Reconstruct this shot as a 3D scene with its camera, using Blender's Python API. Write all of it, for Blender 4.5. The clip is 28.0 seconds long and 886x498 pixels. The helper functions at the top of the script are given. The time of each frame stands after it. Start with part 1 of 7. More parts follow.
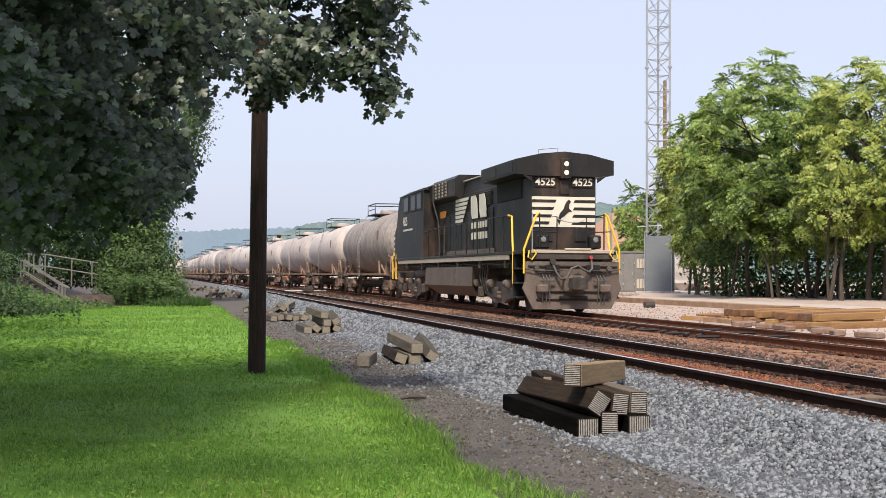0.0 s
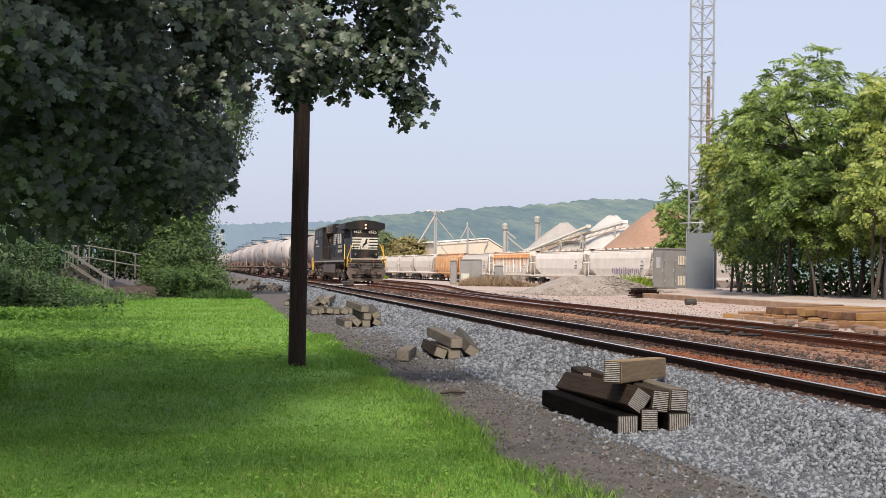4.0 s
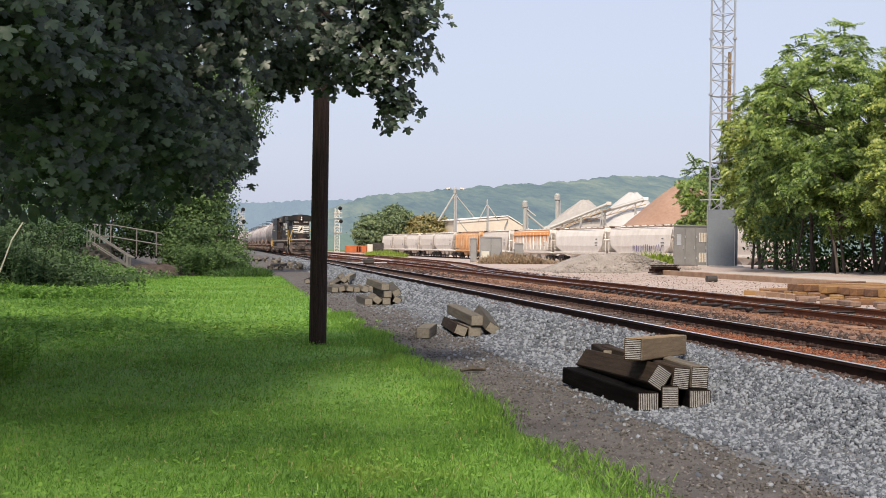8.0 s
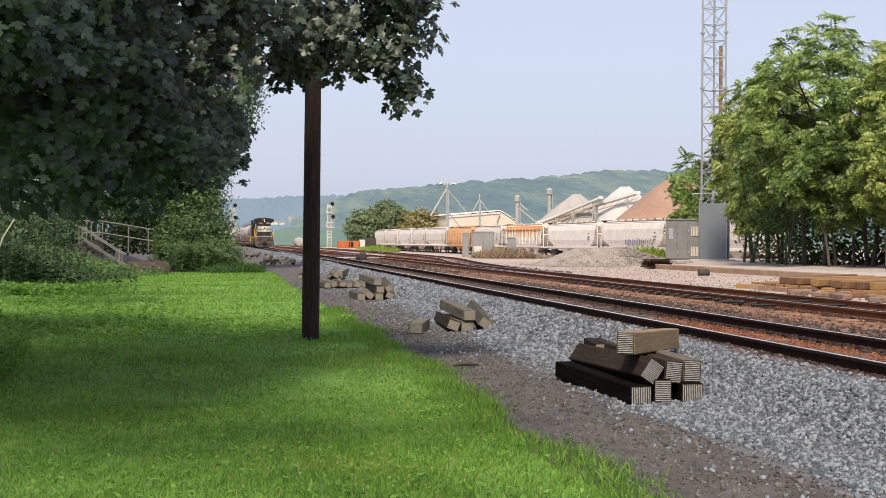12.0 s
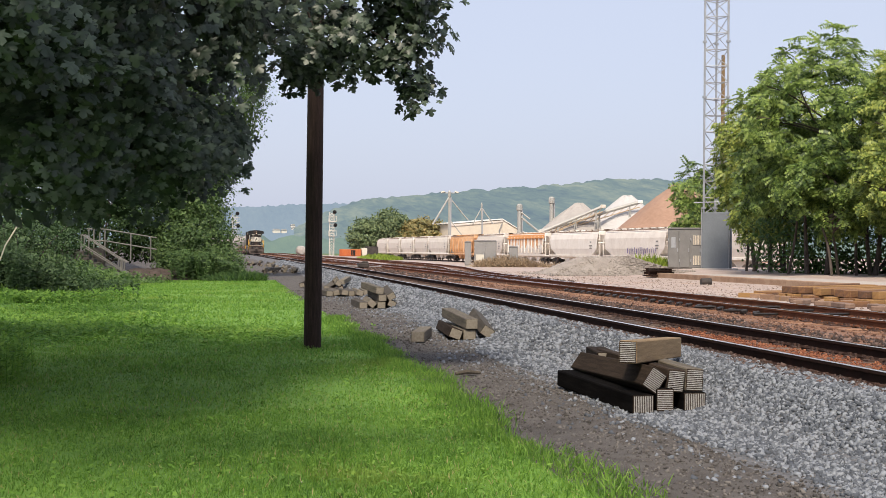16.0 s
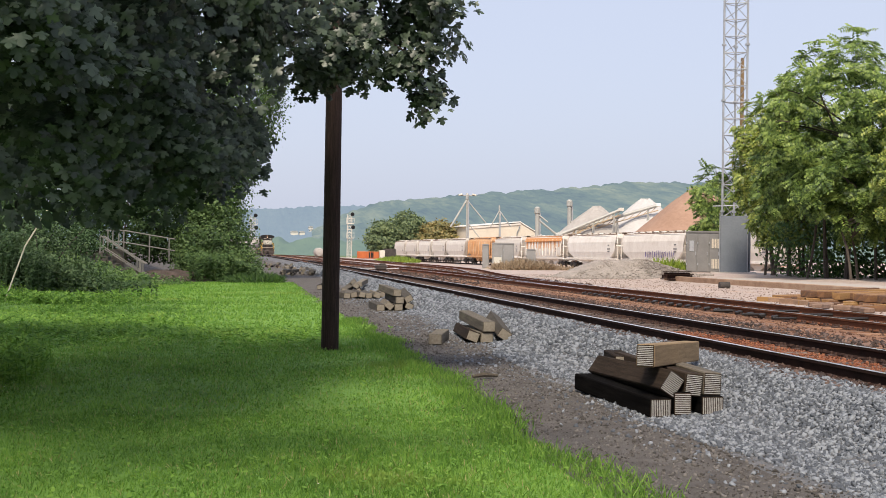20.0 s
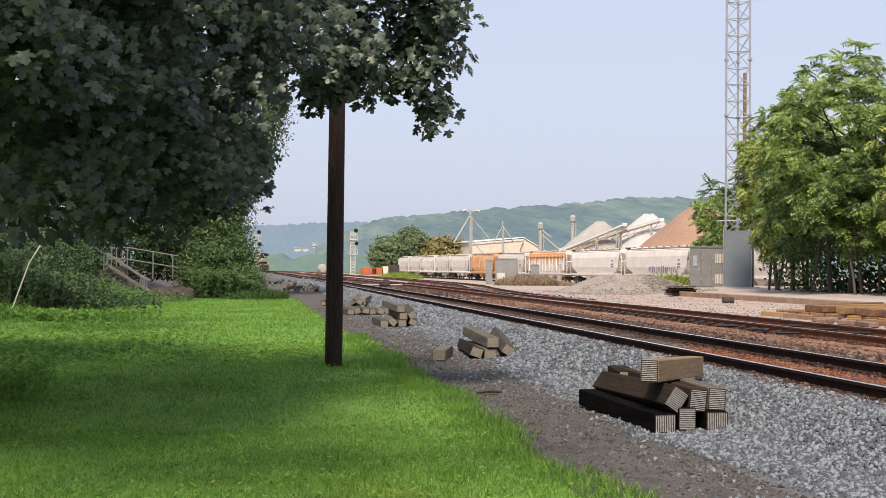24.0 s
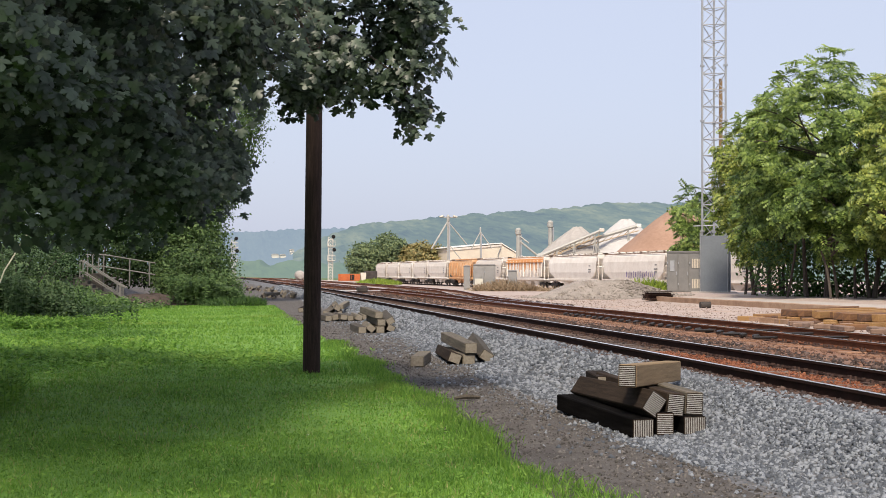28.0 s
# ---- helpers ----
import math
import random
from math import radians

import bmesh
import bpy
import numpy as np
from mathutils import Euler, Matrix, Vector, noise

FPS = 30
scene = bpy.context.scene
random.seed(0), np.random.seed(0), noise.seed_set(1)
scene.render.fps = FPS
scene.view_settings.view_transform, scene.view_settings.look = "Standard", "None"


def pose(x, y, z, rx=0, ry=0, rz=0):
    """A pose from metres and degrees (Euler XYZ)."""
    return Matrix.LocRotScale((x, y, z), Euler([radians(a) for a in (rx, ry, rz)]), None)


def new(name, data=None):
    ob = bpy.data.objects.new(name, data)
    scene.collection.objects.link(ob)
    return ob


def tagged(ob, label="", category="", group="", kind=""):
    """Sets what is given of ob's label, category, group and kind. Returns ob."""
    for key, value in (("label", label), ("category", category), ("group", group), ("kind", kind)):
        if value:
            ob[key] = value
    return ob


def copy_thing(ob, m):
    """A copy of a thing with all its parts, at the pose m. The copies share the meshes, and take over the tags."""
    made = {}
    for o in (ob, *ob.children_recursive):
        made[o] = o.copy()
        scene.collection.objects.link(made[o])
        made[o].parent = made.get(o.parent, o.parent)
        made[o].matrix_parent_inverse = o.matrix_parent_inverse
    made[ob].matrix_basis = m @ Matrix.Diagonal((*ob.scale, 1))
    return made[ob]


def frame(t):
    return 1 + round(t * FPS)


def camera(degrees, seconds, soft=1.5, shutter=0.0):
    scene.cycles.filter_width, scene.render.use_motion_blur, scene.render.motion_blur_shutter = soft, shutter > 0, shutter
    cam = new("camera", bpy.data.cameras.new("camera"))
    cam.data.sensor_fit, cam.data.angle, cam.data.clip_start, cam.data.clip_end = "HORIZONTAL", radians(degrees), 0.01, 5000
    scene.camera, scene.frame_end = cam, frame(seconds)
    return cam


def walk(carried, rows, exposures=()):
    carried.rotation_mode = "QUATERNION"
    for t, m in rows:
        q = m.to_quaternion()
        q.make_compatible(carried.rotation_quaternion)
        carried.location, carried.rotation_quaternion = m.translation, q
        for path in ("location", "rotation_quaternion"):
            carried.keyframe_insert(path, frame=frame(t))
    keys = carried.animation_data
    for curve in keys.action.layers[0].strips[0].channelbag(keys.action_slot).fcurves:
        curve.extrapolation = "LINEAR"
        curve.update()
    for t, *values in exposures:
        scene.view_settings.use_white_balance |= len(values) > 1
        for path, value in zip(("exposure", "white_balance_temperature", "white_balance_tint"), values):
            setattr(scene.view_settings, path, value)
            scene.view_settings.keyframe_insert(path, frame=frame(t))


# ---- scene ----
# seconds, yaw, pitch, roll: the camera turns in the hand and stays where it is
EYE = (0.0, 0.0, 1.65)
TURNS = [
    (0.0, -12.38, 1.19, -0.26),
    (0.5, -12.32, 0.97, -0.59),
    (1.0, -12.15, 0.97, -0.53),
    (1.5, -12.00, 1.06, -0.56),
    (2.0, -11.68, 1.15, -0.63),
    (2.5, -11.45, 1.09, -0.52),
    (3.0, -11.25, 1.09, -0.56),
    (3.5, -10.95, 1.03, -0.72),
    (5.5, -9.35, 0.69, -0.71),
    (6.0, -9.24, 0.59, -0.73),
    (6.5, -9.27, 0.33, -0.99),
    (7.0, -9.61, 0.16, -0.68),
    (7.5, -9.58, 0.02, -0.68),
    (8.0, -9.60, -0.10, -0.64),
    (8.5, -9.72, -0.25, -0.62),
    (9.0, -9.91, -0.32, -0.63),
    (9.5, -10.21, -0.41, -0.48),
    (10.0, -10.13, -0.42, -0.40),
    (10.5, -10.07, -0.41, -0.49),
    (11.0, -10.04, -0.31, -0.26),
    (11.5, -10.02, -0.23, -0.29),
    (12.0, -9.95, -0.33, -0.37),
    (12.5, -9.68, -0.38, -0.35),
    (14.5, -9.33, -0.26, -0.40),
    (15.0, -9.23, -0.07, -0.38),
    (15.5, -9.31, -0.11, -0.54),
    (16.0, -9.85, 0.06, -0.45),
    (16.5, -9.93, 0.42, 0.16),
    (17.0, -9.68, 0.41, -0.05),
    (17.5, -9.27, 0.38, -0.25),
    (18.0, -8.98, 0.32, -0.13),
    (18.5, -8.93, 0.22, -0.12),
    (19.0, -8.88, 0.15, -0.28),
    (19.5, -8.87, 0.13, -0.51),
    (20.0, -9.04, 0.17, -0.68),
    (20.5, -9.04, 0.22, -0.82),
    (21.0, -8.94, 0.26, -0.44),
    (21.5, -8.90, 0.41, -0.27),
    (23.5, -8.86, 0.82, -0.33),
    (24.0, -8.88, 0.90, -0.48),
    (24.5, -8.88, 0.98, -0.52),
    (25.0, -8.97, 1.06, -0.36),
    (25.5, -9.17, 1.11, -0.46),
    (26.0, -9.44, 1.16, -0.25),
    (26.5, -9.63, 1.13, -0.39),
    (27.0, -9.78, 1.11, -0.35),
    (27.5, -9.79, 1.10, -0.26),
    (28.0, -9.90, 1.18, -0.25),
]
cam = camera(39.22, 28.0, soft=0.6)
walk(cam, [(t, pose(*EYE, 90 + pitch, roll, yaw)) for t, yaw, pitch, roll in TURNS],
     [(0.0, 0.54), (0.8, 0.42), (2.0, 0.37), (28.0, 0.37)])

# ---- light ----
SUN_AZ, SUN_EL = radians(200), radians(50)   # clockwise from the track's far end
world = bpy.data.worlds.new("sky")
scene.world = world
world.use_nodes = True
wn, wl = world.node_tree.nodes, world.node_tree.links
sky = wn.new("ShaderNodeTexSky")
sky.sky_type, sky.sun_disc = "NISHITA", False
sky.sun_elevation, sky.sun_rotation = SUN_EL, SUN_AZ
sky.air_density, sky.dust_density, sky.ozone_density = 1.0, 4.0, 1.5
haze = wn.new("ShaderNodeMix")            # a bright, milky summer sky
haze.data_type = "RGBA"
haze.inputs["Factor"].default_value = 0.7
haze.inputs["B"].default_value = (5.3, 5.65, 6.95, 1)
wl.new(sky.outputs[0], haze.inputs["A"])
wl.new(haze.outputs["Result"], wn["Background"].inputs["Color"])
wn["Background"].inputs["Strength"].default_value = 0.113
sun = new("sun", bpy.data.lights.new("sun", "SUN"))
sun.data.energy, sun.data.angle, sun.data.color = 3.7, radians(9), (1.0, 0.88, 0.73)
to_sun = Vector((math.sin(SUN_AZ) * math.cos(SUN_EL), math.cos(SUN_AZ) * math.cos(SUN_EL), math.sin(SUN_EL)))
sun.rotation_euler = to_sun.to_track_quat("Z", "Y").to_euler()


# ---- mesh tools ----
class Mesh:
    """Gathers the vertices and faces of one part."""

    def __init__(self):
        self.v, self.f, self.m = [], [], []
        self.mat = 0

    def add(self, verts, faces):
        n = len(self.v)
        self.v.extend([tuple(p) for p in verts])
        self.f.extend([tuple(i + n for i in f) for f in faces])
        self.m.extend([self.mat] * len(faces))
        return self

    def box(self, c, s, rot=None, bevel=0.0):
        """A box with its edges cut by bevel."""
        h = [a / 2 for a in s]
        rot = Euler([radians(a) for a in rot]).to_matrix() if rot else None
        c = Vector(c)
        if bevel <= 0:
            pts = [Vector((x * h[0], y * h[1], z * h[2])) for x in (-1, 1) for y in (-1, 1) for z in (-1, 1)]
            faces = [(0, 1, 3, 2), (4, 6, 7, 5), (0, 4, 5, 1), (2, 3, 7, 6), (0, 2, 6, 4), (1, 5, 7, 3)]
        else:
            b = min(bevel, min(h) * 0.9)
            pts, at = [], {}
            for x in (-1, 1):
                for y in (-1, 1):
                    for z in (-1, 1):
                        for ax in range(3):
                            p = [x * (h[0] - b), y * (h[1] - b), z * (h[2] - b)]
                            p[ax] = (x, y, z)[ax] * h[ax]
                            at[(x, y, z, ax)] = len(pts)
                            pts.append(Vector(p))
            faces = []
            ring = [(-1, -1), (1, -1), (1, 1), (-1, 1)]
            for ax in range(3):
                for s1 in (-1, 1):
                    loop = []
                    for a, b2 in ring:
                        k = [0, 0, 0]
                        k[ax], k[(ax + 1) % 3], k[(ax + 2) % 3] = s1, a, b2
                        loop.append(at[(*k, ax)])
                    faces.append(tuple(loop if s1 > 0 else loop[::-1]))
                o1, o2 = (ax + 1) % 3, (ax + 2) % 3
                for a in (-1, 1):
                    for b2 in (-1, 1):
                        k1, k2 = [0, 0, 0], [0, 0, 0]
                        k1[ax], k1[o1], k1[o2] = -1, a, b2
                        k2[ax], k2[o1], k2[o2] = 1, a, b2
                        q = (at[(*k1, o1)], at[(*k2, o1)], at[(*k2, o2)], at[(*k1, o2)])
                        faces.append(q if a * b2 < 0 else q[::-1])
            for x in (-1, 1):
                for y in (-1, 1):
                    for z in (-1, 1):
                        q = tuple(at[(x, y, z, a)] for a in range(3))
                        faces.append(q if x * y * z > 0 else q[::-1])
        return self.add([c + (rot @ p if rot else p) for p in pts], faces)

    def tube(self, pts, r, seg=8, caps=True):
        """A round bar along points; r is one radius or one for each point."""
        pts = [Vector(p) for p in pts]
        rs = r if isinstance(r, (list, tuple)) else [r] * len(pts)
        rings, verts = [], []
        up = None
        for i, p in enumerate(pts):
            a, b = pts[max(i - 1, 0)], pts[min(i + 1, len(pts) - 1)]
            d = (b - a).normalized()
            if up is None:
                up = Vector((0, 0, 1)) if abs(d.z) < 0.9 else Vector((1, 0, 0))
            x = d.cross(up).normalized()
            up = x.cross(d).normalized()
            for k in range(seg):
                w = 2 * math.pi * k / seg
                verts.append(p + (x * math.cos(w) + up * math.sin(w)) * rs[i])
        faces = []
        for i in range(len(pts) - 1):
            for k in range(seg):
                a, b = i * seg + k, i * seg + (k + 1) % seg
                faces.append((a, b, b + seg, a + seg))
        if caps:
            faces.append(tuple(range(seg))[::-1])
            faces.append(tuple((len(pts) - 1) * seg + k for k in range(seg)))
        return self.add(verts, faces)

    def prism(self, outline, along, a, b):
        """An outline of two coordinates drawn out from a to b along an axis (0, 1 or 2)."""
        n = len(outline)

        def put(p, w):
            q = list(p)
            q.insert(along, w)
            return q
        verts = [put(p, a) for p in outline] + [put(p, b) for p in outline]
        faces = [(i, (i + 1) % n, n + (i + 1) % n, n + i) for i in range(n)]
        faces += [tuple(range(n))[::-1], tuple(range(n, 2 * n))]
        return self.add(verts, faces)

    def lathe(self, profile, c, axis=1, seg=24):
        """Profile rows (radius, place along the axis) turned round an axis through c."""
        verts, faces = [], []
        o1, o2 = (axis + 1) % 3, (axis + 2) % 3
        for r, h in profile:
            for k in range(seg):
                w = 2 * math.pi * k / seg
                p = list(c)
                p[axis] += h
                p[o1] += r * math.cos(w)
                p[o2] += r * math.sin(w)
                verts.append(p)
        for i in range(len(profile) - 1):
            for k in range(seg):
                a, b = i * seg + k, i * seg + (k + 1) % seg
                faces.append((a, b, b + seg, a + seg))
        faces.append(tuple(range(seg))[::-1])
        faces.append(tuple((len(profile) - 1) * seg + k for k in range(seg)))
        return self.add(verts, faces)

    def data(self, name, mats, smooth=False):
        me = bpy.data.meshes.new(name)
        me.from_pydata(self.v, [], self.f)
        for m in (mats if isinstance(mats, (list, tuple)) else [mats]):
            me.materials.append(m)
        me.polygons.foreach_set("material_index", self.m)
        if smooth:
            me.polygons.foreach_set("use_smooth", [True] * len(self.f))
            me.set_sharp_from_angle(angle=radians(38))
        bm = bmesh.new()
        bm.from_mesh(me)
        bmesh.ops.recalc_face_normals(bm, faces=bm.faces)
        bm.to_mesh(me)
        bm.free()
        return me


def part(name, mesh, material, parent=None, label="", smooth=False, at=None):
    """Links a gathered mesh as one object, under its thing or part."""
    ob = new(name, mesh.data(name, material, smooth))
    ob.parent = parent
    if at is not None:
        ob.matrix_basis = at
    return tagged(ob, label)


def soup(name, verts, loops, sizes, material, parent=None, smooth=False):
    """One object from numpy arrays: vertices (n, 3), loop indices, and corners a face."""
    me = bpy.data.meshes.new(name)
    sizes = np.asarray(sizes, dtype=np.int32)
    me.vertices.add(len(verts))
    me.vertices.foreach_set("co", np.asarray(verts, dtype=np.float32).ravel())
    me.loops.add(len(loops))
    me.loops.foreach_set("vertex_index", np.asarray(loops, dtype=np.int32))
    me.polygons.add(len(sizes))
    me.polygons.foreach_set("loop_start", np.concatenate([[0], np.cumsum(sizes)[:-1]]).astype(np.int32))
    if smooth:
        me.polygons.foreach_set("use_smooth", np.ones(len(sizes), dtype=bool))
    me.update(calc_edges=True)
    me.materials.append(material)
    ob = new(name, me)
    ob.parent = parent
    return ob


def repeat(base_v, base_f, mats):
    """Copies of a small mesh: base vertices (k, 3), faces of equal size (m, s), matrices (n, 3, 4)."""
    mats = np.asarray(mats)
    n, k = len(mats), len(base_v)
    v = np.einsum("nij,kj->nki", mats[:, :, :3], base_v) + mats[:, None, :, 3]
    f = np.asarray(base_f)[None] + (np.arange(n) * k)[:, None, None]
    return v.reshape(-1, 3), f.reshape(-1), np.full(n * len(base_f), np.asarray(base_f).shape[1])


def turns(rng, n, tilt=math.pi):
    """n random rotation matrices; tilt keeps their z axes within an angle of up."""
    yaw, lean, way = rng.uniform(0, 2 * math.pi, n), rng.uniform(0, 1, n) ** 0.7 * tilt, rng.uniform(0, 2 * math.pi, n)
    c, s = np.cos(yaw), np.sin(yaw)
    o, z = np.ones(n), np.zeros(n)
    rz = np.stack([np.stack([c, -s, z], 1), np.stack([s, c, z], 1), np.stack([z, z, o], 1)], 1)
    c, s = np.cos(lean), np.sin(lean)
    rx = np.stack([np.stack([o, z, z], 1), np.stack([z, c, -s], 1), np.stack([z, s, c], 1)], 1)
    c, s = np.cos(way), np.sin(way)
    rw = np.stack([np.stack([c, -s, z], 1), np.stack([s, c, z], 1), np.stack([z, z, o], 1)], 1)
    return rw @ rx @ rz


def thing(name, label, category, at=None, group="", kind=""):
    ob = new(name)
    if at is not None:
        ob.matrix_basis = at
    return tagged(ob, label, category, group, kind)


# ---- materials ----
def stuff_of(name, colours, rough=0.8, metal=0.0, scale=8.0, fine=60.0, bump=0.3, bump_size=0.01, island=0.0, each=0.0,
             stain=None, stain_at=0.55, stain_scale=1.5, spec=0.5, thin=0.0, stretch=(1, 1, 1)):
    """A mottled surface: noise at two scales blends the colours, a third noise lays a stain, and a bump gives the grain."""
    mat = bpy.data.materials.new(name)
    mat.use_nodes = True
    nodes, links = mat.node_tree.nodes, mat.node_tree.links
    bsdf = nodes["Principled BSDF"]
    co = nodes.new("ShaderNodeTexCoord")
    mp = nodes.new("ShaderNodeMapping")
    mp.inputs["Scale"].default_value = stretch
    links.new(co.outputs["Object"], mp.inputs["Vector"])

    def noise_at(sc, detail=4):
        n = nodes.new("ShaderNodeTexNoise")
        n.inputs["Scale"].default_value, n.inputs["Detail"].default_value = sc, detail
        n.inputs["Roughness"].default_value = 0.65
        links.new(mp.outputs[0], n.inputs["Vector"])
        return n.outputs["Fac"]

    def maths(op, a, b):
        n = nodes.new("ShaderNodeMath")
        n.operation = op
        for k, w in enumerate((a, b)):
            if isinstance(w, (int, float)):
                n.inputs[k].default_value = w
            else:
                links.new(w, n.inputs[k])
        return n.outputs[0]
    big, small = noise_at(scale), noise_at(fine, 3)
    mix = maths("ADD", maths("MULTIPLY", big, 0.6), maths("MULTIPLY", small, 0.4))
    if island:
        geo = nodes.new("ShaderNodeNewGeometry")
        mix = maths("ADD", mix, maths("MULTIPLY", maths("SUBTRACT", geo.outputs["Random Per Island"], 0.5), island))
    if each:
        info = nodes.new("ShaderNodeObjectInfo")
        mix = maths("ADD", mix, maths("MULTIPLY", maths("SUBTRACT", info.outputs["Random"], 0.5), each))
    ramp = nodes.new("ShaderNodeValToRGB")
    el = ramp.color_ramp.elements
    lo, hi = 0.32, 0.68
    el[0].position, el[0].color = lo, (*colours[0], 1)
    el[1].position, el[1].color = hi, (*colours[-1], 1)
    for i, c in enumerate(colours[1:-1], 1):
        e = el.new(lo + (hi - lo) * i / (len(colours) - 1))
        e.color = (*c, 1)
    links.new(mix, ramp.inputs["Fac"])
    colour = ramp.outputs["Color"]
    if stain:
        st = noise_at(stain_scale, 6)
        r2 = nodes.new("ShaderNodeValToRGB")
        r2.color_ramp.elements[0].position, r2.color_ramp.elements[1].position = stain_at, stain_at + 0.12
        links.new(st, r2.inputs["Fac"])
        mx = nodes.new("ShaderNodeMix")
        mx.data_type = "RGBA"
        links.new(r2.outputs["Color"], mx.inputs["Factor"])
        links.new(colour, mx.inputs["A"])
        mx.inputs["B"].default_value = (*stain, 1)
        colour = mx.outputs["Result"]
    links.new(colour, bsdf.inputs["Base Color"])
    bsdf.inputs["Roughness"].default_value, bsdf.inputs["Metallic"].default_value = rough, metal
    bsdf.inputs["Specular IOR Level"].default_value = spec
    if bump:
        bp = nodes.new("ShaderNodeBump")
        bp.inputs["Strength"].default_value, bp.inputs["Distance"].default_value = bump, bump_size
        links.new(mix, bp.inputs["Height"])
        links.new(bp.outputs[0], bsdf.inputs["Normal"])
    if thin:
        out = nodes["Material Output"]
        tr = nodes.new("ShaderNodeBsdfTranslucent")
        ms = nodes.new("ShaderNodeMixShader")
        ms.inputs[0].default_value = thin
        links.new(colour, tr.inputs["Color"])
        links.new(bsdf.outputs[0], ms.inputs[1])
        links.new(tr.outputs[0], ms.inputs[2])
        links.new(ms.outputs[0], out.inputs["Surface"])
    return mat


def glow(name, colour, strength):
    mat = bpy.data.materials.new(name)
    mat.use_nodes = True
    b = mat.node_tree.nodes["Principled BSDF"]
    b.inputs["Base Color"].default_value = (*colour, 1)
    b.inputs["Emission Color"].default_value = (*colour, 1)
    b.inputs["Emission Strength"].default_value = strength
    return mat


MAT = {}
MAT["lawn"] = stuff_of("lawn", [(0.075, 0.16, 0.018), (0.122, 0.25, 0.028), (0.17, 0.295, 0.04)], 0.9, scale=0.6, fine=9, bump=0.6, bump_size=0.04,
                       stain=(0.16, 0.19, 0.05), stain_at=0.6, stain_scale=0.35)
MAT["grass"] = stuff_of("grass", [(0.09, 0.197, 0.024), (0.152, 0.305, 0.038), (0.218, 0.372, 0.056)], 0.7, scale=0.5, fine=2, bump=0, island=0.5, thin=0.4,
                        stain=(0.24, 0.3, 0.05), stain_at=0.57, stain_scale=0.16)
MAT["dirt"] = stuff_of("dirt", [(0.045, 0.039, 0.034), (0.083, 0.073, 0.065), (0.138, 0.124, 0.112)], 0.95, scale=2.2, fine=70, bump=1.0, bump_size=0.04)
MAT["ballast"] = stuff_of("ballast", [(0.05, 0.05, 0.052), (0.105, 0.105, 0.108), (0.2, 0.2, 0.205)], 0.9, scale=9, fine=28, bump=1.0, bump_size=0.05)
MAT["stone"] = stuff_of("stone", [(0.068, 0.077, 0.091), (0.128, 0.141, 0.159), (0.228, 0.246, 0.27)], 0.85, scale=14, fine=90, bump=0.3, island=0.6)
MAT["rusty_ballast"] = stuff_of("rusty_ballast", [(0.09, 0.045, 0.028), (0.19, 0.092, 0.052), (0.28, 0.16, 0.105)], 0.95, scale=2.5, fine=30, bump=0.9,
                                bump_size=0.04, stain=(0.2, 0.14, 0.115), stain_at=0.52, stain_scale=0.6)
MAT["yard"] = stuff_of("yard", [(0.28, 0.215, 0.18), (0.37, 0.295, 0.255), (0.45, 0.37, 0.325)], 0.95, scale=0.8, fine=14, bump=0.5, bump_size=0.03,
                       stain=(0.4, 0.27, 0.2), stain_at=0.58, stain_scale=0.3)
MAT["field"] = stuff_of("field", [(0.06, 0.1, 0.03), (0.1, 0.15, 0.045)], 0.95, scale=0.05, fine=0.6, bump=0)
MAT["rail"] = stuff_of("rail", [(0.016, 0.01, 0.009), (0.04, 0.021, 0.016)], 0.9, scale=4, fine=70, spec=0.1)
MAT["rail_rust"] = stuff_of("rail_rust", [(0.09, 0.036, 0.02), (0.19, 0.076, 0.04)], 0.9, scale=2, fine=70, spec=0.15)
MAT["rail_top"] = stuff_of("rail_top", [(0.78, 0.76, 0.75), (0.88, 0.87, 0.86)], 0.34, 1.0, scale=2, fine=40, bump=0.05)
MAT["tie"] = stuff_of("tie", [(0.05, 0.036, 0.03), (0.1, 0.07, 0.055), (0.17, 0.12, 0.09)], 0.92, scale=5, fine=60, each=0.3, stretch=(0.3, 2, 1))
MAT["black_paint"] = stuff_of("black_paint", [(0.006, 0.006, 0.007), (0.013, 0.0125, 0.013), (0.026, 0.022, 0.02)], 0.5, scale=1.2, fine=25, bump=0.05,
                              stain=(0.055, 0.036, 0.027), stain_at=0.52, stain_scale=0.7, spec=0.3, stretch=(1, 1, 0.5))
MAT["grime"] = stuff_of("grime", [(0.02, 0.017, 0.016), (0.045, 0.038, 0.034), (0.085, 0.068, 0.056)], 0.85, scale=2.5, fine=30)
MAT["white_paint"] = stuff_of("white_paint", [(0.52, 0.49, 0.41), (0.66, 0.63, 0.54)], 0.55, scale=2, fine=30, bump=0.05)
MAT["yellow_paint"] = stuff_of("yellow_paint", [(0.75, 0.42, 0.03), (0.85, 0.52, 0.05)], 0.5, scale=4, fine=40, bump=0.05)
MAT["bark"] = stuff_of("bark", [(0.03, 0.024, 0.02), (0.075, 0.06, 0.05), (0.12, 0.1, 0.085)], 0.95, scale=3, fine=25, bump=1.0, bump_size=0.03, stretch=(3, 3, 0.5))
MAT["pole_wood"] = stuff_of("pole_wood", [(0.011, 0.008, 0.007), (0.031, 0.02, 0.017), (0.07, 0.043, 0.034)], 0.9, spec=0.2, scale=6, fine=50, bump=0.6,
                            bump_size=0.01, stretch=(6, 6, 0.35))
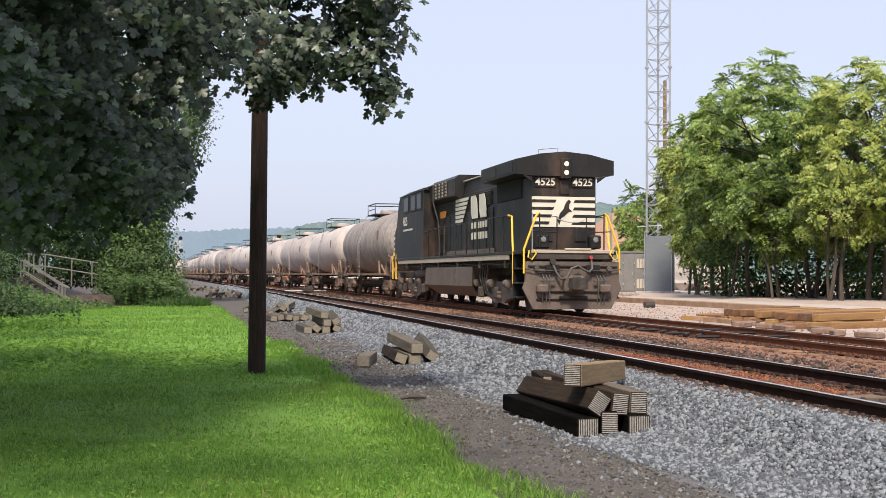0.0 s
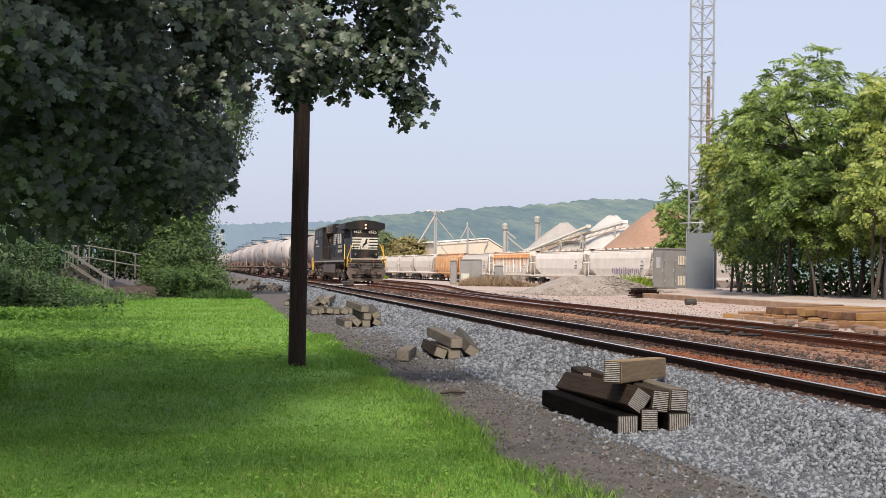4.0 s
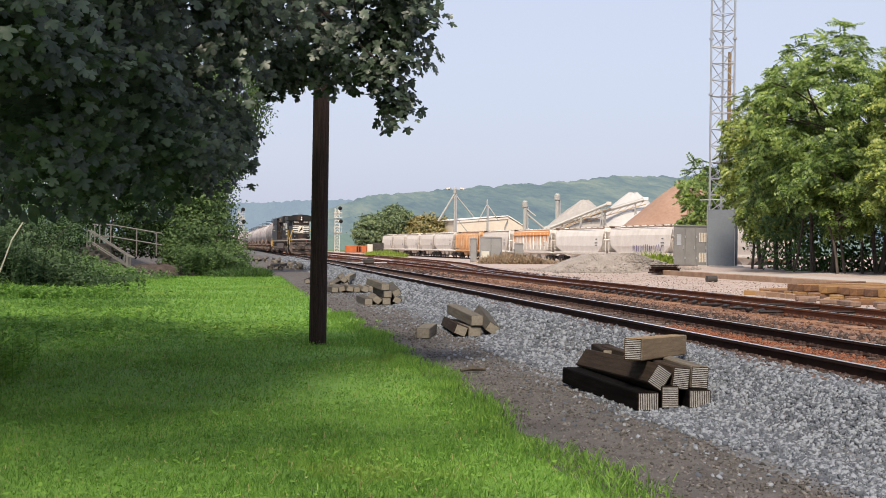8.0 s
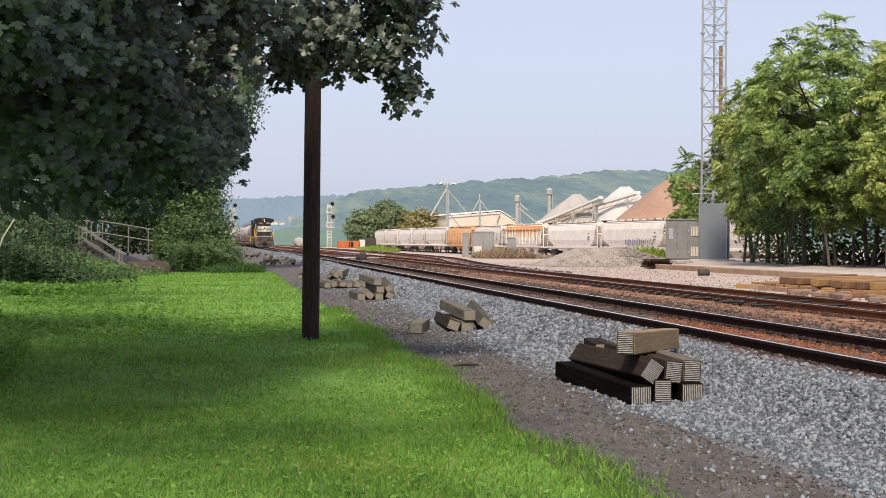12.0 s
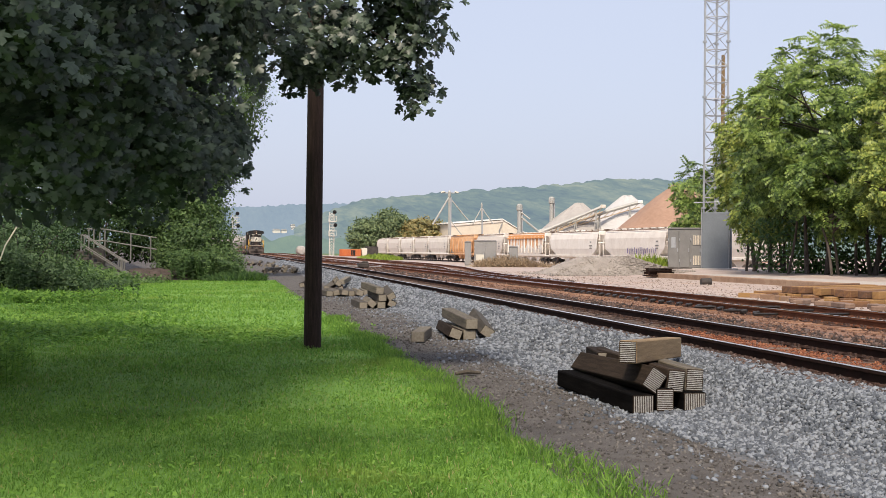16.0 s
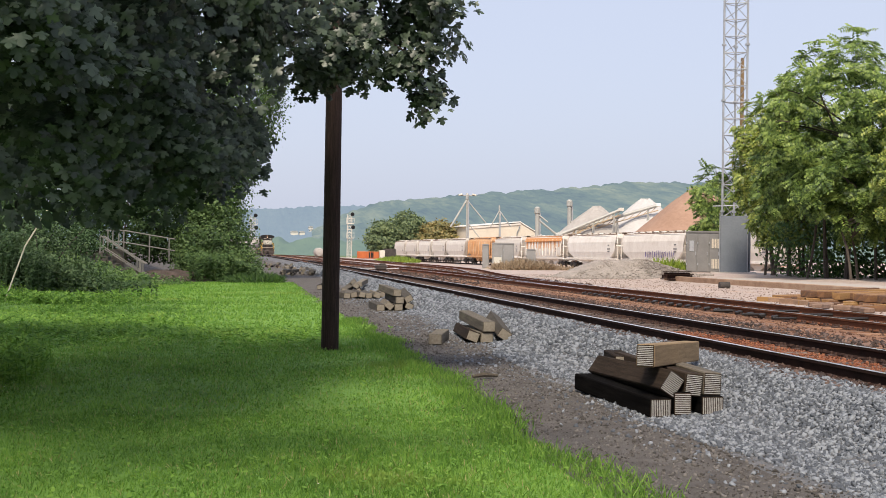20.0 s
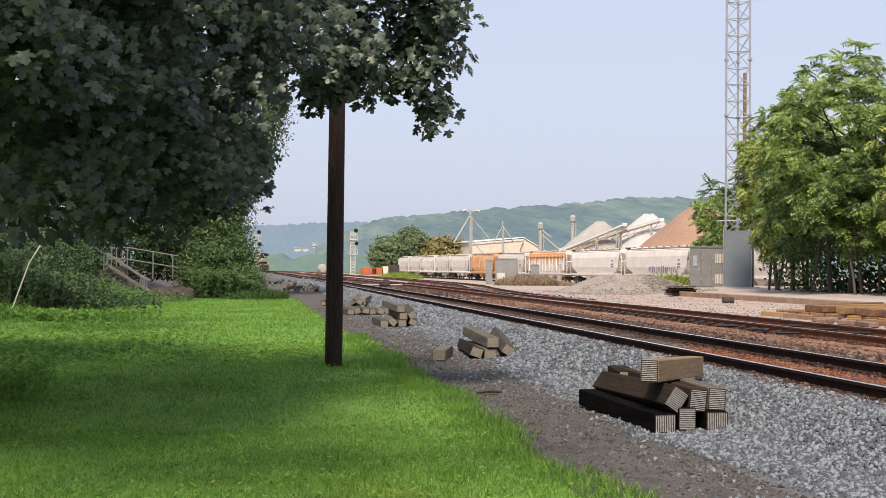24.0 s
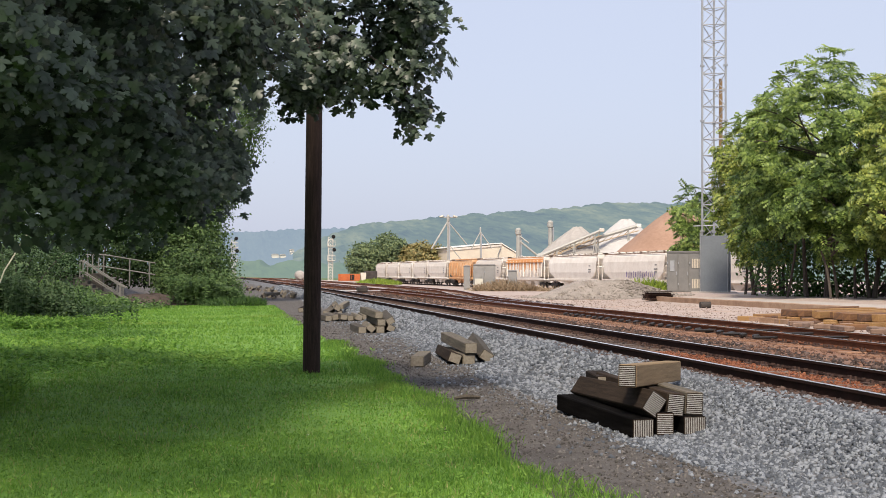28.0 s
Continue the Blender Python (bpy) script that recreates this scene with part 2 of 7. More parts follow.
MAT["maple_leaf"] = stuff_of("maple_leaf", [(0.014, 0.027, 0.015), (0.043, 0.067, 0.041), (0.12, 0.158, 0.104)], 0.42, scale=1.1, fine=4, bump=0, island=0.3, thin=0.28)
MAT["shrub_leaf"] = stuff_of("shrub_leaf", [(0.035, 0.08, 0.02), (0.06, 0.125, 0.028), (0.1, 0.18, 0.04)], 0.6, scale=0.4, fine=2, bump=0, island=0.5, thin=0.3)
MAT["track_stone"] = stuff_of("track_stone", [(0.026, 0.017, 0.014), (0.058, 0.037, 0.03), (0.115, 0.076, 0.062)], 0.92, scale=3, fine=50, bump=0.3, island=0.5)
MAT["rust_stone"] = stuff_of("rust_stone", [(0.07, 0.034, 0.022), (0.15, 0.075, 0.045), (0.24, 0.145, 0.1)], 0.92, scale=1.2, fine=50, bump=0.3, island=0.5)
MAT["pebble"] = stuff_of("pebble", [(0.045, 0.04, 0.035), (0.085, 0.076, 0.068), (0.155, 0.142, 0.13)], 0.92, scale=1.2, fine=90, bump=0.2, island=0.6)


# ---- the lie of the land: y runs along the tracks, x across them ----
RAIL_Z = 0.55
MAT["brown_ballast"] = stuff_of("brown_ballast", [(0.035, 0.022, 0.018), (0.07, 0.044, 0.036), (0.12, 0.078, 0.062)], 0.95, scale=3, fine=30, bump=0.9, bump_size=0.04)
MAT["rust_ground"] = stuff_of("rust_ground", [(0.1, 0.034, 0.018), (0.19, 0.066, 0.032), (0.27, 0.115, 0.06)], 0.95, scale=2.2, fine=40, bump=0.9, bump_size=0.03, stain=(0.05, 0.03, 0.024), stain_at=0.56, stain_scale=1.6)
MAT["tie_rust"] = stuff_of("tie_rust", [(0.1, 0.05, 0.03), (0.2, 0.1, 0.055), (0.28, 0.16, 0.1)], 0.92, scale=5, fine=60, each=0.3, stretch=(0.3, 2, 1))
MAT["rust_plate"] = stuff_of("rust_plate", [(0.045, 0.025, 0.02), (0.09, 0.048, 0.034)], 0.9, scale=8, fine=60)


def bend(y):
    """The far tracks swing gently to the left."""
    return -0.0125 * (math.hypot(y - 150, 40) + (y - 150)) / 2 - 9 * smooth(318, 365, y)


def near_track(y):
    return 6.85 + bend(y)


def far_track(y):
    return 11.45 + bend(y)


def lead_track(y):
    """The turnout that leaves the far track to the right for the yard."""
    s = max(y - 34, 0)
    a = 0.0016 * min(s, 41) ** 2
    b = 0.131 * max(min(s - 41, 5), 0)
    c = 1.57 * (1 - math.exp(-max(s - 46, 0) / 12))
    return 11.45 + a + b + c + bend(y)


def crossover(y):
    """The train's way: from the far track over to the near one."""
    s = min(max((y - 89) / 95, 0), 1)
    return far_track(y) - 4.6 * s * s * (3 - 2 * s)


def hopper_line(y):
    return 55.95 - 0.07 * y


def smooth(a, b, w):
    w = min(max((w - a) / (b - a), 0), 1)
    return w * w * (3 - 2 * w)


def ground_z(x, y):
    b = bend(y) if y > 20 else 0
    u = x - b
    z = 0.0
    z += 0.36 * smooth(4.55, 5.6, u) + 0.04 * smooth(5.3, 5.6, u) * (1 - smooth(6.0, 6.25, u))      # ballast shoulder
    z += 0.02 * smooth(13.2, 14.5, u)
    z -= 0.82 * smooth(20, 40, u) * smooth(75, 120, y)   # the yard lies lower
    z += 0.3 * smooth(20, 26, u) * (1 - smooth(75, 100, y))
    bank = smooth(-4.5, -9.5, u - 0.02 * max(40 - y, 0)) if u < -4 else 0
    z += 1.5 * bank * smooth(30, 55, y)                   # the bank beside the steps
    z += noise.noise((x * 0.35, y * 0.35, 0)) * 0.05 * smooth(2.2, -1, u)
    z += noise.noise((x * 1.3, y * 1.3, 7)) * 0.02 * (1 - smooth(4.6, 5.4, u))
    return z


def steps_of(*spans):
    out = []
    for a, b, n in spans:
        out += [a + (b - a) * i / n for i in range(n)]
    return out + [spans[-1][1]]


def dirt_widens(y):
    """How far the dirt spreads over the shoulder further along."""
    return 0.25 * smooth(16, 22, y) + 0.5 * smooth(22, 48, y)


def make_ground():
    xs = steps_of((-2500, -400, 4), (-400, -60, 6), (-60, -12, 12), (-12, 2.0, 28), (2.0, 3.2, 8), (3.2, 5.6, 12), (5.6, 6.4, 4), (6.4, 8.7, 3), (8.7, 14, 7),
                  (14, 60, 23), (60, 300, 10), (300, 2500, 5))
    ys = steps_of((-800, -60, 4), (-60, 4, 10), (4, 30, 65), (30, 80, 60), (80, 250, 50), (250, 600, 14), (600, 3000, 6))
    mats = [MAT["lawn"], MAT["dirt"], MAT["ballast"], MAT["rusty_ballast"], MAT["yard"], MAT["field"], MAT["brown_ballast"], MAT["rust_ground"]]
    mesh, row = Mesh(), len(xs)
    for y in ys:
        for x in xs:
            w = x
            if 1.5 < x < 3.3:
                w += 0.22 * noise.noise((x, y * 0.6, 3)) + 0.1 * noise.noise((x, y * 2.5, 5))
            elif 3.2 < x < 5:
                w += 0.3 * noise.noise((x, y * 0.4, 9)) + 0.1 * noise.noise((x, y * 2.0, 8)) + dirt_widens(y) * max(0, 1 - abs(x - 4.1) / 1.1)
            w += bend(y) if y > 20 and -10 < x < 60 else 0
            mesh.v.append((w, y, ground_z(w, y)))
    for j in range(len(ys) - 1):
        for i in range(row - 1):
            x, y = (xs[i] + xs[i + 1]) / 2, (ys[j] + ys[j + 1]) / 2
            k = 0 if x < 2.5 else 1 if x < 4.1 else 2 if x < 5.9 else 6 if x < 9.0 else 3 if x < 14 else 4
            if (y > 66 and -3.5 < x < 2.5) or (y > 61 and -60 < x < -2.9):
                k = 1
            if 6.4 < x < 7.95 and 12.4 < y < 19.4:
                k = 7
            if y > 420 or x > 250 or x < -60:
                k = 5
            a = j * row + i
            mesh.f.append((a, a + 1, a + row + 1, a + row))
            mesh.m.append(k)
    ob = part("ground", mesh, mats, smooth=True)
    tagged(ob, "mown lawn, dirt track, grey ballast and gravel yard", "ground", kind="structure")


def rail_mesh(line, off, y0, y1, step):
    """A flat-bottomed rail, its worn head on a rusty web and foot."""
    mesh = Mesh()
    n = int((y1 - y0) / step)
    foot = [(-0.075, 0), (0.075, 0), (0.075, 0.015), (0.012, 0.035), (0.012, 0.11), (0.036, 0.122), (0.036, 0.15), (-0.036, 0.15), (-0.036, 0.122),
            (-0.012, 0.11), (-0.012, 0.035), (-0.075, 0.015)]
    k = len(foot)
    verts = []
    for i in range(n + 1):
        y = y0 + (y1 - y0) * i / n
        x = line(y) + off
        for a, b in foot:
            verts.append((x + a, y, RAIL_Z - 0.156 + b))
    faces, mats = [], []
    for i in range(n):
        for j in range(k):
            a, b = i * k + j, i * k + (j + 1) % k
            faces.append((a, b, b + k, a + k))
            mats.append(0)
    mesh.add(verts, faces)
    mesh.mat = 1
    top = []
    for i in range(n + 1):
        y = y0 + (y1 - y0) * i / n
        x = line(y) + off
        top += [(x - 0.033, y, RAIL_Z - 0.003), (x + 0.033, y, RAIL_Z - 0.003)]
    mesh.add(top, [(2 * i, 2 * i + 1, 2 * i + 3, 2 * i + 2) for i in range(n)])
    return mesh


make_ground()


TIE_MESH = Mesh().box((0, 0, -0.09), (2.6, 0.23, 0.18), bevel=0.015).data("tie", MAT["tie"])
TIE_RUST_MESH = Mesh().box((0, 0, -0.09), (2.6, 0.23, 0.18), bevel=0.015).data("tie", MAT["tie_rust"])
PLATE = Mesh()
for s in (-1, 1):
    PLATE.box((s * 0.75, 0, 0.01), (0.36, 0.2, 0.025))
    for dx in (-0.11, 0.11):
        for dy in (-0.06, 0.06):
            PLATE.box((s * 0.75 + dx, dy, 0.035), (0.03, 0.03, 0.05))
    for dy in (-0.17, 0.17):
        PLATE.box((s * 0.75, dy, 0.02), (0.17, 0.03, 0.06))
PLATE_MESH = PLATE.data("tie_plates", MAT["rust_plate"])


def make_track(name, label, line, y0, y1, near, seed, step=3.0):
    track = thing(name, label, "railway track", kind="structure")
    rng = np.random.default_rng(seed)
    y, far = near[0], Mesh()
    while y < min(y1, 260):
        m = pose(line(y) + rng.uniform(-0.04, 0.04), y, RAIL_Z - 0.165 + rng.uniform(-0.012, 0.004), 0, 0, math.degrees(math.atan2(line(y - 1) - line(y + 1), 2)) + rng.uniform(-1.2, 1.2))
        if y < near[1]:
            ob = new("tie", TIE_MESH if line is near_track else TIE_RUST_MESH)
            ob.parent, ob.matrix_basis = track, m
            pl = new("tie_plates", PLATE_MESH)
            pl.parent = ob
        else:
            far.box(m.translation - Vector((0, 0, 0.09)), (2.6, 0.23, 0.18))
        y += 0.5 + rng.uniform(-0.03, 0.03)
    if far.v:
        tagged(part("far_ties", far, MAT["tie"] if line is near_track else MAT["tie_rust"], track), kind="stuff")
    for off in (-0.75, 0.75):
        part("rail", rail_mesh(line, off, y0, y1, step), [MAT["rail"] if name == "track_near" else MAT["rail_rust"], MAT["rail_top"]], track, "rusty steel rail with a worn shiny head")
    return track


TRACK_NEAR = make_track("track_near", "rusty main line track on timber ties", near_track, -40, 420, (7, 62), 1)
TRACK_FAR = make_track("track_far", "rusty second track on timber ties", far_track, -40, 420, (13, 66), 2)
TRACK_LEAD = make_track("track_lead", "rusty turnout track curving towards the yard", lead_track, 36, 420, (44, 72), 3)
TRACK_CROSS = make_track("track_crossover", "crossover track between the two main lines", crossover, 88, 186, (100, 100), 4)


# ---- hills and far woods ----
def hill(name, label, dist, profile, colours, spread, seed, lift):
    """A wooded ridge: profile rows of degrees from the track's direction and metres of height."""
    rows, cols = 46, 520
    a0, a1 = profile[0][0], profile[-1][0]
    verts, loops, sizes = [], [], []
    pa, ph = [p[0] for p in profile], [p[1] for p in profile]
    for j in range(rows + 1):
        for i in range(cols + 1):
            az = a0 + (a1 - a0) * i / cols
            h = np.interp(az, pa, ph)
            s = j / rows
            d = dist - spread * (1 - s)
            r = radians(az)
            u, w = r * d, d
            z = h * (s ** 0.8) + (1.0 * noise.noise((u / 90, w / 400, seed)) + 2.4 * noise.noise((u / 20, w / 110, seed)) + 4.6 * noise.noise((u / 8, w / 42, seed))) * (0.35 + 0.65 * s) * max(dist, 1500) / 2000
            verts.append((d * math.sin(r), d * math.cos(r), z - 3))
    for j in range(rows):
        for i in range(cols):
            a = j * (cols + 1) + i
            loops += [a, a + 1, a + cols + 2, a + cols + 1]
            sizes.append(4)
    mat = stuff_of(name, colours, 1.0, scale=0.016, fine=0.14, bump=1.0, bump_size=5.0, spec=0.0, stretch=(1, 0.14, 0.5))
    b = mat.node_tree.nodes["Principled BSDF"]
    # distance haze is imitated by a bluish glow; lift sets its strength
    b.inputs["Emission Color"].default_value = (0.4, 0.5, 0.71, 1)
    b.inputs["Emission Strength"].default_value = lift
    ob = soup(name, np.array(verts), loops, sizes, mat, smooth=True)
    return tagged(ob, label, "hill", kind="structure")


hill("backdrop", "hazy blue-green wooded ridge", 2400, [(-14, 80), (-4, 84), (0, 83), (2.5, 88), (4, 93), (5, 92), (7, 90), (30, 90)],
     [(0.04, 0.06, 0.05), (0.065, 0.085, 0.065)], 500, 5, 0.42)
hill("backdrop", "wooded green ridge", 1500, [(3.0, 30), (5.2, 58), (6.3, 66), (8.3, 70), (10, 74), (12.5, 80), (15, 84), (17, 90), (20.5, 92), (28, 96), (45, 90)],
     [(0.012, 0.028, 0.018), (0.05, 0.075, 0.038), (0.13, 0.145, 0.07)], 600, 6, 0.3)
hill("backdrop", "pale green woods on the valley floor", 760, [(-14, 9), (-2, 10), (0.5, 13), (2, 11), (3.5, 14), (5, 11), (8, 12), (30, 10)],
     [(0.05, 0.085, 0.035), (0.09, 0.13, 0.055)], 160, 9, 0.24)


# ---- the train ----
SPEED, SLOWING, END_Y = 15.2, 0.125, 34.4     # the train rolls away and slows a little
MAT["tank_grime"] = stuff_of("tank_grime", [(0.2, 0.17, 0.155), (0.38, 0.33, 0.31), (0.52, 0.465, 0.44)], 0.65, scale=0.7, fine=7, bump=0.04, each=0.32,
                             stain=(0.23, 0.19, 0.175), stain_at=0.57, stain_scale=0.7, stretch=(0.8, 1.0, 0.6))
MAT["flat_black"] = stuff_of("flat_black", [(0.008, 0.008, 0.009), (0.018, 0.017, 0.017)], 0.95, scale=4, fine=60)
MAT["rust_grime"] = stuff_of("rust_grime", [(0.1, 0.06, 0.04), (0.2, 0.13, 0.095), (0.27, 0.2, 0.16)], 0.9, scale=3, fine=35)
MAT["tank_brown"] = stuff_of("tank_brown", [(0.07, 0.052, 0.043), (0.11, 0.084, 0.07), (0.16, 0.125, 0.105)], 0.75, scale=0.8, fine=14, bump=0.1, stain=(0.05, 0.04, 0.036), stain_at=0.6, stain_scale=0.9)
MAT["hose"] = stuff_of("hose", [(0.045, 0.042, 0.04), (0.1, 0.095, 0.09)], 0.6, scale=4, fine=40)
MAT["steel"] = stuff_of("steel", [(0.28, 0.28, 0.29), (0.4, 0.4, 0.41)], 0.5, 0.7, scale=4, fine=60)
MAT["cream_sill"] = stuff_of("cream_sill", [(0.3, 0.25, 0.2), (0.45, 0.39, 0.32)], 0.7, scale=3, fine=30)
MAT["glass_dark"] = stuff_of("glass_dark", [(0.01, 0.012, 0.014), (0.02, 0.022, 0.026)], 0.3, spec=0.15, scale=2, fine=10, bump=0)
MAT["orange_paint"] = stuff_of("orange_paint", [(0.6, 0.2, 0.03), (0.75, 0.3, 0.05)], 0.6, scale=4, fine=40, bump=0.05)
MAT["red_paint"] = stuff_of("red_paint", [(0.3, 0.03, 0.03), (0.42, 0.05, 0.045)], 0.5, scale=6, fine=50, bump=0.05)
MAT["lamp_white"] = glow("lamp_white", (1.0, 0.66, 0.42), 0.62)
MAT["lamp_red"] = glow("lamp_red", (1.0, 0.1, 0.05), 3.5)
MAT["lens"] = stuff_of("lens", [(0.3, 0.29, 0.27), (0.42, 0.41, 0.38)], 0.2, 0.6, scale=10, fine=60, bump=0)


def on_track(s, d=6.0):
    """The pose of a vehicle's middle at s metres along."""
    a, b = Vector((crossover(s - d), s - d)), Vector((crossover(s + d), s + d))
    w = (b - a).normalized()
    mid = (a + b) / 2
    return pose(mid.x, mid.y, RAIL_Z, 0, 0, math.degrees(math.atan2(-w.x, w.y)))


def text_part(name, words, size, m, material, parent, label=""):
    """Painted characters, as a thin mesh in the built-in font."""
    curve = bpy.data.curves.new(name, "FONT")
    curve.body, curve.size, curve.align_x, curve.align_y, curve.extrude = words, size, "CENTER", "CENTER", 0.003
    curve.offset = size * 0.018
    tmp = bpy.data.objects.new(name, curve)
    scene.collection.objects.link(tmp)
    bpy.context.view_layer.update()
    me = bpy.data.meshes.new_from_object(tmp.evaluated_get(bpy.context.evaluated_depsgraph_get()))
    scene.collection.objects.unlink(tmp)
    bpy.data.objects.remove(tmp)
    me.materials.clear()
    me.materials.append(material)
    ob = new(name, me)
    ob.parent, ob.matrix_basis = parent, m
    return tagged(ob, label)


def wheel_mesh(r=0.5):
    """A wheelset: two flanged wheels on an axle along x."""
    mesh = Mesh()
    for s in (-1, 1):
        mesh.lathe([(0.14, -0.09), (0.18, -0.08), (r * 0.72, -0.05), (r * 0.8, -0.07), (r, -0.065), (r, 0.05), (r + 0.03, 0.065), (r * 0.8, 0.07), (0.18, 0.08)],
                   (s * 0.75, 0, 0), 0, 20)
    mesh.tube([(-1.05, 0, 0), (1.05, 0, 0)], 0.085, 8)
    return mesh


def bogie(parent, y, axles, r, frame_mat, half=1.1):
    """A truck: side frames with dropped middles, bolster, springs, bearings and wheelsets."""
    top = thing("bogie", "", "", pose(0, y, 0))
    top.parent = parent
    ext = max(axles) + 0.45
    for s in (-1, 1):
        side = [(-ext, r + 0.12), (-ext + 0.1, r - 0.06), (axles[0] + 0.35, r - 0.04), (-0.55, 0.22), (0.55, 0.22), (axles[-1] - 0.35, r - 0.04), (ext - 0.1, r - 0.06),
                (ext, r + 0.12), (ext - 0.3, r + 0.26), (0.7, r + 0.38), (-0.7, r + 0.38), (-ext + 0.3, r + 0.26)]
        part("side_frame", Mesh().prism(side, 0, s * half - 0.07, s * half + 0.07), frame_mat, top)
        for k in (-0.24, 0, 0.24):
            part("spring", Mesh().lathe([(0.09, 0), (0.11, 0.06), (0.09, 0.12), (0.11, 0.18), (0.09, 0.24)], (s * (half + 0.1), k, 0.36), 2, 8), frame_mat, top)
        for a in axles:
            part("bearing", Mesh().lathe([(0.02, -0.1), (0.13, -0.1), (0.15, 0), (0.11, 0.09), (0.02, 0.1)], (s * (half + 0.06), a, r), 0, 12), MAT["grime"], top)
    for a in axles:
        w = part("wheelset", wheel_mesh(r), MAT["grime"], top, smooth=True)
        w.matrix_basis = pose(0, a, r)
    part("bolster", Mesh().box((0, 0, r + 0.2), (2 * half, 0.5, 0.3), bevel=0.05), frame_mat, top)
    return top


def coupler(parent, y, way, mat):
    knuckle = Mesh().box((0, y - way * 0.1, 0.87), (0.2, 0.7, 0.22), bevel=0.04)
    knuckle.prism([(-0.24, y + way * 0.2), (0.1, y + way * 0.25), (0.26, y + way * 0.42), (0.14, y + way * 0.55), (-0.02, y + way * 0.4), (-0.22, y + way * 0.5)], 2, 0.7, 1.02)
    part("coupler", knuckle, mat, parent, "rusty knuckle coupler")


def make_loco():
    loco = thing("locomotive", "black six-axle diesel freight locomotive with cream striped end", "locomotive")
    B, G, W, Y = MAT["black_paint"], MAT["grime"], MAT["white_paint"], MAT["yellow_paint"]
    h = -10.7     # the near end in the thing's space

    def y(w):
        return h + w
    # frame, walkway and body
    part("underframe", Mesh().box((0, y(10.7), 1.5), (2.2, 20.6, 0.34), bevel=0.03).box((0, y(10.7), 1.25), (1.2, 20, 0.3)), G, loco)
    part("walkway", Mesh().box((0, y(10.7), 1.76), (3.08, 20.9, 0.09), bevel=0.01), B, loco)
    for s in (-1, 1):
        part("side_sill", Mesh().box((s * 1.5, y(10.7), 1.64), (0.05, 18.4, 0.16), bevel=0.01), MAT["cream_sill"], loco, "dusty cream side sill")
    hood = Mesh().prism([(-1.0, 1.8), (1.0, 1.8), (1.0, 4.0), (0.82, 4.2), (-0.82, 4.2), (-1.0, 4.0)], 1, y(0.9), y(17.3))
    part("hood", hood, B, loco)
    for s in (-1, 1):
        part("dusty_panel", Mesh().box((s * 1.045, y(8.6), 1.9), (0.02, 7.2, 0.16), bevel=0.006), MAT["tank_brown"], loco)
    k = 0
    for s in (-1, 1):
        for i in range(13):
            a = 5.2 + i * 0.92
            door = Mesh().box((s * 1.012, y(a + 0.44), 2.62), (0.03, 0.84, 1.46), bevel=0.012)
            door.box((s * 1.035, y(a + 0.78), 2.6), (0.03, 0.05, 0.16), bevel=0.008)
            for z in (2.1, 3.15):
                door.box((s * 1.03, y(a + 0.06), z), (0.03, 0.08, 0.1), bevel=0.008)
            part("hood_door", door, B, loco)
        for a, b in ((5.4, 9.2), (10.0, 13.2)):
            grille = Mesh()
            for i in range(7):
                grille.box((s * 1.02, y((a + b) / 2), 3.48 + 0.07 * i), (0.05, b - a, 0.03), (0, s * 30, 0))
            part("grille", grille, G, loco)
    # tall engine and inverter housings
    part("engine_housing", Mesh().prism([(-0.98, 4.0), (0.98, 4.0), (0.92, 4.56), (-0.92, 4.56)], 1, y(4.8), y(9.8)), B, loco)
    part("blower_housing", Mesh().prism([(-1.0, 3.86), (1.0, 3.86), (1.3, 4.0), (1.3, 4.62), (1.12, 4.76), (-1.12, 4.76), (-1.3, 4.62), (-1.3, 4.0)], 1, y(9.7), y(14.1)), B, loco)
    for s in (-1, 1):
        for i in range(4):
            frame = part("filter_frame", Mesh().box((s * 1.3, y(11.1 + 0.6 * i), 4.32), (0.05, 0.3, 0.62), bevel=0.012), G, loco)
            for j in range(5):
                part("filter_slat", Mesh().box((s * 1.33, y(11.1 + 0.6 * i), 4.08 + 0.12 * j), (0.04, 0.2, 0.06), (0, s * 25, 0)), MAT["cream_sill"], frame, "dusty beige filter slat")
        part("drain_pipe", Mesh().tube([(s * 1.36, y(13.2), 4.6), (s * 1.36, y(13.2), 3.9), (s * 1.2, y(13.0), 3.2), (s * 1.12, y(13.0), 2.0)], 0.03, 6), G, loco)
        part("roof_pipe", Mesh().tube([(s * 1.34, y(13.2), 4.62), (s * 1.34, y(17.6), 4.55)], 0.025, 6), MAT["steel"], loco)
        part("hood_ledge", Mesh().box((s * 0.93, y(7.7), 4.5), (0.16, 3.8, 0.05), bevel=0.012), MAT["cream_sill"], loco, "dusty ledge along the hood roof")
    part("exhaust_stack", Mesh().box((0, y(8.2), 4.6), (0.7, 1.4, 0.2), bevel=0.05), G, loco)
    part("antenna_box", Mesh().box((-0.5, y(14.8), 4.8), (0.5, 0.7, 0.16), bevel=0.04).box((0.3, y(15.6), 4.82), (0.6, 0.5, 0.2), bevel=0.05), G, loco)
    part("grab_rail", Mesh().tube([(-0.75, y(1.0), 4.66), (-0.75, y(1.0), 4.84), (-0.15, y(1.0), 4.9), (-0.15, y(1.0), 4.7)], 0.018, 6), MAT["steel"], loco)
    wing = [(-1.52, 4.09), (-1.04, 4.04), (1.04, 4.04), (1.52, 4.09), (1.52, 4.52), (0.75, 4.7), (0.0, 4.77), (-0.75, 4.7), (-1.52, 4.52)]
    part("radiator_housing", Mesh().prism(wing, 1, y(0.75), y(4.9)), B, loco)
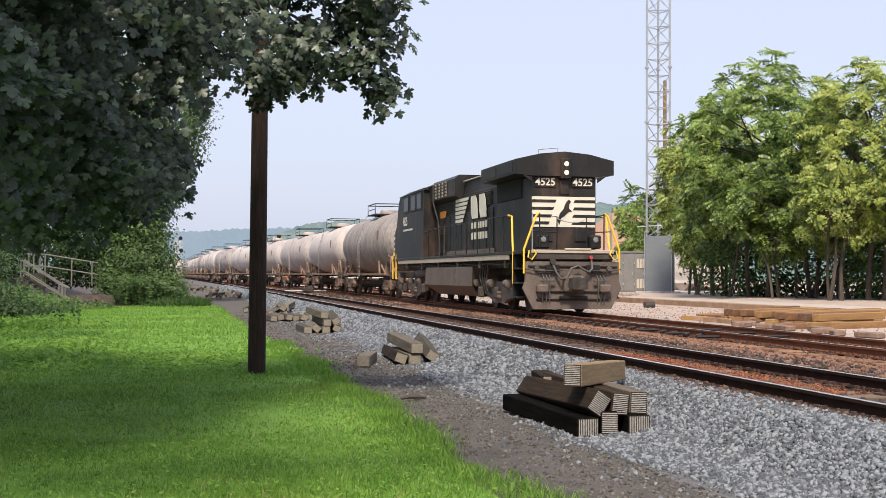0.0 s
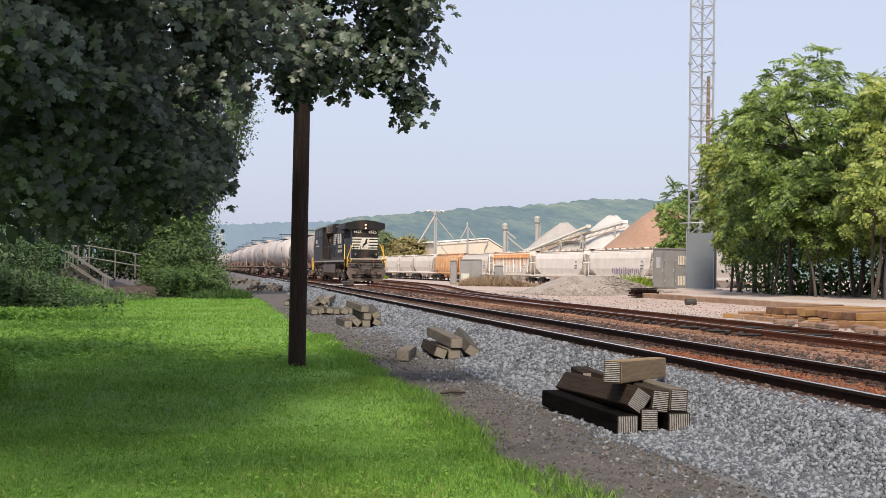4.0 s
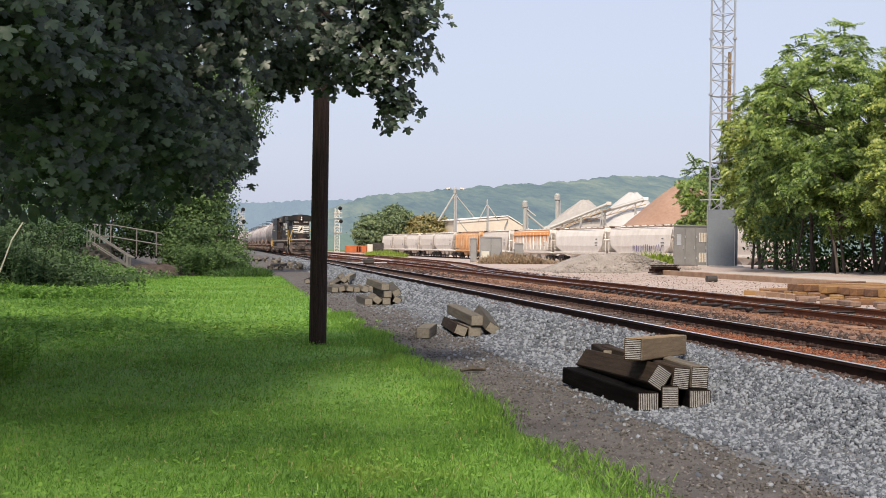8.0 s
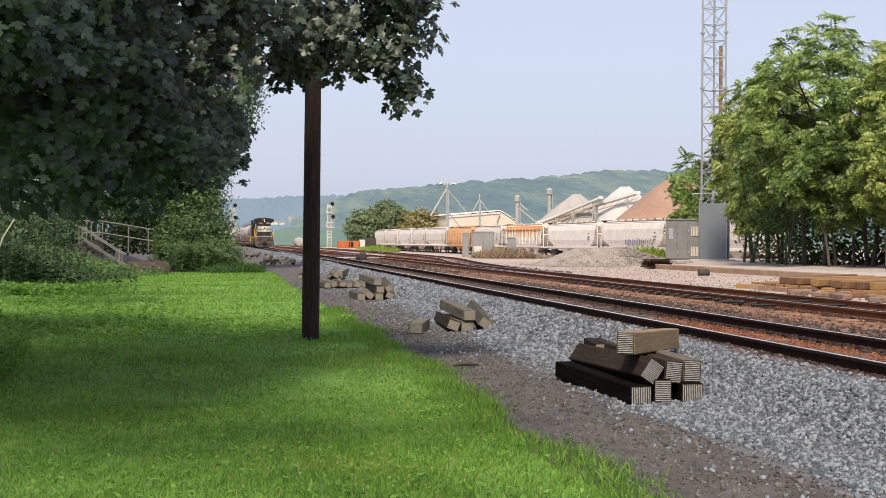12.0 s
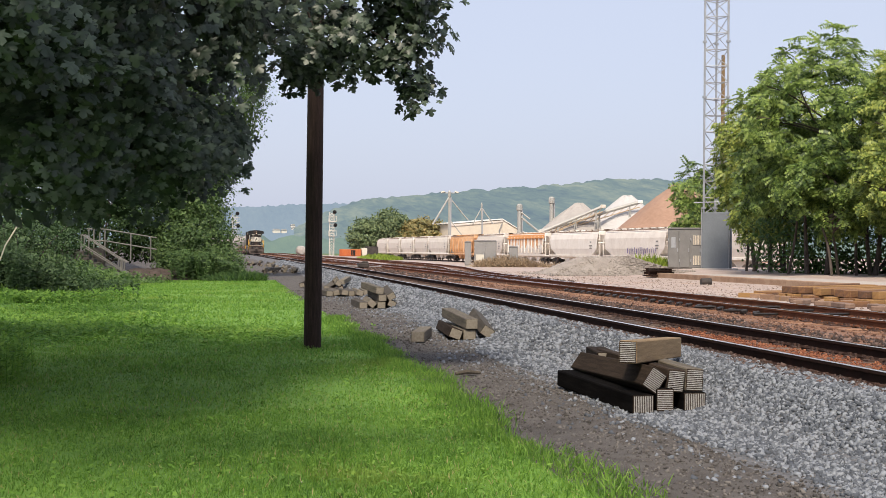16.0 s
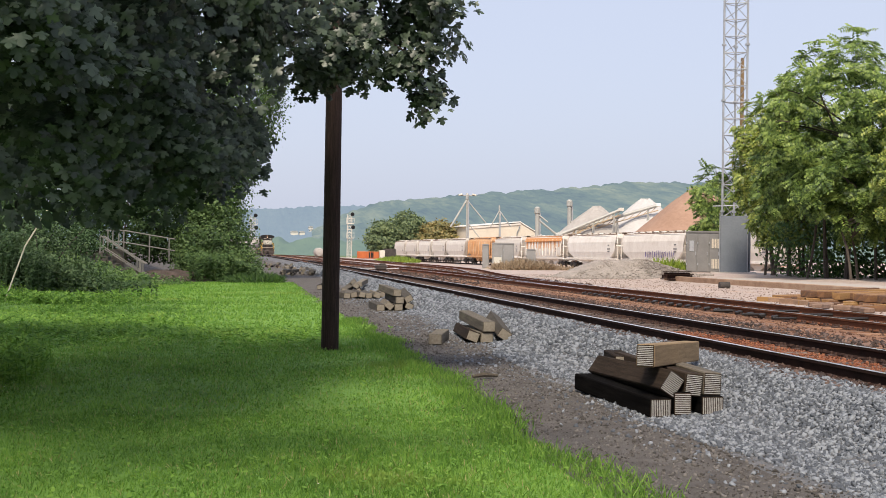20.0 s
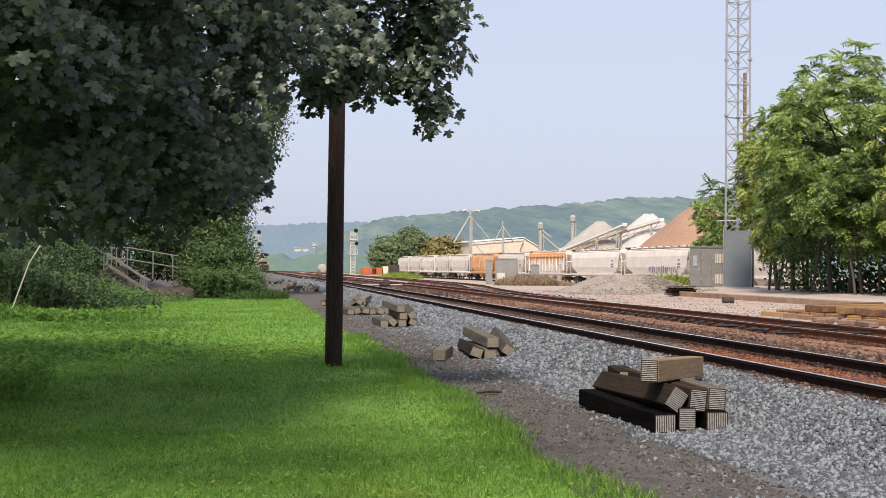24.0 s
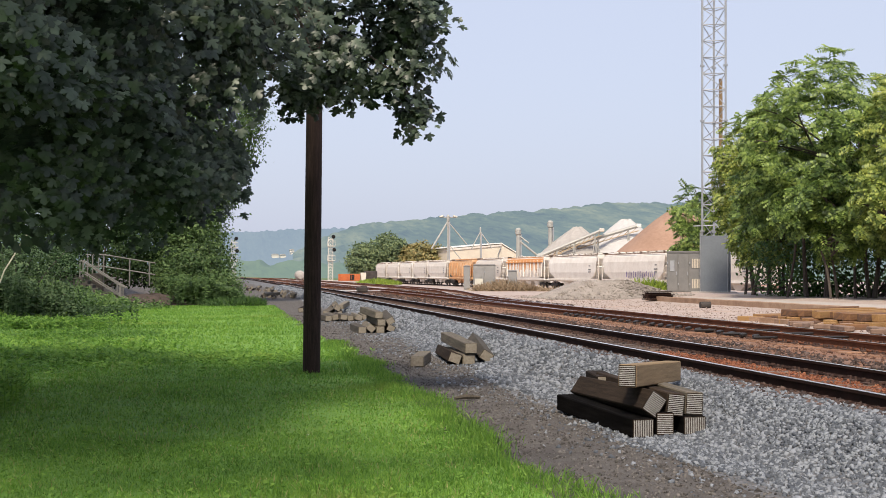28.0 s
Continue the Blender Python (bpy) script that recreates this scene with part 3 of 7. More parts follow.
    for s in (-1, 1):
        # a black panel stands for the darkness inside the intake recess
        part("radiator_intake", Mesh().box((s * 1.01, y(3.3), 3.74), (0.05, 2.9, 0.62), bevel=0.02), MAT["flat_black"], loco, "dark radiator intake screen")
        for i in range(2):
            part("vent_panel", Mesh().box((s * 1.525, y(1.9 + 1.9 * i), 4.3), (0.02, 1.6, 0.3), bevel=0.006), B, loco)
    part("wing_gusset", Mesh().prism([(-1.02, 3.86), (-1.02, 4.0), (-1.3, 4.06)], 1, y(0.76), y(0.82)), B, loco)
    part("wing_gusset", Mesh().prism([(1.02, 3.86), (1.02, 4.0), (1.3, 4.06)], 1, y(0.76), y(0.82)), B, loco)
    # hood end: cream field, dark bars and an emblem
    e = y(0.9)
    part("end_panel", Mesh().box((0, e - 0.012, 2.985), (1.96, 0.02, 0.9)), W, loco, "cream field of the striped hood end")
    for i, z in enumerate((3.3, 3.08, 2.86, 2.65)):
        a = (-0.98, -0.22 - 0.07 * i)
        part("stripe", Mesh().prism([(a[0], z - 0.045), (a[1] - 0.05, z - 0.045), (a[1], z + 0.045), (a[0], z + 0.045)], 1, e - 0.028, e - 0.014), B, loco)
        b = (0.3 - 0.02 * i, 0.98)
        part("stripe", Mesh().prism([(b[0], z - 0.045), (b[1], z - 0.045), (b[1], z + 0.045), (b[0] + 0.05, z + 0.045)], 1, e - 0.028, e - 0.014), B, loco)
    emblem = Mesh().prism([(-0.2, 2.72), (-0.12, 2.95), (-0.02, 3.05), (0.06, 3.26), (0.16, 3.36), (0.22, 3.28), (0.17, 3.22), (0.16, 3.08), (0.26, 3.0), (0.14, 2.98), (0.02, 2.86),
                           (-0.08, 2.8), (-0.14, 2.6)], 1, e - 0.036, e - 0.03)
    part("emblem", emblem, B, loco, "black emblem on the cream field")
    for s in (-1, 1):
        part("number_board", Mesh().box((s * 0.58, e - 0.02, 3.86), (0.66, 0.04, 0.3), bevel=0.015), B, loco)
        text_part("road_number", "4525", 0.31, pose(s * 0.58, e - 0.05, 3.86, 90, 0, 0), W, loco, "white painted road number")
    part("headlight_housing", Mesh().box((0.02, e - 0.12, 4.26), (0.32, 0.2, 0.62), bevel=0.03), B, loco)
    for z in (4.4, 4.14):
        part("headlight", Mesh().lathe([(0.02, -0.255), (0.055, -0.25), (0.072, -0.235), (0.072, -0.18)], (0.02, e, z), 1, 16), MAT["lamp_white"], loco, "lit headlight")
    part("door_panel", Mesh().box((0.02, e - 0.03, 3.72), (0.3, 0.05, 0.45), bevel=0.02), B, loco)
    part("marker_lamp", Mesh().lathe([(0.01, -0.05), (0.085, -0.05), (0.085, 0)], (-0.32, e - 0.02, 4.28), 1, 12), MAT["lamp_red"], loco, "red marker lamp")
    for s in (-1, 1):
        base = part("ditch_light", Mesh().box((s * 0.8, y(0.45), 2.08), (0.34, 0.3, 0.4), bevel=0.04), B, loco)
        part("lens", Mesh().lathe([(0.02, -0.2), (0.07, -0.19), (0.09, -0.16), (0.1, -0.1)], (s * 0.8, y(0.45), 2.14), 1, 16), MAT["lens"], base)
    # platform edge, pilot, steps
    part("buffer_beam", Mesh().box((0, y(0.16), 1.66), (2.5, 0.26, 0.22), bevel=0.03), G, loco)
    part("end_stripe", Mesh().box((0, y(0.02), 1.79), (2.5, 0.05, 0.1), bevel=0.012), MAT["cream_sill"], loco, "cream platform edge stripe")
    part("end_stripe", Mesh().box((0.15, y(0.0), 1.86), (0.8, 0.05, 0.06), bevel=0.012), MAT["cream_sill"], loco)
    pilot = [(-1.42, 0.95), (-1.5, 0.72), (-1.18, 0.12), (1.18, 0.12), (1.5, 0.72), (1.42, 0.95), (1.42, 1.5), (-1.42, 1.5)]
    part("pilot", Mesh().prism(pilot, 1, y(0.04), y(0.14)), MAT["tank_brown"], loco, "dusty brown steel pilot plate")
    for s in (-1, 1):
        for i in range(3):
            part("step", Mesh().box((s * 1.36, y(0.62), 0.45 + 0.42 * i), (0.36, 0.6, 0.05), bevel=0.01), B, loco)
        part("step_side", Mesh().box((s * 1.36, y(0.95), 1.05), (0.36, 0.05, 1.4), bevel=0.01), B, loco)
        part("lift_lever", Mesh().tube([(s * 1.45, y(-0.04), 1.28), (s * 1.0, y(-0.06), 1.22), (s * 0.35, y(-0.1), 1.25)], 0.018, 6), G, loco)
        part("anticlimber_box", Mesh().box((s * 0.95, y(-0.08), 0.72), (0.34, 0.24, 0.24), bevel=0.04), MAT["tank_brown"], loco)
        for i in range(3):
            part("air_hose", Mesh().tube([(s * (0.72 + 0.1 * i), y(0.0), 1.12), (s * (0.72 + 0.1 * i), y(-0.12), 1.0), (s * (0.74 + 0.1 * i), y(-0.1), 0.55), (s * (0.72 + 0.1 * i), y(-0.04), 0.3)],
                                         0.016, 6), MAT["hose"], loco)
        part("hose_rack", Mesh().box((s * 0.8, y(-0.02), 1.18), (0.5, 0.06, 0.05), bevel=0.01), G, loco)
    part("draft_gear", Mesh().box((0, y(-0.06), 0.85), (0.62, 0.3, 0.5), bevel=0.06), MAT["tank_brown"], loco)
    part("coupler_shank", Mesh().lathe([(0.05, -0.5), (0.2, -0.48), (0.24, -0.35), (0.2, -0.1), (0.2, 0.1)], (0, y(0), 0.86), 1, 14), G, loco)
    coupler(loco, y(-0.15), -1, G)
    part("cut_bar", Mesh().box((0, y(-0.06), 0.46), (0.85, 0.1, 0.1), bevel=0.02), B, loco)
    cable = [(-0.62, y(0.0), 1.45), (-0.55, y(-0.12), 1.2), (-0.42, y(-0.16), 1.0), (-0.25, y(-0.17), 1.02), (-0.1, y(-0.17), 1.3), (0.1, y(-0.16), 1.38), (0.3, y(-0.16), 1.25),
             (0.45, y(-0.14), 1.2), (0.55, y(-0.1), 1.3), (0.56, y(0), 1.55)]
    part("jumper_cable", Mesh().tube(cable, 0.035, 8), MAT["hose"], loco, "grey jumper cable", smooth=True)
    part("socket", Mesh().lathe([(0.02, -0.08), (0.055, -0.08), (0.06, 0)], (0.54, y(0.02), 1.62), 1, 12), MAT["red_paint"], loco, "red cable socket")
    part("socket", Mesh().lathe([(0.02, -0.1), (0.09, -0.1), (0.09, 0)], (-0.62, y(0.02), 1.5), 1, 12), G, loco)
    for i, z in enumerate((0.4, 0.62, 1.36)):
        part("pilot_rib", Mesh().box((0, y(0.02), z), (2.2 if i < 2 else 2.7, 0.05, 0.05), bevel=0.01), B, loco)
    for s in (-1, 1):
        part("pilot_door", Mesh().box((s * 0.62, y(0.0), 1.3), (0.42, 0.06, 0.22), bevel=0.02), B, loco)
        part("hose_clamp", Mesh().box((s * 0.8, y(-0.1), 0.95), (0.42, 0.05, 0.06), bevel=0.01), MAT["hose"], loco)
        part("mu_receptacle", Mesh().lathe([(0.02, -0.08), (0.07, -0.08), (0.08, 0)], (s * 1.1, y(0.02), 1.3), 1, 12), MAT["hose"], loco)
        part("end_post", Mesh().tube([(s * 1.2, y(0.1), 1.8), (s * 1.2, y(0.1), 2.9)], 0.02, 6), MAT["steel"], loco)
        part("end_post", Mesh().tube([(s * 0.98, y(0.1), 1.8), (s * 0.98, y(0.1), 2.9)], 0.02, 6), B, loco)
        part("end_rail", Mesh().tube([(s * 0.45, y(0.1), 2.35), (s * 1.2, y(0.1), 2.38)], 0.018, 6), B, loco)
        part("hood_latch", Mesh().box((s * 0.6, e - 0.02, 2.3), (0.5, 0.03, 0.4), bevel=0.015), B, loco)
    # handrails
    for s in (-1, 1):
        part("corner_handrail", Mesh().tube([(s * 1.52, y(1.0), 0.85), (s * 1.52, y(1.0), 1.75), (s * 1.5, y(1.15), 2.1), (s * 1.48, y(1.3), 2.85), (s * 1.45, y(1.8), 2.9)], 0.032, 8), Y, loco, "yellow handrail", smooth=True)
        part("corner_handrail", Mesh().tube([(s * 1.45, y(0.1), 1.15), (s * 1.45, y(0.1), 1.85), (s * 1.1, y(0.1), 2.8), (s * 1.0, y(0.1), 2.92)], 0.032, 8), Y, loco, "yellow handrail", smooth=True)
        part("grab_loop", Mesh().tube([(s * 1.32, y(0.0), 1.82), (s * 1.36, y(-0.02), 1.62), (s * 1.25, y(-0.02), 1.55), (s * 1.12, y(-0.02), 1.72), (s * 1.2, y(0), 1.84)], 0.022, 6), Y, loco, "yellow grab loop")
        part("corner_handrail", Mesh().tube([(s * 1.52, y(20.4), 0.9), (s * 1.52, y(20.4), 1.9), (s * 1.45, y(20.1), 2.2)], 0.03, 8), Y, loco, "yellow handrail", smooth=True)
        part("corner_handrail", Mesh().tube([(s * 1.52, y(21.2), 0.9), (s * 1.52, y(21.2), 1.9), (s * 1.45, y(21.0), 2.3)], 0.03, 8), Y, loco, "yellow handrail", smooth=True)
        part("side_handrail", Mesh().tube([(s * 1.45, y(1.8), 2.9), (s * 1.45, y(13.0), 2.86), (s * 1.4, y(15.8), 2.7)], 0.02, 6), B, loco)
        for i in range(9):
            part("handrail_post", Mesh().tube([(s * 1.46, y(2.4 + 1.6 * i), 1.8), (s * 1.46, y(2.4 + 1.6 * i), 2.87)], 0.02, 6), B, loco)
        part("end_rail", Mesh().tube([(s * 0.45, y(0.12), 1.8), (s * 0.45, y(0.12), 2.8), (s * 1.0, y(0.12), 2.86)], 0.018, 6), B, loco)
    part("safety_chain", Mesh().tube([(-0.45, y(0.12), 2.75), (-0.2, y(0.1), 2.66), (0.05, y(0.1), 2.63), (0.25, y(0.1), 2.66), (0.45, y(0.12), 2.75)], 0.014, 6), MAT["steel"], loco)
    # side paint
    for s in (-1, 1):
        for i in range(6):
            part("side_stripe", Mesh().prism([(y(8.2), 3.87 - 0.15 * i), (y(10.5), 3.87 - 0.15 * i), (y(10.5), 3.76 - 0.15 * i), (y(8.5 + 0.17 * i), 3.76 - 0.15 * i), (y(8.4 + 0.17 * i), 3.87 - 0.15 * i)][1:], 0,
                                             s * 1.075, s * 1.085), W, loco, "cream stripe on the hood side")
        for a in (5.9, 7.1):
            part("side_emblem", Mesh().prism([(y(a), 3.06), (y(a + 0.82), 3.06), (y(a + 1.0), 3.3), (y(a + 1.0), 3.86), (y(a + 0.3), 3.86), (y(a + 0.1), 3.6)], 0, s * 1.075, s * 1.085), W, loco,
                 "cream block emblem")
        for z in (2.84, 2.46):
            for i in range(6):
                part("name_bar", Mesh().box((s * 1.045, y(6.05 + 0.4 * i), z), (0.012, 0.24, 0.24)), W, loco, "cream bar where the lettering stands")
        part("warning_plate", Mesh().prism([(y(12.3), 3.3), (y(13.2), 3.3), (y(13.35), 3.56), (y(12.15), 3.56)], 0, s * 1.045, s * 1.06), MAT["orange_paint"], loco, "orange warning plate")
        part("ladder", Mesh().box((s * 1.09, y(12.4), 2.4), (0.04, 0.05, 1.2)).box((s * 1.09, y(13.3), 2.4), (0.04, 0.05, 1.2)).box((s * 1.09, y(12.85), 2.2), (0.04, 0.9, 0.05))
             .box((s * 1.09, y(12.85), 2.7), (0.04, 0.9, 0.05)), G, loco)
    # cab at the far end
    cabs = [(y(14.3), 1.8), (y(20.9), 1.8), (y(20.9), 2.9), (y(20.3), 3.2), (y(19.8), 4.25), (y(19.4), 4.5), (y(14.3), 4.58)]
    part("cab", Mesh().prism(cabs, 0, -1.52, 1.52), B, loco)
    part("cab_roof", Mesh().prism([(-1.56, 4.48), (1.56, 4.48), (1.1, 4.72), (-1.1, 4.72)], 1, y(14.2), y(19.5)), B, loco)
    for s in (-1, 1):
        for a, w in ((15.1, 1.0), (16.35, 1.0), (17.9, 1.1)):
            sash = part("cab_window", Mesh().box((s * 1.53, y(a), 4.08), (0.04, w, 0.72), bevel=0.015), B, loco)
            part("pane", Mesh().box((s * 1.55, y(a), 4.08), (0.02, w - 0.2, 0.56)), MAT["glass_dark"], sash)
        text_part("road_number", "4525", 0.5, pose(s * 1.535, y(18.2), 3.36, 90, 0, s * 90), W, loco, "white painted road number")
        part("cab_bar", Mesh().box((s * 1.53, y(17.6), 3.0), (0.012, 2.0, 0.08)), W, loco)
        for i in range(5):
            part("edge_stripe", Mesh().box((s * 1.53, y(20.75), 2.0 + 0.24 * i), (0.012, 0.2, 0.12)), W, loco, "white edge stripe")
    part("horn", Mesh().box((0.3, y(16.6), 4.8), (0.4, 0.3, 0.14), bevel=0.03).tube([(0.2, y(16.4), 4.86), (0.2, y(17.1), 4.86)], [0.03, 0.08], 8), G, loco)
    # underneath
    tank = [(-1.48, 1.38), (-1.5, 0.72), (-1.05, 0.36), (1.05, 0.36), (1.5, 0.72), (1.48, 1.38)]
    body = Mesh().prism(tank, 1, y(6.2), y(14.0))
    for i, p in enumerate(body.v):
        if p[2] < 0.5:
            body.v[i] = (p[0], y(6.8) if p[1] < y(10) else y(13.4), p[2])
    for s in (-1, 1):
        for i in range(6):                        # pipes and brackets between the walkway and the trucks
            part("air_line", Mesh().tube([(s * 1.36, y(1.6 + 3.2 * i), 1.46), (s * 1.4, y(3.0 + 3.2 * i), 1.42), (s * 1.38, y(4.6 + 3.2 * i), 1.47)], 0.03, 6), G, loco)
            part("bracket", Mesh().box((s * 1.4, y(2.2 + 3.2 * i), 1.44), (0.12, 0.2, 0.26), bevel=0.02), MAT["tank_brown"], loco)
        for a in (3.7, 17.3):
            for d in (-2.0, 0.0, 2.0):
                part("brake_cylinder", Mesh().lathe([(0.03, -0.22), (0.12, -0.2), (0.13, 0.1), (0.05, 0.2)], (s * 1.32, y(a + d + 0.7), 0.84), 1, 12), MAT["tank_brown"], loco)
                part("journal_box", Mesh().box((s * 1.3, y(a + d), 0.54), (0.16, 0.4, 0.36), bevel=0.04), G, loco)
            part("sand_box", Mesh().box((s * 1.28, y(a + 2.95), 0.95), (0.3, 0.24, 0.5), bevel=0.03), MAT["tank_brown"], loco)
    part("fuel_tank", body, MAT["tank_brown"], loco, "dusty brown fuel tank")
    part("air_tank", Mesh().lathe([(0.02, -1.2), (0.18, -1.15), (0.2, -1.05), (0.2, 1.05), (0.18, 1.15), (0.02, 1.2)], (-1.2, y(15.6), 1.15), 1, 14), G, loco, smooth=True)
    for i in range(4):
        part("sand_pipe", Mesh().tube([(-1.3, y(4.7 + 0.3 * i), 1.55), (-1.35, y(4.75 + 0.3 * i), 1.0), (-1.25, y(4.6 + 0.3 * i), 0.5)], 0.03, 6), G, loco)
    for a in (3.7, 17.3):
        bogie(loco, y(a), (-2.0, 0.0, 2.0), 0.52, MAT["tank_brown"], 1.15)
    return loco


LOCO = make_loco()


def make_tank_car():
    car = thing("tank_car", "dusty grey railway tank car on two bogies", "tank car", group="tank cars of the train")
    T, G, R = MAT["tank_grime"], MAT["grime"], MAT["rust_grime"]
    prof = [(0.25, -8.25), (0.75, -8.15), (1.15, -7.9), (1.4, -7.5), (1.52, -7.0), (1.52, 7.0), (1.4, 7.5), (1.15, 7.9), (0.75, 8.15), (0.25, 8.25)]
    part("tank", Mesh().lathe(prof, (0, 0, 2.72), 1, 36), T, car, smooth=True)
    for a in (-6.9, -3.5, 0, 3.5, 6.9):
        part("weld_band", Mesh().lathe([(1.515, -0.03), (1.523, -0.025), (1.523, 0.025), (1.515, 0.03)], (0, a, 2.72), 1, 36), T, car, smooth=True)
    part("valve_housing", Mesh().lathe([(0.5, 0), (0.5, 0.28), (0.46, 0.36), (0.1, 0.4)], (0, 0, 4.15), 2, 16), T, car, smooth=True)
    part("top_platform", Mesh().box((0, 0, 4.26), (1.95, 2.4, 0.06), bevel=0.01).box((0, 1.9, 4.3), (0.7, 1.6, 0.05)), G, car)
    for s in (-1, 1):
        rail = Mesh().tube([(-0.95, s * 1.2, 4.24), (-0.95, s * 1.2, 4.8), (0.95, s * 1.2, 4.8), (0.95, s * 1.2, 4.24)], 0.03, 6)
        rail.tube([(s * 0.95, -1.2, 4.8), (s * 0.95, 1.2, 4.8)], 0.03, 6)
        rail.tube([(s * 0.95, -1.2, 4.52), (s * 0.95, 1.2, 4.52)], 0.022, 6)
        part("platform_rail", rail, G, car)
        ladder = Mesh()
        for d in (-0.22, 0.22):
            ladder.tube([(s * 1.62, d, 1.0), (s * 1.66, d, 2.72), (s * 1.2, d, 4.2)], 0.014, 6)
        for i in range(8):
            z = 1.15 + 0.36 * i
            x = 1.62 if z < 3 else 1.62 - (z - 3) * 0.26
            ladder.tube([(s * x, -0.22, z), (s * x, 0.22, z)], 0.018, 5)
        part("ladder", ladder, T, car)
        part("placard", Mesh().box((s * 1.5, -5.3, 2.95), (0.03, 0.4, 0.6), bevel=0.01), R, car)
    for s in (-1, 1):
        part("end_sill", Mesh().box((0, s * 7.6, 1.12), (0.7, 2.6, 0.34), bevel=0.04).box((0, s * 8.5, 1.1), (2.9, 0.14, 0.3), bevel=0.02), G, car)
        for x in (-1, 1):
            brace = Mesh().prism([(s * 7.4, 1.0), (s * 8.45, 1.0), (s * 8.45, 1.14), (s * 7.5, 2.0)], 0, x * 1.2 - 0.04, x * 1.2 + 0.04)
            brace.tube([(x * 1.4, s * 8.45, 0.4), (x * 1.4, s * 8.45, 1.9), (x * 1.4, s * 7.8, 2.0)], 0.025, 6)
            brace.tube([(x * 1.35, s * 6.9, 1.1), (x * 1.35, s * 5.6, 1.55)], 0.05, 6)
            brace.tube([(x * 1.35, s * 5.1, 1.1), (x * 1.3, s * 4.6, 1.75)], 0.05, 6)
            part("end_brace", brace, R, car)
        part("saddle", Mesh().prism([(-1.3, 1.05), (1.3, 1.05), (1.15, 1.75), (0.6, 1.4), (-0.6, 1.4), (-1.15, 1.75)], 1, s * 6.0 - 0.2, s * 6.0 + 0.2), R, car)
        part("side_rail", Mesh().box((s * 1.38, 0, 1.1), (0.09, 14, 0.1), bevel=0.02), R, car, "rusty side rail")
        bogie(car, s * 6.2, (-0.9, 0.9), 0.46, R)
        coupler(car, s * 8.55, s, R)
    part("outlet_valve", Mesh().lathe([(0.35, 0), (0.35, 0.3), (0.2, 0.6), (0.2, 0.9)], (0, 0, 0.6), 2, 12), G, car)
    return car


CAR = make_tank_car()
CARS = [CAR] + [copy_thing(CAR, Matrix()) for i in range(18)]
CAR_PITCH = 18.1


# ---- the utility pole ----
pole = thing("utility_pole", "dark creosoted timber utility pole in the lawn", "utility pole", pose(1.41, 20.76, 0))
part("shaft", Mesh().tube([(0, 0, -0.3), (0.02, 0, 4), (0.05, 0, 11)], [0.147, 0.135, 0.115], 20), MAT["pole_wood"], pole, smooth=True)
part("ground_wire", Mesh().tube([(0.142, 0.02, 0), (0.135, 0.02, 4), (0.13, 0.02, 10)], 0.008, 5), MAT["grime"], pole)


# ---- old railway ties lying in heaps beside the track ----
MAT["tie_weathered"] = stuff_of("tie_weathered", [(0.04, 0.033, 0.024), (0.085, 0.07, 0.05), (0.155, 0.13, 0.092)], 0.92, scale=3, fine=40, bump=0.5, bump_size=0.008, stretch=(8, 0.6, 8), each=0.35)
MAT["tie_tan"] = stuff_of("tie_tan", [(0.125, 0.078, 0.038), (0.215, 0.144, 0.072), (0.3, 0.215, 0.118)], 0.9, scale=3, fine=40, bump=0.5, bump_size=0.008, stretch=(8, 0.6, 8))
MAT["tie_dark"] = stuff_of("tie_dark", [(0.002, 0.0018, 0.0017), (0.004, 0.0036, 0.0033), (0.012, 0.0105, 0.0095)], 0.95, spec=0.03, scale=3, fine=40, bump=0.5, bump_size=0.008, stretch=(8, 0.6, 8), each=0.2)
MAT["tie_brown"] = stuff_of("tie_brown", [(0.013, 0.009, 0.0068), (0.026, 0.0185, 0.0135), (0.05, 0.036, 0.026)], 0.92, spec=0.1, scale=3, fine=40, bump=0.5, bump_size=0.008, stretch=(8, 0.6, 8), each=0.2)
MAT["tie_sawn"] = stuff_of("tie_sawn", [(0.14, 0.12, 0.09), (0.26, 0.23, 0.18)], 0.9, scale=20, fine=120, bump=0.3)
MAT["tie_end"] = stuff_of("tie_end", [(0.17, 0.162, 0.148), (0.29, 0.28, 0.262), (0.42, 0.41, 0.385)], 0.9, scale=20, fine=120, bump=0.3)


def tie_parts(ob, length, mat, upright, fine):
    part("timber", Mesh().box((0, 0, 0), (0.235, length, 0.19), bevel=0.012), mat, ob)
    if not fine:
        part("sawn_end", Mesh().box((0, -length / 2, 0), (0.205, 0.012, 0.165), bevel=0.003), MAT["tie_sawn"], ob, "pale sawn end")
        return
    for s in (-1, 1):
        part("end_plate", Mesh().box((0, s * length / 2, 0), (0.222, 0.006, 0.178), bevel=0.002), MAT["tie_brown"], ob, "dark weathered end")
        n = 11
        for i in range(n):
            w = (i + 0.5) / n - 0.5
            size, at = ((0.2 / n * 0.58, 0.012, 0.165), (w * 0.21, s * length / 2, 0)) if upright else ((0.205, 0.012, 0.165 / n * 0.58), (0, s * length / 2, w * 0.168))
            part("end_strip", Mesh().box(at, size, bevel=0.002), MAT["tie_end"], ob, "pale end-grain strip")


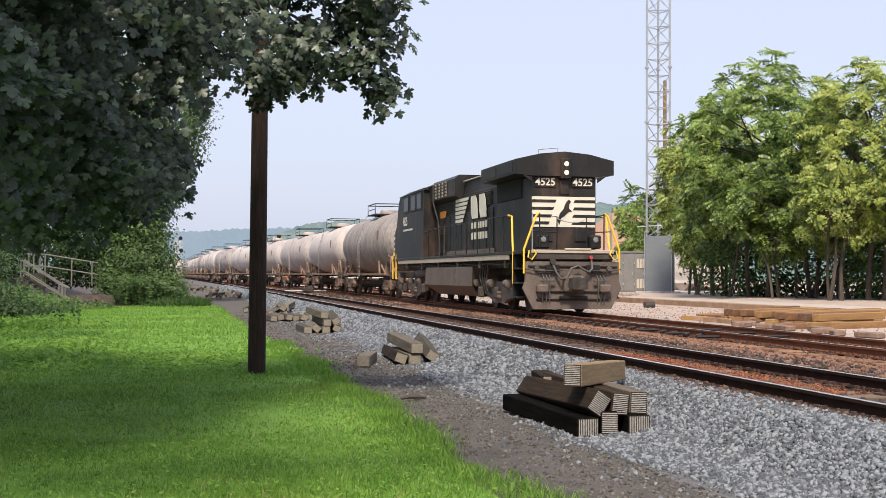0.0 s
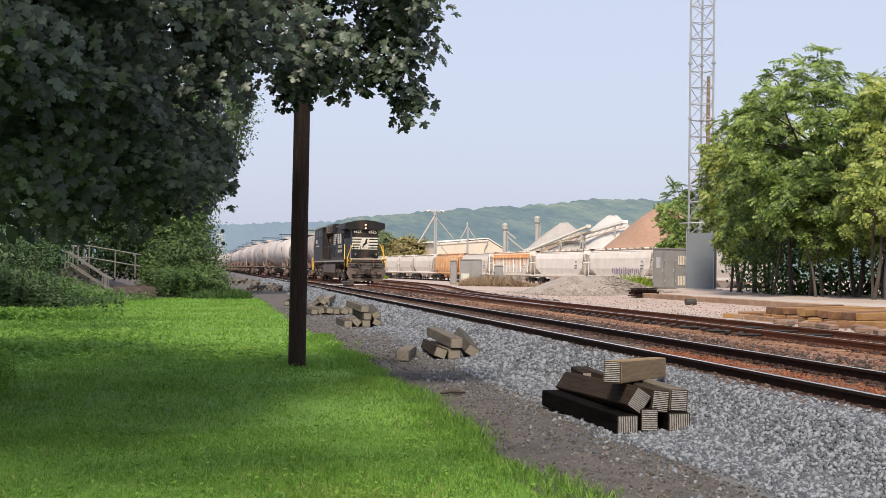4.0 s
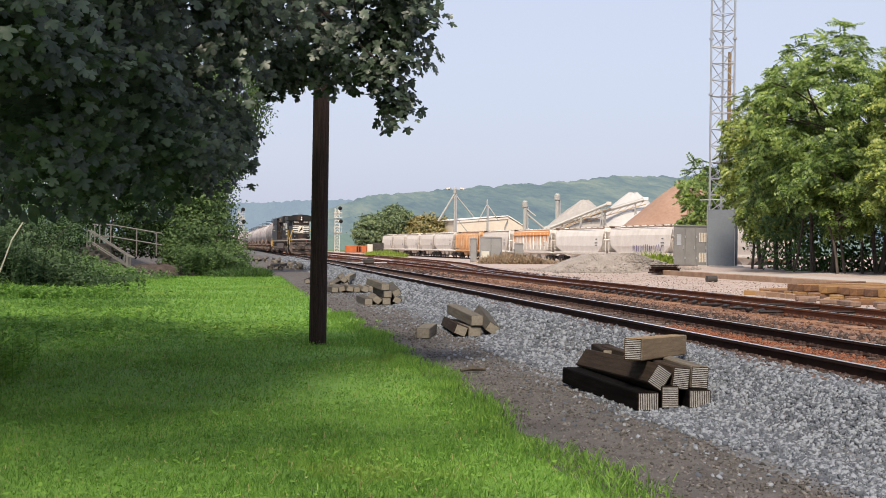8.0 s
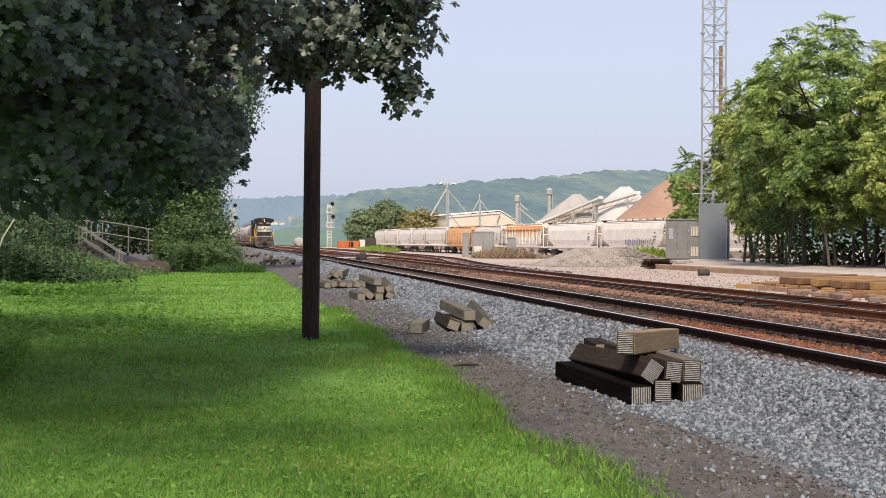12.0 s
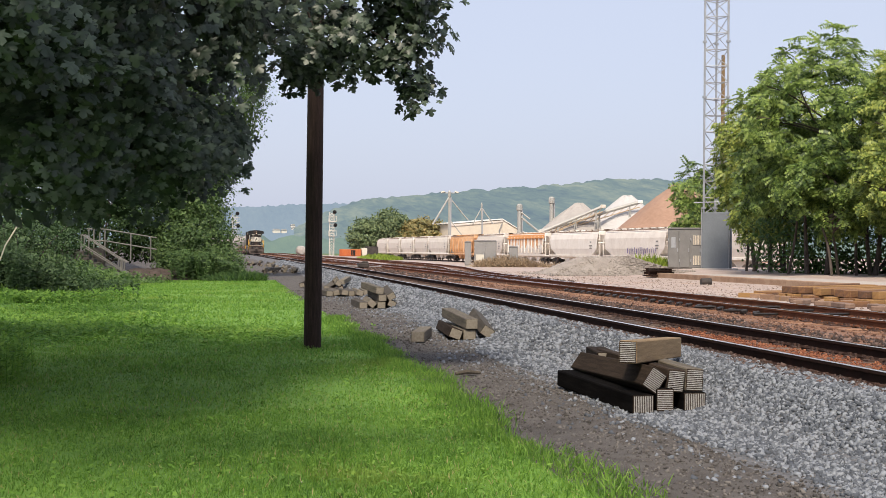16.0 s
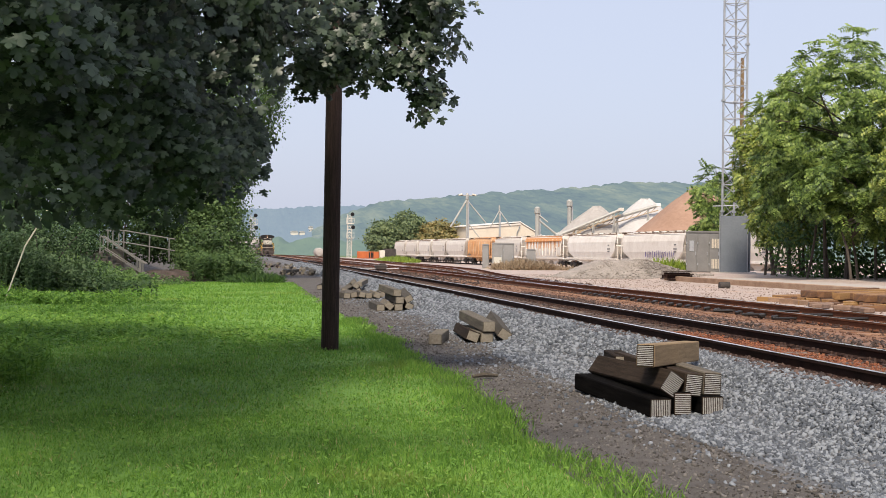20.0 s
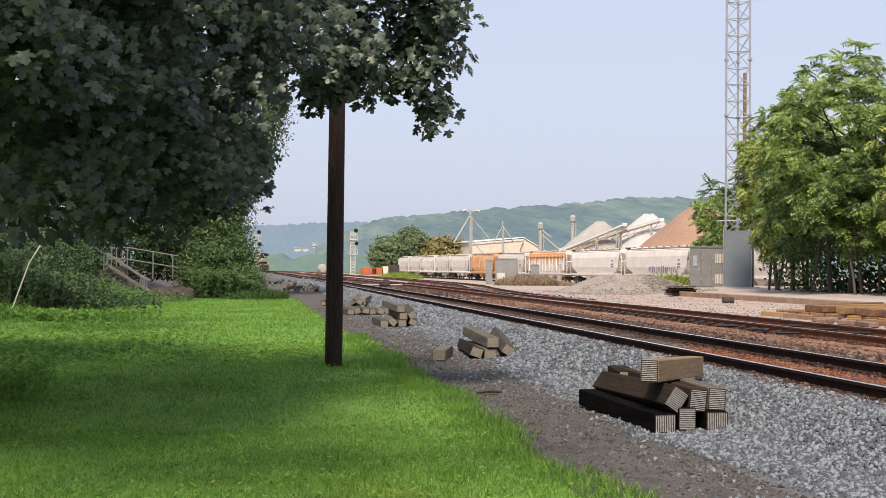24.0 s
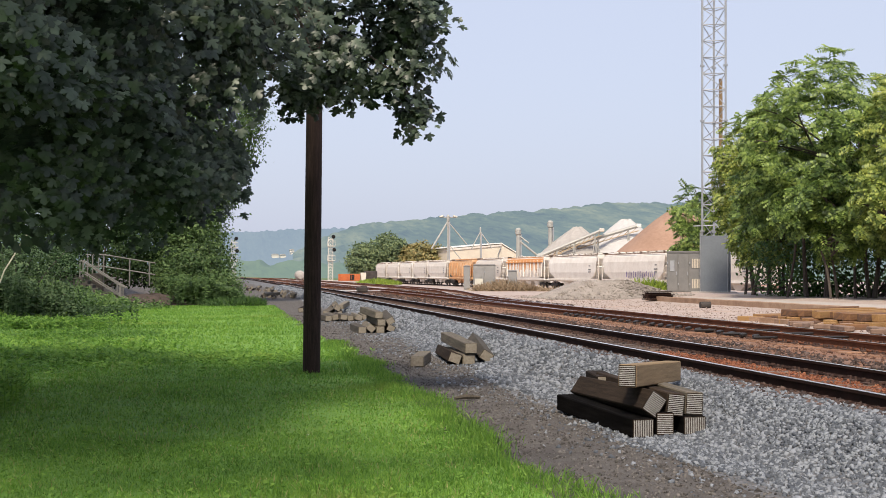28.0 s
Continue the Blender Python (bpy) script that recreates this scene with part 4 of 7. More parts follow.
def lay_tie(x, y, z, yaw, pitch=0, roll=0, length=2.45, mat="tie_weathered", upright=False, fine=False, label="weathered railway tie lying on a heap"):
    """A tie whose near end's middle lies at x, y, z."""
    m = pose(x, y, z, 0, 0, yaw) @ pose(0, 0, 0, pitch, 0, 0) @ pose(0, 0, 0, 0, roll, 0) @ Matrix.Translation((0, length / 2, 0))
    ob = thing("railway_tie", label, "railway tie", m, "ties beside the track")
    tie_parts(ob, length, MAT[mat], upright, fine)
    return ob


lay_tie(4.18, 12.1, 0.1, 3, 0.5, 0, 2.45, "tie_dark", True, True, "black creosoted railway tie on the gravel")
lay_tie(4.43, 12.15, 0.135, -1, 0.3, 90, 2.4, "tie_dark", True, True, "dark railway tie on the gravel")
lay_tie(4.73, 12.1, 0.12, -3, 0.6, 0, 2.4, "tie_dark", True, True, "black railway tie on the gravel")
lay_tie(4.325, 12.18, 0.335, 1.4, -1.2, -56, 2.45, "tie_brown", True, True, "brown railway tie resting on its edge")
lay_tie(4.563, 12.2, 0.322, 1, 0.6, 96, 2.4, "tie_brown", True, True, "brown railway tie stacked on others")
lay_tie(4.765, 12.2, 0.33, -1.5, 0.3, 93, 2.4, "tie_weathered", True, True, "pale brown railway tie stacked on others")
lay_tie(4.076, 12.3, 0.615, -32, -2.6, 90, 2.3, "tie_tan", True, True, "tan railway tie lying across the heap")
lay_tie(4.45, 14.2, 0.36, -8, 0, 0, 0.9, "tie_brown", False, False)
# the next heap
lay_tie(3.36, 21.9, 0.1, -14, 0, 0, 1.6, "tie_weathered")
lay_tie(4.14, 22.4, 0.12, -4, 0, 20, 2.4, "tie_brown")
lay_tie(4.4, 22.4, 0.1, 0, 0, 0, 2.4, "tie_weathered")
lay_tie(4.43, 22.35, 0.3, 0.5, 2.2, 0, 2.45, "tie_weathered")
lay_tie(4.73, 22.4, 0.15, -6, 4.6, 34, 2.4, "tie_weathered")
# a third heap
lay_tie(3.74, 34.4, 0.1, 0, 0, 0, 2.3, "tie_weathered")
lay_tie(4.0, 34.6, 0.14, -3, 0, 40, 2.3, "tie_weathered")
lay_tie(4.27, 34.6, 0.1, 0, 0, 0, 2.4, "tie_weathered")
lay_tie(4.3, 34.6, 0.3, 1, 1, 0, 2.4, "tie_weathered")
lay_tie(4.24, 34.7, 0.5, 4, 2, 4, 2.4, "tie_weathered")
lay_tie(4.56, 34.7, 0.34, -3, 3, -28, 2.4, "tie_weathered")
lay_tie(4.58, 34.7, 0.13, 0, 0, 25, 2.3, "tie_brown")
# a row side by side behind it
for i in range(6):
    lay_tie(3.52 + 0.265 * i, 43.2 + 0.35 * (i % 2), 0.11 + 0.02 * (i % 3), 5 - 1.5 * i, 0.4, (4, -12, 8, -4, 14, -6)[i], 2.2, "tie_weathered")
rng = np.random.default_rng(5)
for y0, y1, x0, x1, n in ((49, 54, 3.2, 5.0, 10), (80, 100, 2.6, 4.9, 30), (112, 135, 2.2, 4.4, 14)):
    for i in range(n):
        x = rng.uniform(x0, x1)
        lay_tie(x + bend(y0), rng.uniform(y0, y1), ground_z(x, y0) + 0.1 + (0.2 if i % 3 == 0 else 0), rng.uniform(-16, 7), rng.uniform(0, 4), rng.uniform(-40, 40),
                rng.uniform(1.2, 2.3), ("tie_weathered", "tie_weathered", "tie_brown")[i % 3])
part("driftwood", Mesh().tube([(2.95, 15.95, 0.04), (3.1, 16.0, 0.06), (3.3, 16.05, 0.04)], [0.02, 0.035, 0.02], 7), MAT["tie_weathered"])
tagged(bpy.data.objects["driftwood"], "short weathered stick lying on the dirt", "stick")


# ---- lattice mast, cabinets and boxes by the yard ----
MAT["galvanised"] = stuff_of("galvanised", [(0.3, 0.31, 0.33), (0.42, 0.43, 0.45)], 0.55, 0.5, scale=2, fine=30, bump=0.05)
MAT["grey_sheet"] = stuff_of("grey_sheet", [(0.13, 0.15, 0.17), (0.19, 0.21, 0.235)], 0.6, 0.2, scale=0.8, fine=12, bump=0.05)
MAT["cabinet_grey"] = stuff_of("cabinet_grey", [(0.14, 0.137, 0.133), (0.21, 0.204, 0.198)], 0.6, scale=1.5, fine=25, bump=0.05)
MAT["case_silver"] = stuff_of("case_silver", [(0.25, 0.245, 0.235), (0.34, 0.33, 0.315)], 0.5, 0.3, scale=1.5, fine=25, bump=0.05)
MAT["beige"] = stuff_of("beige", [(0.5, 0.43, 0.34), (0.62, 0.55, 0.45)], 0.8, scale=3, fine=30)
MAT["concrete"] = stuff_of("concrete", [(0.34, 0.3, 0.27), (0.46, 0.41, 0.37)], 0.9, scale=1.5, fine=30)


def make_mast():
    mast = thing("lattice_mast", "tall galvanised steel lattice radio mast", "radio mast", pose(27.9, 68.4, 0.62, 0, 0, -22))
    w, top = 0.66, 30.0
    feet = [(-w, -w * 0.6), (w, -w * 0.6), (0, w * 0.75)]
    for x, yy in feet:
        part("mast_leg", Mesh().tube([(x, yy, 0), (x, yy, top)], 0.06, 8), MAT["galvanised"], mast)
    step, n = 0.95, 31
    for a, b in ((0, 1), (1, 2), (2, 0)):
        for i in range(n):
            z = 0.4 + i * step
            p, q = feet[a], feet[b]
            part("crossbar", Mesh().tube([(*p, z), (*q, z)], 0.028, 5), MAT["galvanised"], mast)
            if i % 2:
                p, q = q, p
            part("brace", Mesh().tube([(*q, z), (*p, z + step)], 0.026, 5), MAT["galvanised"], mast)
    for z in (3.6, 10.0, 13.2):
        for x, yy in feet:
            part("flange", Mesh().lathe([(0.06, -0.06), (0.13, -0.05), (0.13, 0.05), (0.06, 0.06)], (x, yy, z), 2, 10), MAT["galvanised"], mast)
    part("climb_guard", Mesh().box((0, -0.48, 1.72), (1.5, 0.05, 3.25), bevel=0.02), MAT["grey_sheet"], mast, "dark grey sheet climb guard")
    part("climb_guard", Mesh().box((0.62, 0.1, 1.72), (0.05, 1.3, 3.2), (0, 0, 28)), MAT["grey_sheet"], mast)
    part("guard_frame", Mesh().tube([(-0.78, -0.5, 0), (-0.78, -0.5, 3.5)], 0.03, 6).tube([(0.78, -0.5, 0), (0.78, -0.5, 3.5)], 0.03, 6), MAT["galvanised"], mast)
    part("arm", Mesh().tube([(-1.2, -0.4, 3.9), (0.2, -0.4, 3.95)], 0.03, 6), MAT["galvanised"], mast)
    part("pad", Mesh().box((0, 0, 0.0), (2.6, 2.2, 0.24), bevel=0.03), MAT["concrete"], mast)
    return mast


make_mast()
wood_pole = thing("wooden_pole", "weathered brown wooden pole behind the mast", "utility pole", pose(33.2, 80.2, 0.3))
part("shaft", Mesh().tube([(0, 0, -0.3), (0, 0, 14.8)], [0.16, 0.12], 14), MAT["tie_tan"], wood_pole, smooth=True)


def cabinet(name, label, x, y, z, yaw, w, d, h, doors=1, vents=0, skin="cabinet_grey"):
    """A steel equipment case with doors, hinges, vents and a plinth."""
    M = MAT[skin]
    ob = thing(name, label, "equipment cabinet", pose(x, y, z, 0, 0, yaw))
    part("body", Mesh().box((0, 0, h / 2 + 0.08), (w, d, h - 0.1), bevel=0.025), M, ob)
    part("roof", Mesh().prism([(-w / 2 - 0.05, h), (w / 2 + 0.05, h), (w / 2 - 0.1, h + 0.09), (-w / 2 + 0.1, h + 0.09)], 1, -d / 2 - 0.05, d / 2 + 0.05), M, ob)
    part("plinth", Mesh().box((0, 0, 0.04), (w + 0.1, d + 0.1, 0.16), bevel=0.02), MAT["concrete"], ob)
    for i in range(doors):
        dw = w / doors
        cx = -w / 2 + dw * (i + 0.5)
        door = part("door", Mesh().box((cx, -d / 2 - 0.015, h / 2 + 0.06), (dw - 0.07, 0.035, h - 0.3), bevel=0.012), M, ob)
        part("handle", Mesh().box((cx + dw * 0.36, -d / 2 - 0.05, h / 2), (0.05, 0.05, 0.22), bevel=0.01), MAT["galvanised"], door, "galvanised handle")
        for zz in (0.25, 0.75):
            part("hinge", Mesh().box((cx - dw * 0.46, -d / 2 - 0.045, h * zz), (0.06, 0.04, 0.14), bevel=0.01), MAT["galvanised"], door)
        if vents and i == doors - 1:
            for zz in (0.26, 0.74):
                vent = part("vent", Mesh().box((cx + 0.05, -d / 2 - 0.04, h * zz), (0.46, 0.03, 0.62), bevel=0.01), M, ob)
                for k in range(5):
                    part("louvre", Mesh().box((cx - 0.13 + 0.09 * k, -d / 2 - 0.06, h * zz), (0.055, 0.02, 0.54)), MAT["beige"], vent, "beige louvre")
        elif vents and i == 0:
            part("window", Mesh().box((cx, -d / 2 - 0.04, h * 0.68), (0.26, 0.03, 0.62), bevel=0.01), MAT["galvanised"], ob)
    return ob


cabinet("signal_cabinet", "large dark grey signal equipment case with beige vents", 26.55, 69.7, 0.55, -21, 1.95, 1.3, 2.45, 3, 1)
cabinet("relay_case", "grey relay case beside the tracks", 18.75, 96.4, 0.35, -12, 0.52, 0.7, 1.95, skin="case_silver")
cabinet("relay_case", "grey double relay case with a white sign", 20.1, 96.2, 0.35, -12, 1.75, 0.9, 2.05, 2, 0, "case_silver")
part_sign = part("notice_sign", Mesh().box((19.55, 95.6, 1.05), (0.62, 0.03, 0.6), (0, 0, -12)), MAT["white_paint"])
tagged(part_sign, "white notice on the grey relay case", "sign")
cabinet("relay_case", "narrow grey relay case", 22.3, 95.9, 0.35, -12, 0.72, 0.6, 1.6, skin="case_silver")


# ---- timbers, edging and scrap at the far side of the tracks ----
MAT["new_timber"] = stuff_of("new_timber", [(0.1, 0.055, 0.035), (0.19, 0.092, 0.04), (0.29, 0.165, 0.06)], 0.85, scale=2, fine=30, bump=0.4, each=0.5, stretch=(0.5, 4, 4))
MAT["edging"] = stuff_of("edging", [(0.2, 0.12, 0.075), (0.31, 0.2, 0.13), (0.4, 0.29, 0.2)], 0.9, scale=1.5, fine=30, bump=0.4, each=0.2)
for i in range(6):
    y0 = 36 + i * 3.9
    ob = part("edging_beam", Mesh().box((20.9 - 0.02 * i, y0 + 1.95, 0.5), (0.34, 3.86, 0.27), (0, 0, 1.5), 0.02), MAT["edging"])
    tagged(ob, "long brown timber beam edging the yard", "timber beam", "edging beams of the yard")
part("slab", Mesh().box((23.6, 46.5, 0.47), (5.0, 21, 0.26), (0, 0, 1.5), 0.03), MAT["concrete"])
tagged(bpy.data.objects["slab"], "raised concrete slab behind the edging", "slab", kind="structure")
rng = np.random.default_rng(8)
for lay in range(2):
    for i in range(25 if lay == 0 else 17):
        ln = rng.uniform(2.5, 3.1) if i < 4 else rng.uniform(3.0, 4.2)
        start = Vector((15.05 + rng.uniform(-0.12, 0.45) + 0.15 * lay, 27.3 + 0.285 * i + (0.5 if lay else 0) + rng.uniform(-0.04, 0.04), 0.45 + 0.19 * lay))
        turn = 24 + rng.normal() * 3.5
        ob = part("crossing_timber", Mesh().box((ln / 2, 0, 0), (ln, rng.uniform(0.2, 0.25), 0.18), None, 0.012), MAT["new_timber"], at=pose(*start, 0, rng.uniform(-0.8, 0.8), turn))
        tagged(ob, "ochre and orange-brown sawn timber in a low stack", "timber", "stacked crossing timbers")
for i in range(14):
    ob = part("timber_offcut", Mesh().box((0, 0, 0), (rng.uniform(0.3, 0.9), rng.uniform(0.12, 0.22), rng.uniform(0.1, 0.18)), None, 0.01), MAT["edging"] if i % 2 else MAT["new_timber"],
              at=pose(14.55 + rng.uniform(0, 0.35), 27.6 + 0.48 * i + rng.uniform(-0.1, 0.1), 0.43, 0, 0, rng.uniform(0, 180)))
    tagged(ob, "short timber offcut in front of the stack", "timber", "timber offcuts")
for i in range(3):
    beam = Mesh()
    yy = 58 + 0.32 * i
    beam.box((20.9, yy, 0.5 + 0.12 * (i % 2)), (1.9, 0.2, 0.05), (0, 0, 30)).box((20.9, yy, 0.62 + 0.12 * (i % 2)), (1.9, 0.04, 0.14), (0, 0, 30)).box((20.9, yy, 0.73 + 0.12 * (i % 2)), (1.9, 0.2, 0.04), (0, 0, 30))
    tagged(part("steel_beam", beam, MAT["rail"]), "rusty dark steel beam lying in the yard", "steel beam", "scrap beams")
tagged(part("pipe_stub", Mesh().lathe([(0.08, -0.2), (0.14, -0.2), (0.15, 0.2), (0.1, 0.22)], (18.6, 46.5, 0.49), 0, 14), MAT["grime"]), "short black pipe stub by the edging", "pipe")
for i in range(9):
    a = rng.uniform(0, 180)
    ob = part("scrap_plate", Mesh().box((0, 0, 0), (rng.uniform(0.4, 1.1), 0.25, 0.12), None, 0.02), MAT["rust_grime"], at=pose(13.9 + rng.uniform(0, 1.0), 22.5 + i * 0.9, 0.44, 0, 0, a))
    tagged(ob, "rusty track plate dropped by the rails", "scrap metal", "scrap plates")
MAT["grease"] = stuff_of("grease", [(0.006, 0.005, 0.005), (0.016, 0.013, 0.012)], 0.45, scale=6, fine=50, bump=0.3)
points = thing("switch_points", "black greased switch points with rail braces", "railway switch", pose(11.45, 27, RAIL_Z))
for x in (-0.75, 0.75):
    part("point_blade", Mesh().prism([(x + 0.05, -4.4), (x + 0.07, -4.4), (x + 0.17, 4.6), (x + 0.1, 4.6)], 2, -0.15, -0.012), MAT["grease"], points)
    for i in range(15):
        part("slide_plate", Mesh().box((x + 0.05, -4.2 + 0.6 * i, -0.15), (0.28, 0.18, 0.02), bevel=0.006), MAT["grease"], points)
for i in range(24):
    for x in (-0.89, 0.89):
        part("rail_brace", Mesh().box((x, -3.3 + 0.62 * i, -0.12), (0.14, 0.16, 0.08), (0, 12 if x > 0 else -12, (i * 37) % 30 - 15), 0.02), MAT["grease"], points)
for yy in (-4.1, -2.6, -1.0):
    part("throw_rod", Mesh().tube([(-1.3, yy, -0.1), (1.0, yy, -0.1)], 0.03, 6), MAT["grease"], points)
switch = thing("switch_machine", "low dark switch machine between the tracks", "switch machine", pose(9.3, 86, 0.36))
part("body", Mesh().box((0, 0, 0.22), (0.7, 1.4, 0.32), bevel=0.05), MAT["grime"], switch)
part("motor_cover", Mesh().box((0.1, -0.35, 0.42), (0.4, 0.5, 0.16), bevel=0.05), MAT["grime"], switch)
part("throw_rod", Mesh().tube([(0.2, 0, 0.14), (1.6, 0, 0.14)], 0.035, 6), MAT["steel"], switch)
part("throw_rod", Mesh().tube([(-0.2, 0, 0.14), (-1.7, 0, 0.14)], 0.035, 6), MAT["steel"], switch)


def gravel_heap(name, label, c, rx, ry, h, mat, seed, peak=0.25, seg=40, rings=14, jag=0.06):
    mesh = Mesh()
    verts, faces = [], []
    for j in range(rings + 1):
        s = j / rings
        z = h * (1 - s) if peak == 0 else h * min(1.0, (1 - s) * (1 + peak)) * (1 - 0.25 * peak * max(0, 1 - s * 4))
        for k in range(seg):
            a = 2 * math.pi * k / seg
            w = 1 + 0.12 * noise.noise((math.cos(a) * 1.4, math.sin(a) * 1.4, seed)) + jag * noise.noise((math.cos(a) * 6, math.sin(a) * 6 + s * 5, seed))
            verts.append((s * rx * w * math.cos(a), s * ry * w * math.sin(a), z + jag * h * noise.noise((s * 4, a * 3, seed + 2))))
    for j in range(rings):
        for k in range(seg):
            a, b = j * seg + k, j * seg + (k + 1) % seg
            faces.append((a, b, b + seg, a + seg))
    mesh.add(verts, faces)
    ob = part(name, mesh, mat, smooth=True, at=pose(*c))
    return tagged(ob, label, "heap")


MAT["gravel"] = stuff_of("gravel", [(0.19, 0.165, 0.145), (0.28, 0.245, 0.215), (0.38, 0.335, 0.295)], 0.95, scale=2, fine=14, bump=1, bump_size=0.1)
MAT["salt"] = stuff_of("salt", [(0.3, 0.275, 0.25), (0.4, 0.37, 0.34)], 0.95, scale=0.15, fine=1.2, bump=0.6, bump_size=0.4)
MAT["white_salt"] = stuff_of("white_salt", [(0.4, 0.385, 0.37), (0.5, 0.48, 0.46)], 0.95, scale=0.15, fine=1.2, bump=0.6, bump_size=0.4)
MAT["brown_soil"] = stuff_of("brown_soil", [(0.26, 0.155, 0.105), (0.34, 0.215, 0.15)], 0.95, scale=0.15, fine=1.2, bump=0.6, bump_size=0.4)
gravel_heap("gravel_mound", "low heap of grey gravel beside the tracks", (20.6, 66.5, 0.3), 4.2, 2.8, 1.05, MAT["gravel"], 1, 0.5)
gravel_heap("stockpile", "grey conical stockpile behind the hopper cars", (83.5, 290, -0.6), 18, 18, 14.0, MAT["salt"], 2, 0.06, 48, 18, 0.025)
gravel_heap("stockpile", "pale conical stockpile behind the hopper cars", (95, 288, -0.6), 20, 20, 15.9, MAT["white_salt"], 3, 0.06, 48, 18, 0.025)
gravel_heap("stockpile", "large brown conical stockpile behind the hopper cars", (96.5, 257, -0.6), 22, 22, 17.2, MAT["brown_soil"], 4, 0.06, 48, 18, 0.025)


# ---- stored covered hoppers ----
MAT["hopper_white"] = stuff_of("hopper_white", [(0.62, 0.56, 0.49), (0.73, 0.68, 0.61), (0.82, 0.78, 0.72)], 0.6, scale=0.7, fine=14, bump=0.05, each=0.5, stain=(0.5, 0.42, 0.35), stain_at=0.66, stain_scale=0.5)
MAT["hopper_orange"] = stuff_of("hopper_orange", [(0.5, 0.22, 0.08), (0.6, 0.33, 0.15), (0.68, 0.52, 0.38)], 0.8, scale=0.9, fine=10, bump=0.1)
MAT["hopper_rust"] = stuff_of("hopper_rust", [(0.5, 0.2, 0.06), (0.62, 0.3, 0.11)], 0.8, scale=1.2, fine=12, bump=0.1)


def make_hopper(mat, label, ribs, rust_top=False, length=16.95):
    car = thing("hopper_car", label, "hopper car", group="stored covered hoppers")
    M = MAT[mat]
    h = length / 2 - 1.05
    side = [(-0.9, 1.0), (-1.35, 1.3), (-1.52, 2.2), (-1.52, 3.4), (-1.38, 4.0), (-0.95, 4.38), (0.95, 4.38), (1.38, 4.0), (1.52, 3.4), (1.52, 2.2), (1.35, 1.3), (0.9, 1.0)]
    body = Mesh().prism(side, 1, -h, h)
    for i, p in enumerate(body.v):
        if p[2] < 1.6:
            body.v[i] = (p[0], p[1] * 0.72, p[2])
        elif p[2] < 2.4:
            body.v[i] = (p[0], p[1] * 0.97, p[2])
    part("body", body, M, car)
    part("roof_walk", Mesh().box((0, 0, 4.56), (0.7, 2 * h + 0.8, 0.05)).box((0, 0, 4.44), (0.5, 2 * h - 0.8, 0.16), bevel=0.03), MAT["rust_grime"], car, "rusty roof walk")
    for i in range(8):
        part("hatch", Mesh().box((0, (i - 3.5) * h * 0.24, 4.5), (1.1, 1.1, 0.12), bevel=0.03), M, car)
    for s in (-1, 1):
        part("side_sill", Mesh().box((s * 1.45, 0, 1.28), (0.12, 2 * h + 0.8, 0.26), bevel=0.02), M, car)
        part("roof_rail", Mesh().tube([(s * 1.3, -h, 4.3), (s * 1.3, h, 4.3)], 0.06, 6), MAT["rust_grime"] if not rust_top else MAT["hopper_rust"], car)
        for i in range(ribs):
            yy = (h - 0.4) * (2 * i / max(ribs - 1, 1) - 1)
            part("side_rib", Mesh().box((s * 1.545, yy, 2.75), (0.1, 0.2, 2.3), bevel=0.02), M, car)
        if rust_top:
            part("rust_band", Mesh().box((s * 1.44, 0, 3.85), (0.22, 2 * h - 0.2, 0.55), (0, s * -24, 0)), MAT["hopper_rust"], car, "orange rust along the top")
            streak = np.random.default_rng(19)
            for i in range(26):
                yy, dn = (h - 0.3) * (2 * (i + streak.uniform(0.2, 0.8)) / 26 - 1), streak.uniform(0.5, 1.5)
                w = streak.uniform(0.1, 0.24)
                part("rust_streak", Mesh().prism([(yy - w, 3.68), (yy + w, 3.68), (yy + w * 0.4, 3.62 - dn), (yy - w * 0.3, 3.66 - dn)], 0, s * 1.521, s * 1.545), MAT["hopper_rust"], car, "streak of orange rust")
        part("end_deck", Mesh().box((0, s * h, 1.2), (2.9, 1.3, 0.16), bevel=0.02), M, car)
        for x in (-1, 1):
            part("end_post", Mesh().tube([(x * 1.4, s * (h + 0.6), 1.2), (x * 1.4, s * (h + 0.6), 3.2), (x * 1.3, s * h, 4.3)], 0.05, 6), M, car)
            ladder = Mesh()
            for k in range(8):
                ladder.tube([(x * 1.48, s * (h + 0.15), 1.4 + 0.38 * k), (x * 1.48, s * (h + 0.6), 1.4 + 0.38 * k)], 0.025, 5)
            part("ladder", ladder, M, car)
        part("slope_sheet", Mesh().prism([(s * (h - 0.1), 2.9), (s * (h - 2.2), 1.05), (s * (h - 2.4), 1.05), (s * (h - 0.3), 3.0)], 0, -1.3, 1.3), M, car)
        bogie(car, s * (h - 1.1), (-0.85, 0.85), 0.46, MAT["grime"])
        coupler(car, s * (h + 0.8), s, MAT["rust_grime"])
    for yy in (-0.45 * h, 0, 0.45 * h):
        part("hopper_bay", Mesh().prism([(yy - 0.21 * h, 1.25), (yy + 0.21 * h, 1.25), (yy + 0.4, 0.45), (yy - 0.4, 0.45)], 0, -0.8, 0.8), M, car)
    for z, w in ((2.55, 0.9), (2.25, 0.7), (3.0, 0.5)):
        part("lettering_bar", Mesh().box((-1.545, -0.75 * h, z), (0.02, w, 0.14)), MAT["cabinet_grey"], car)
    return car


HOPPER_Z = -0.2


def hopper_at(y0, y1):
    y = (y0 + y1) / 2
    return pose(hopper_line(y), y, HOPPER_Z, 0, 0, 4.0)


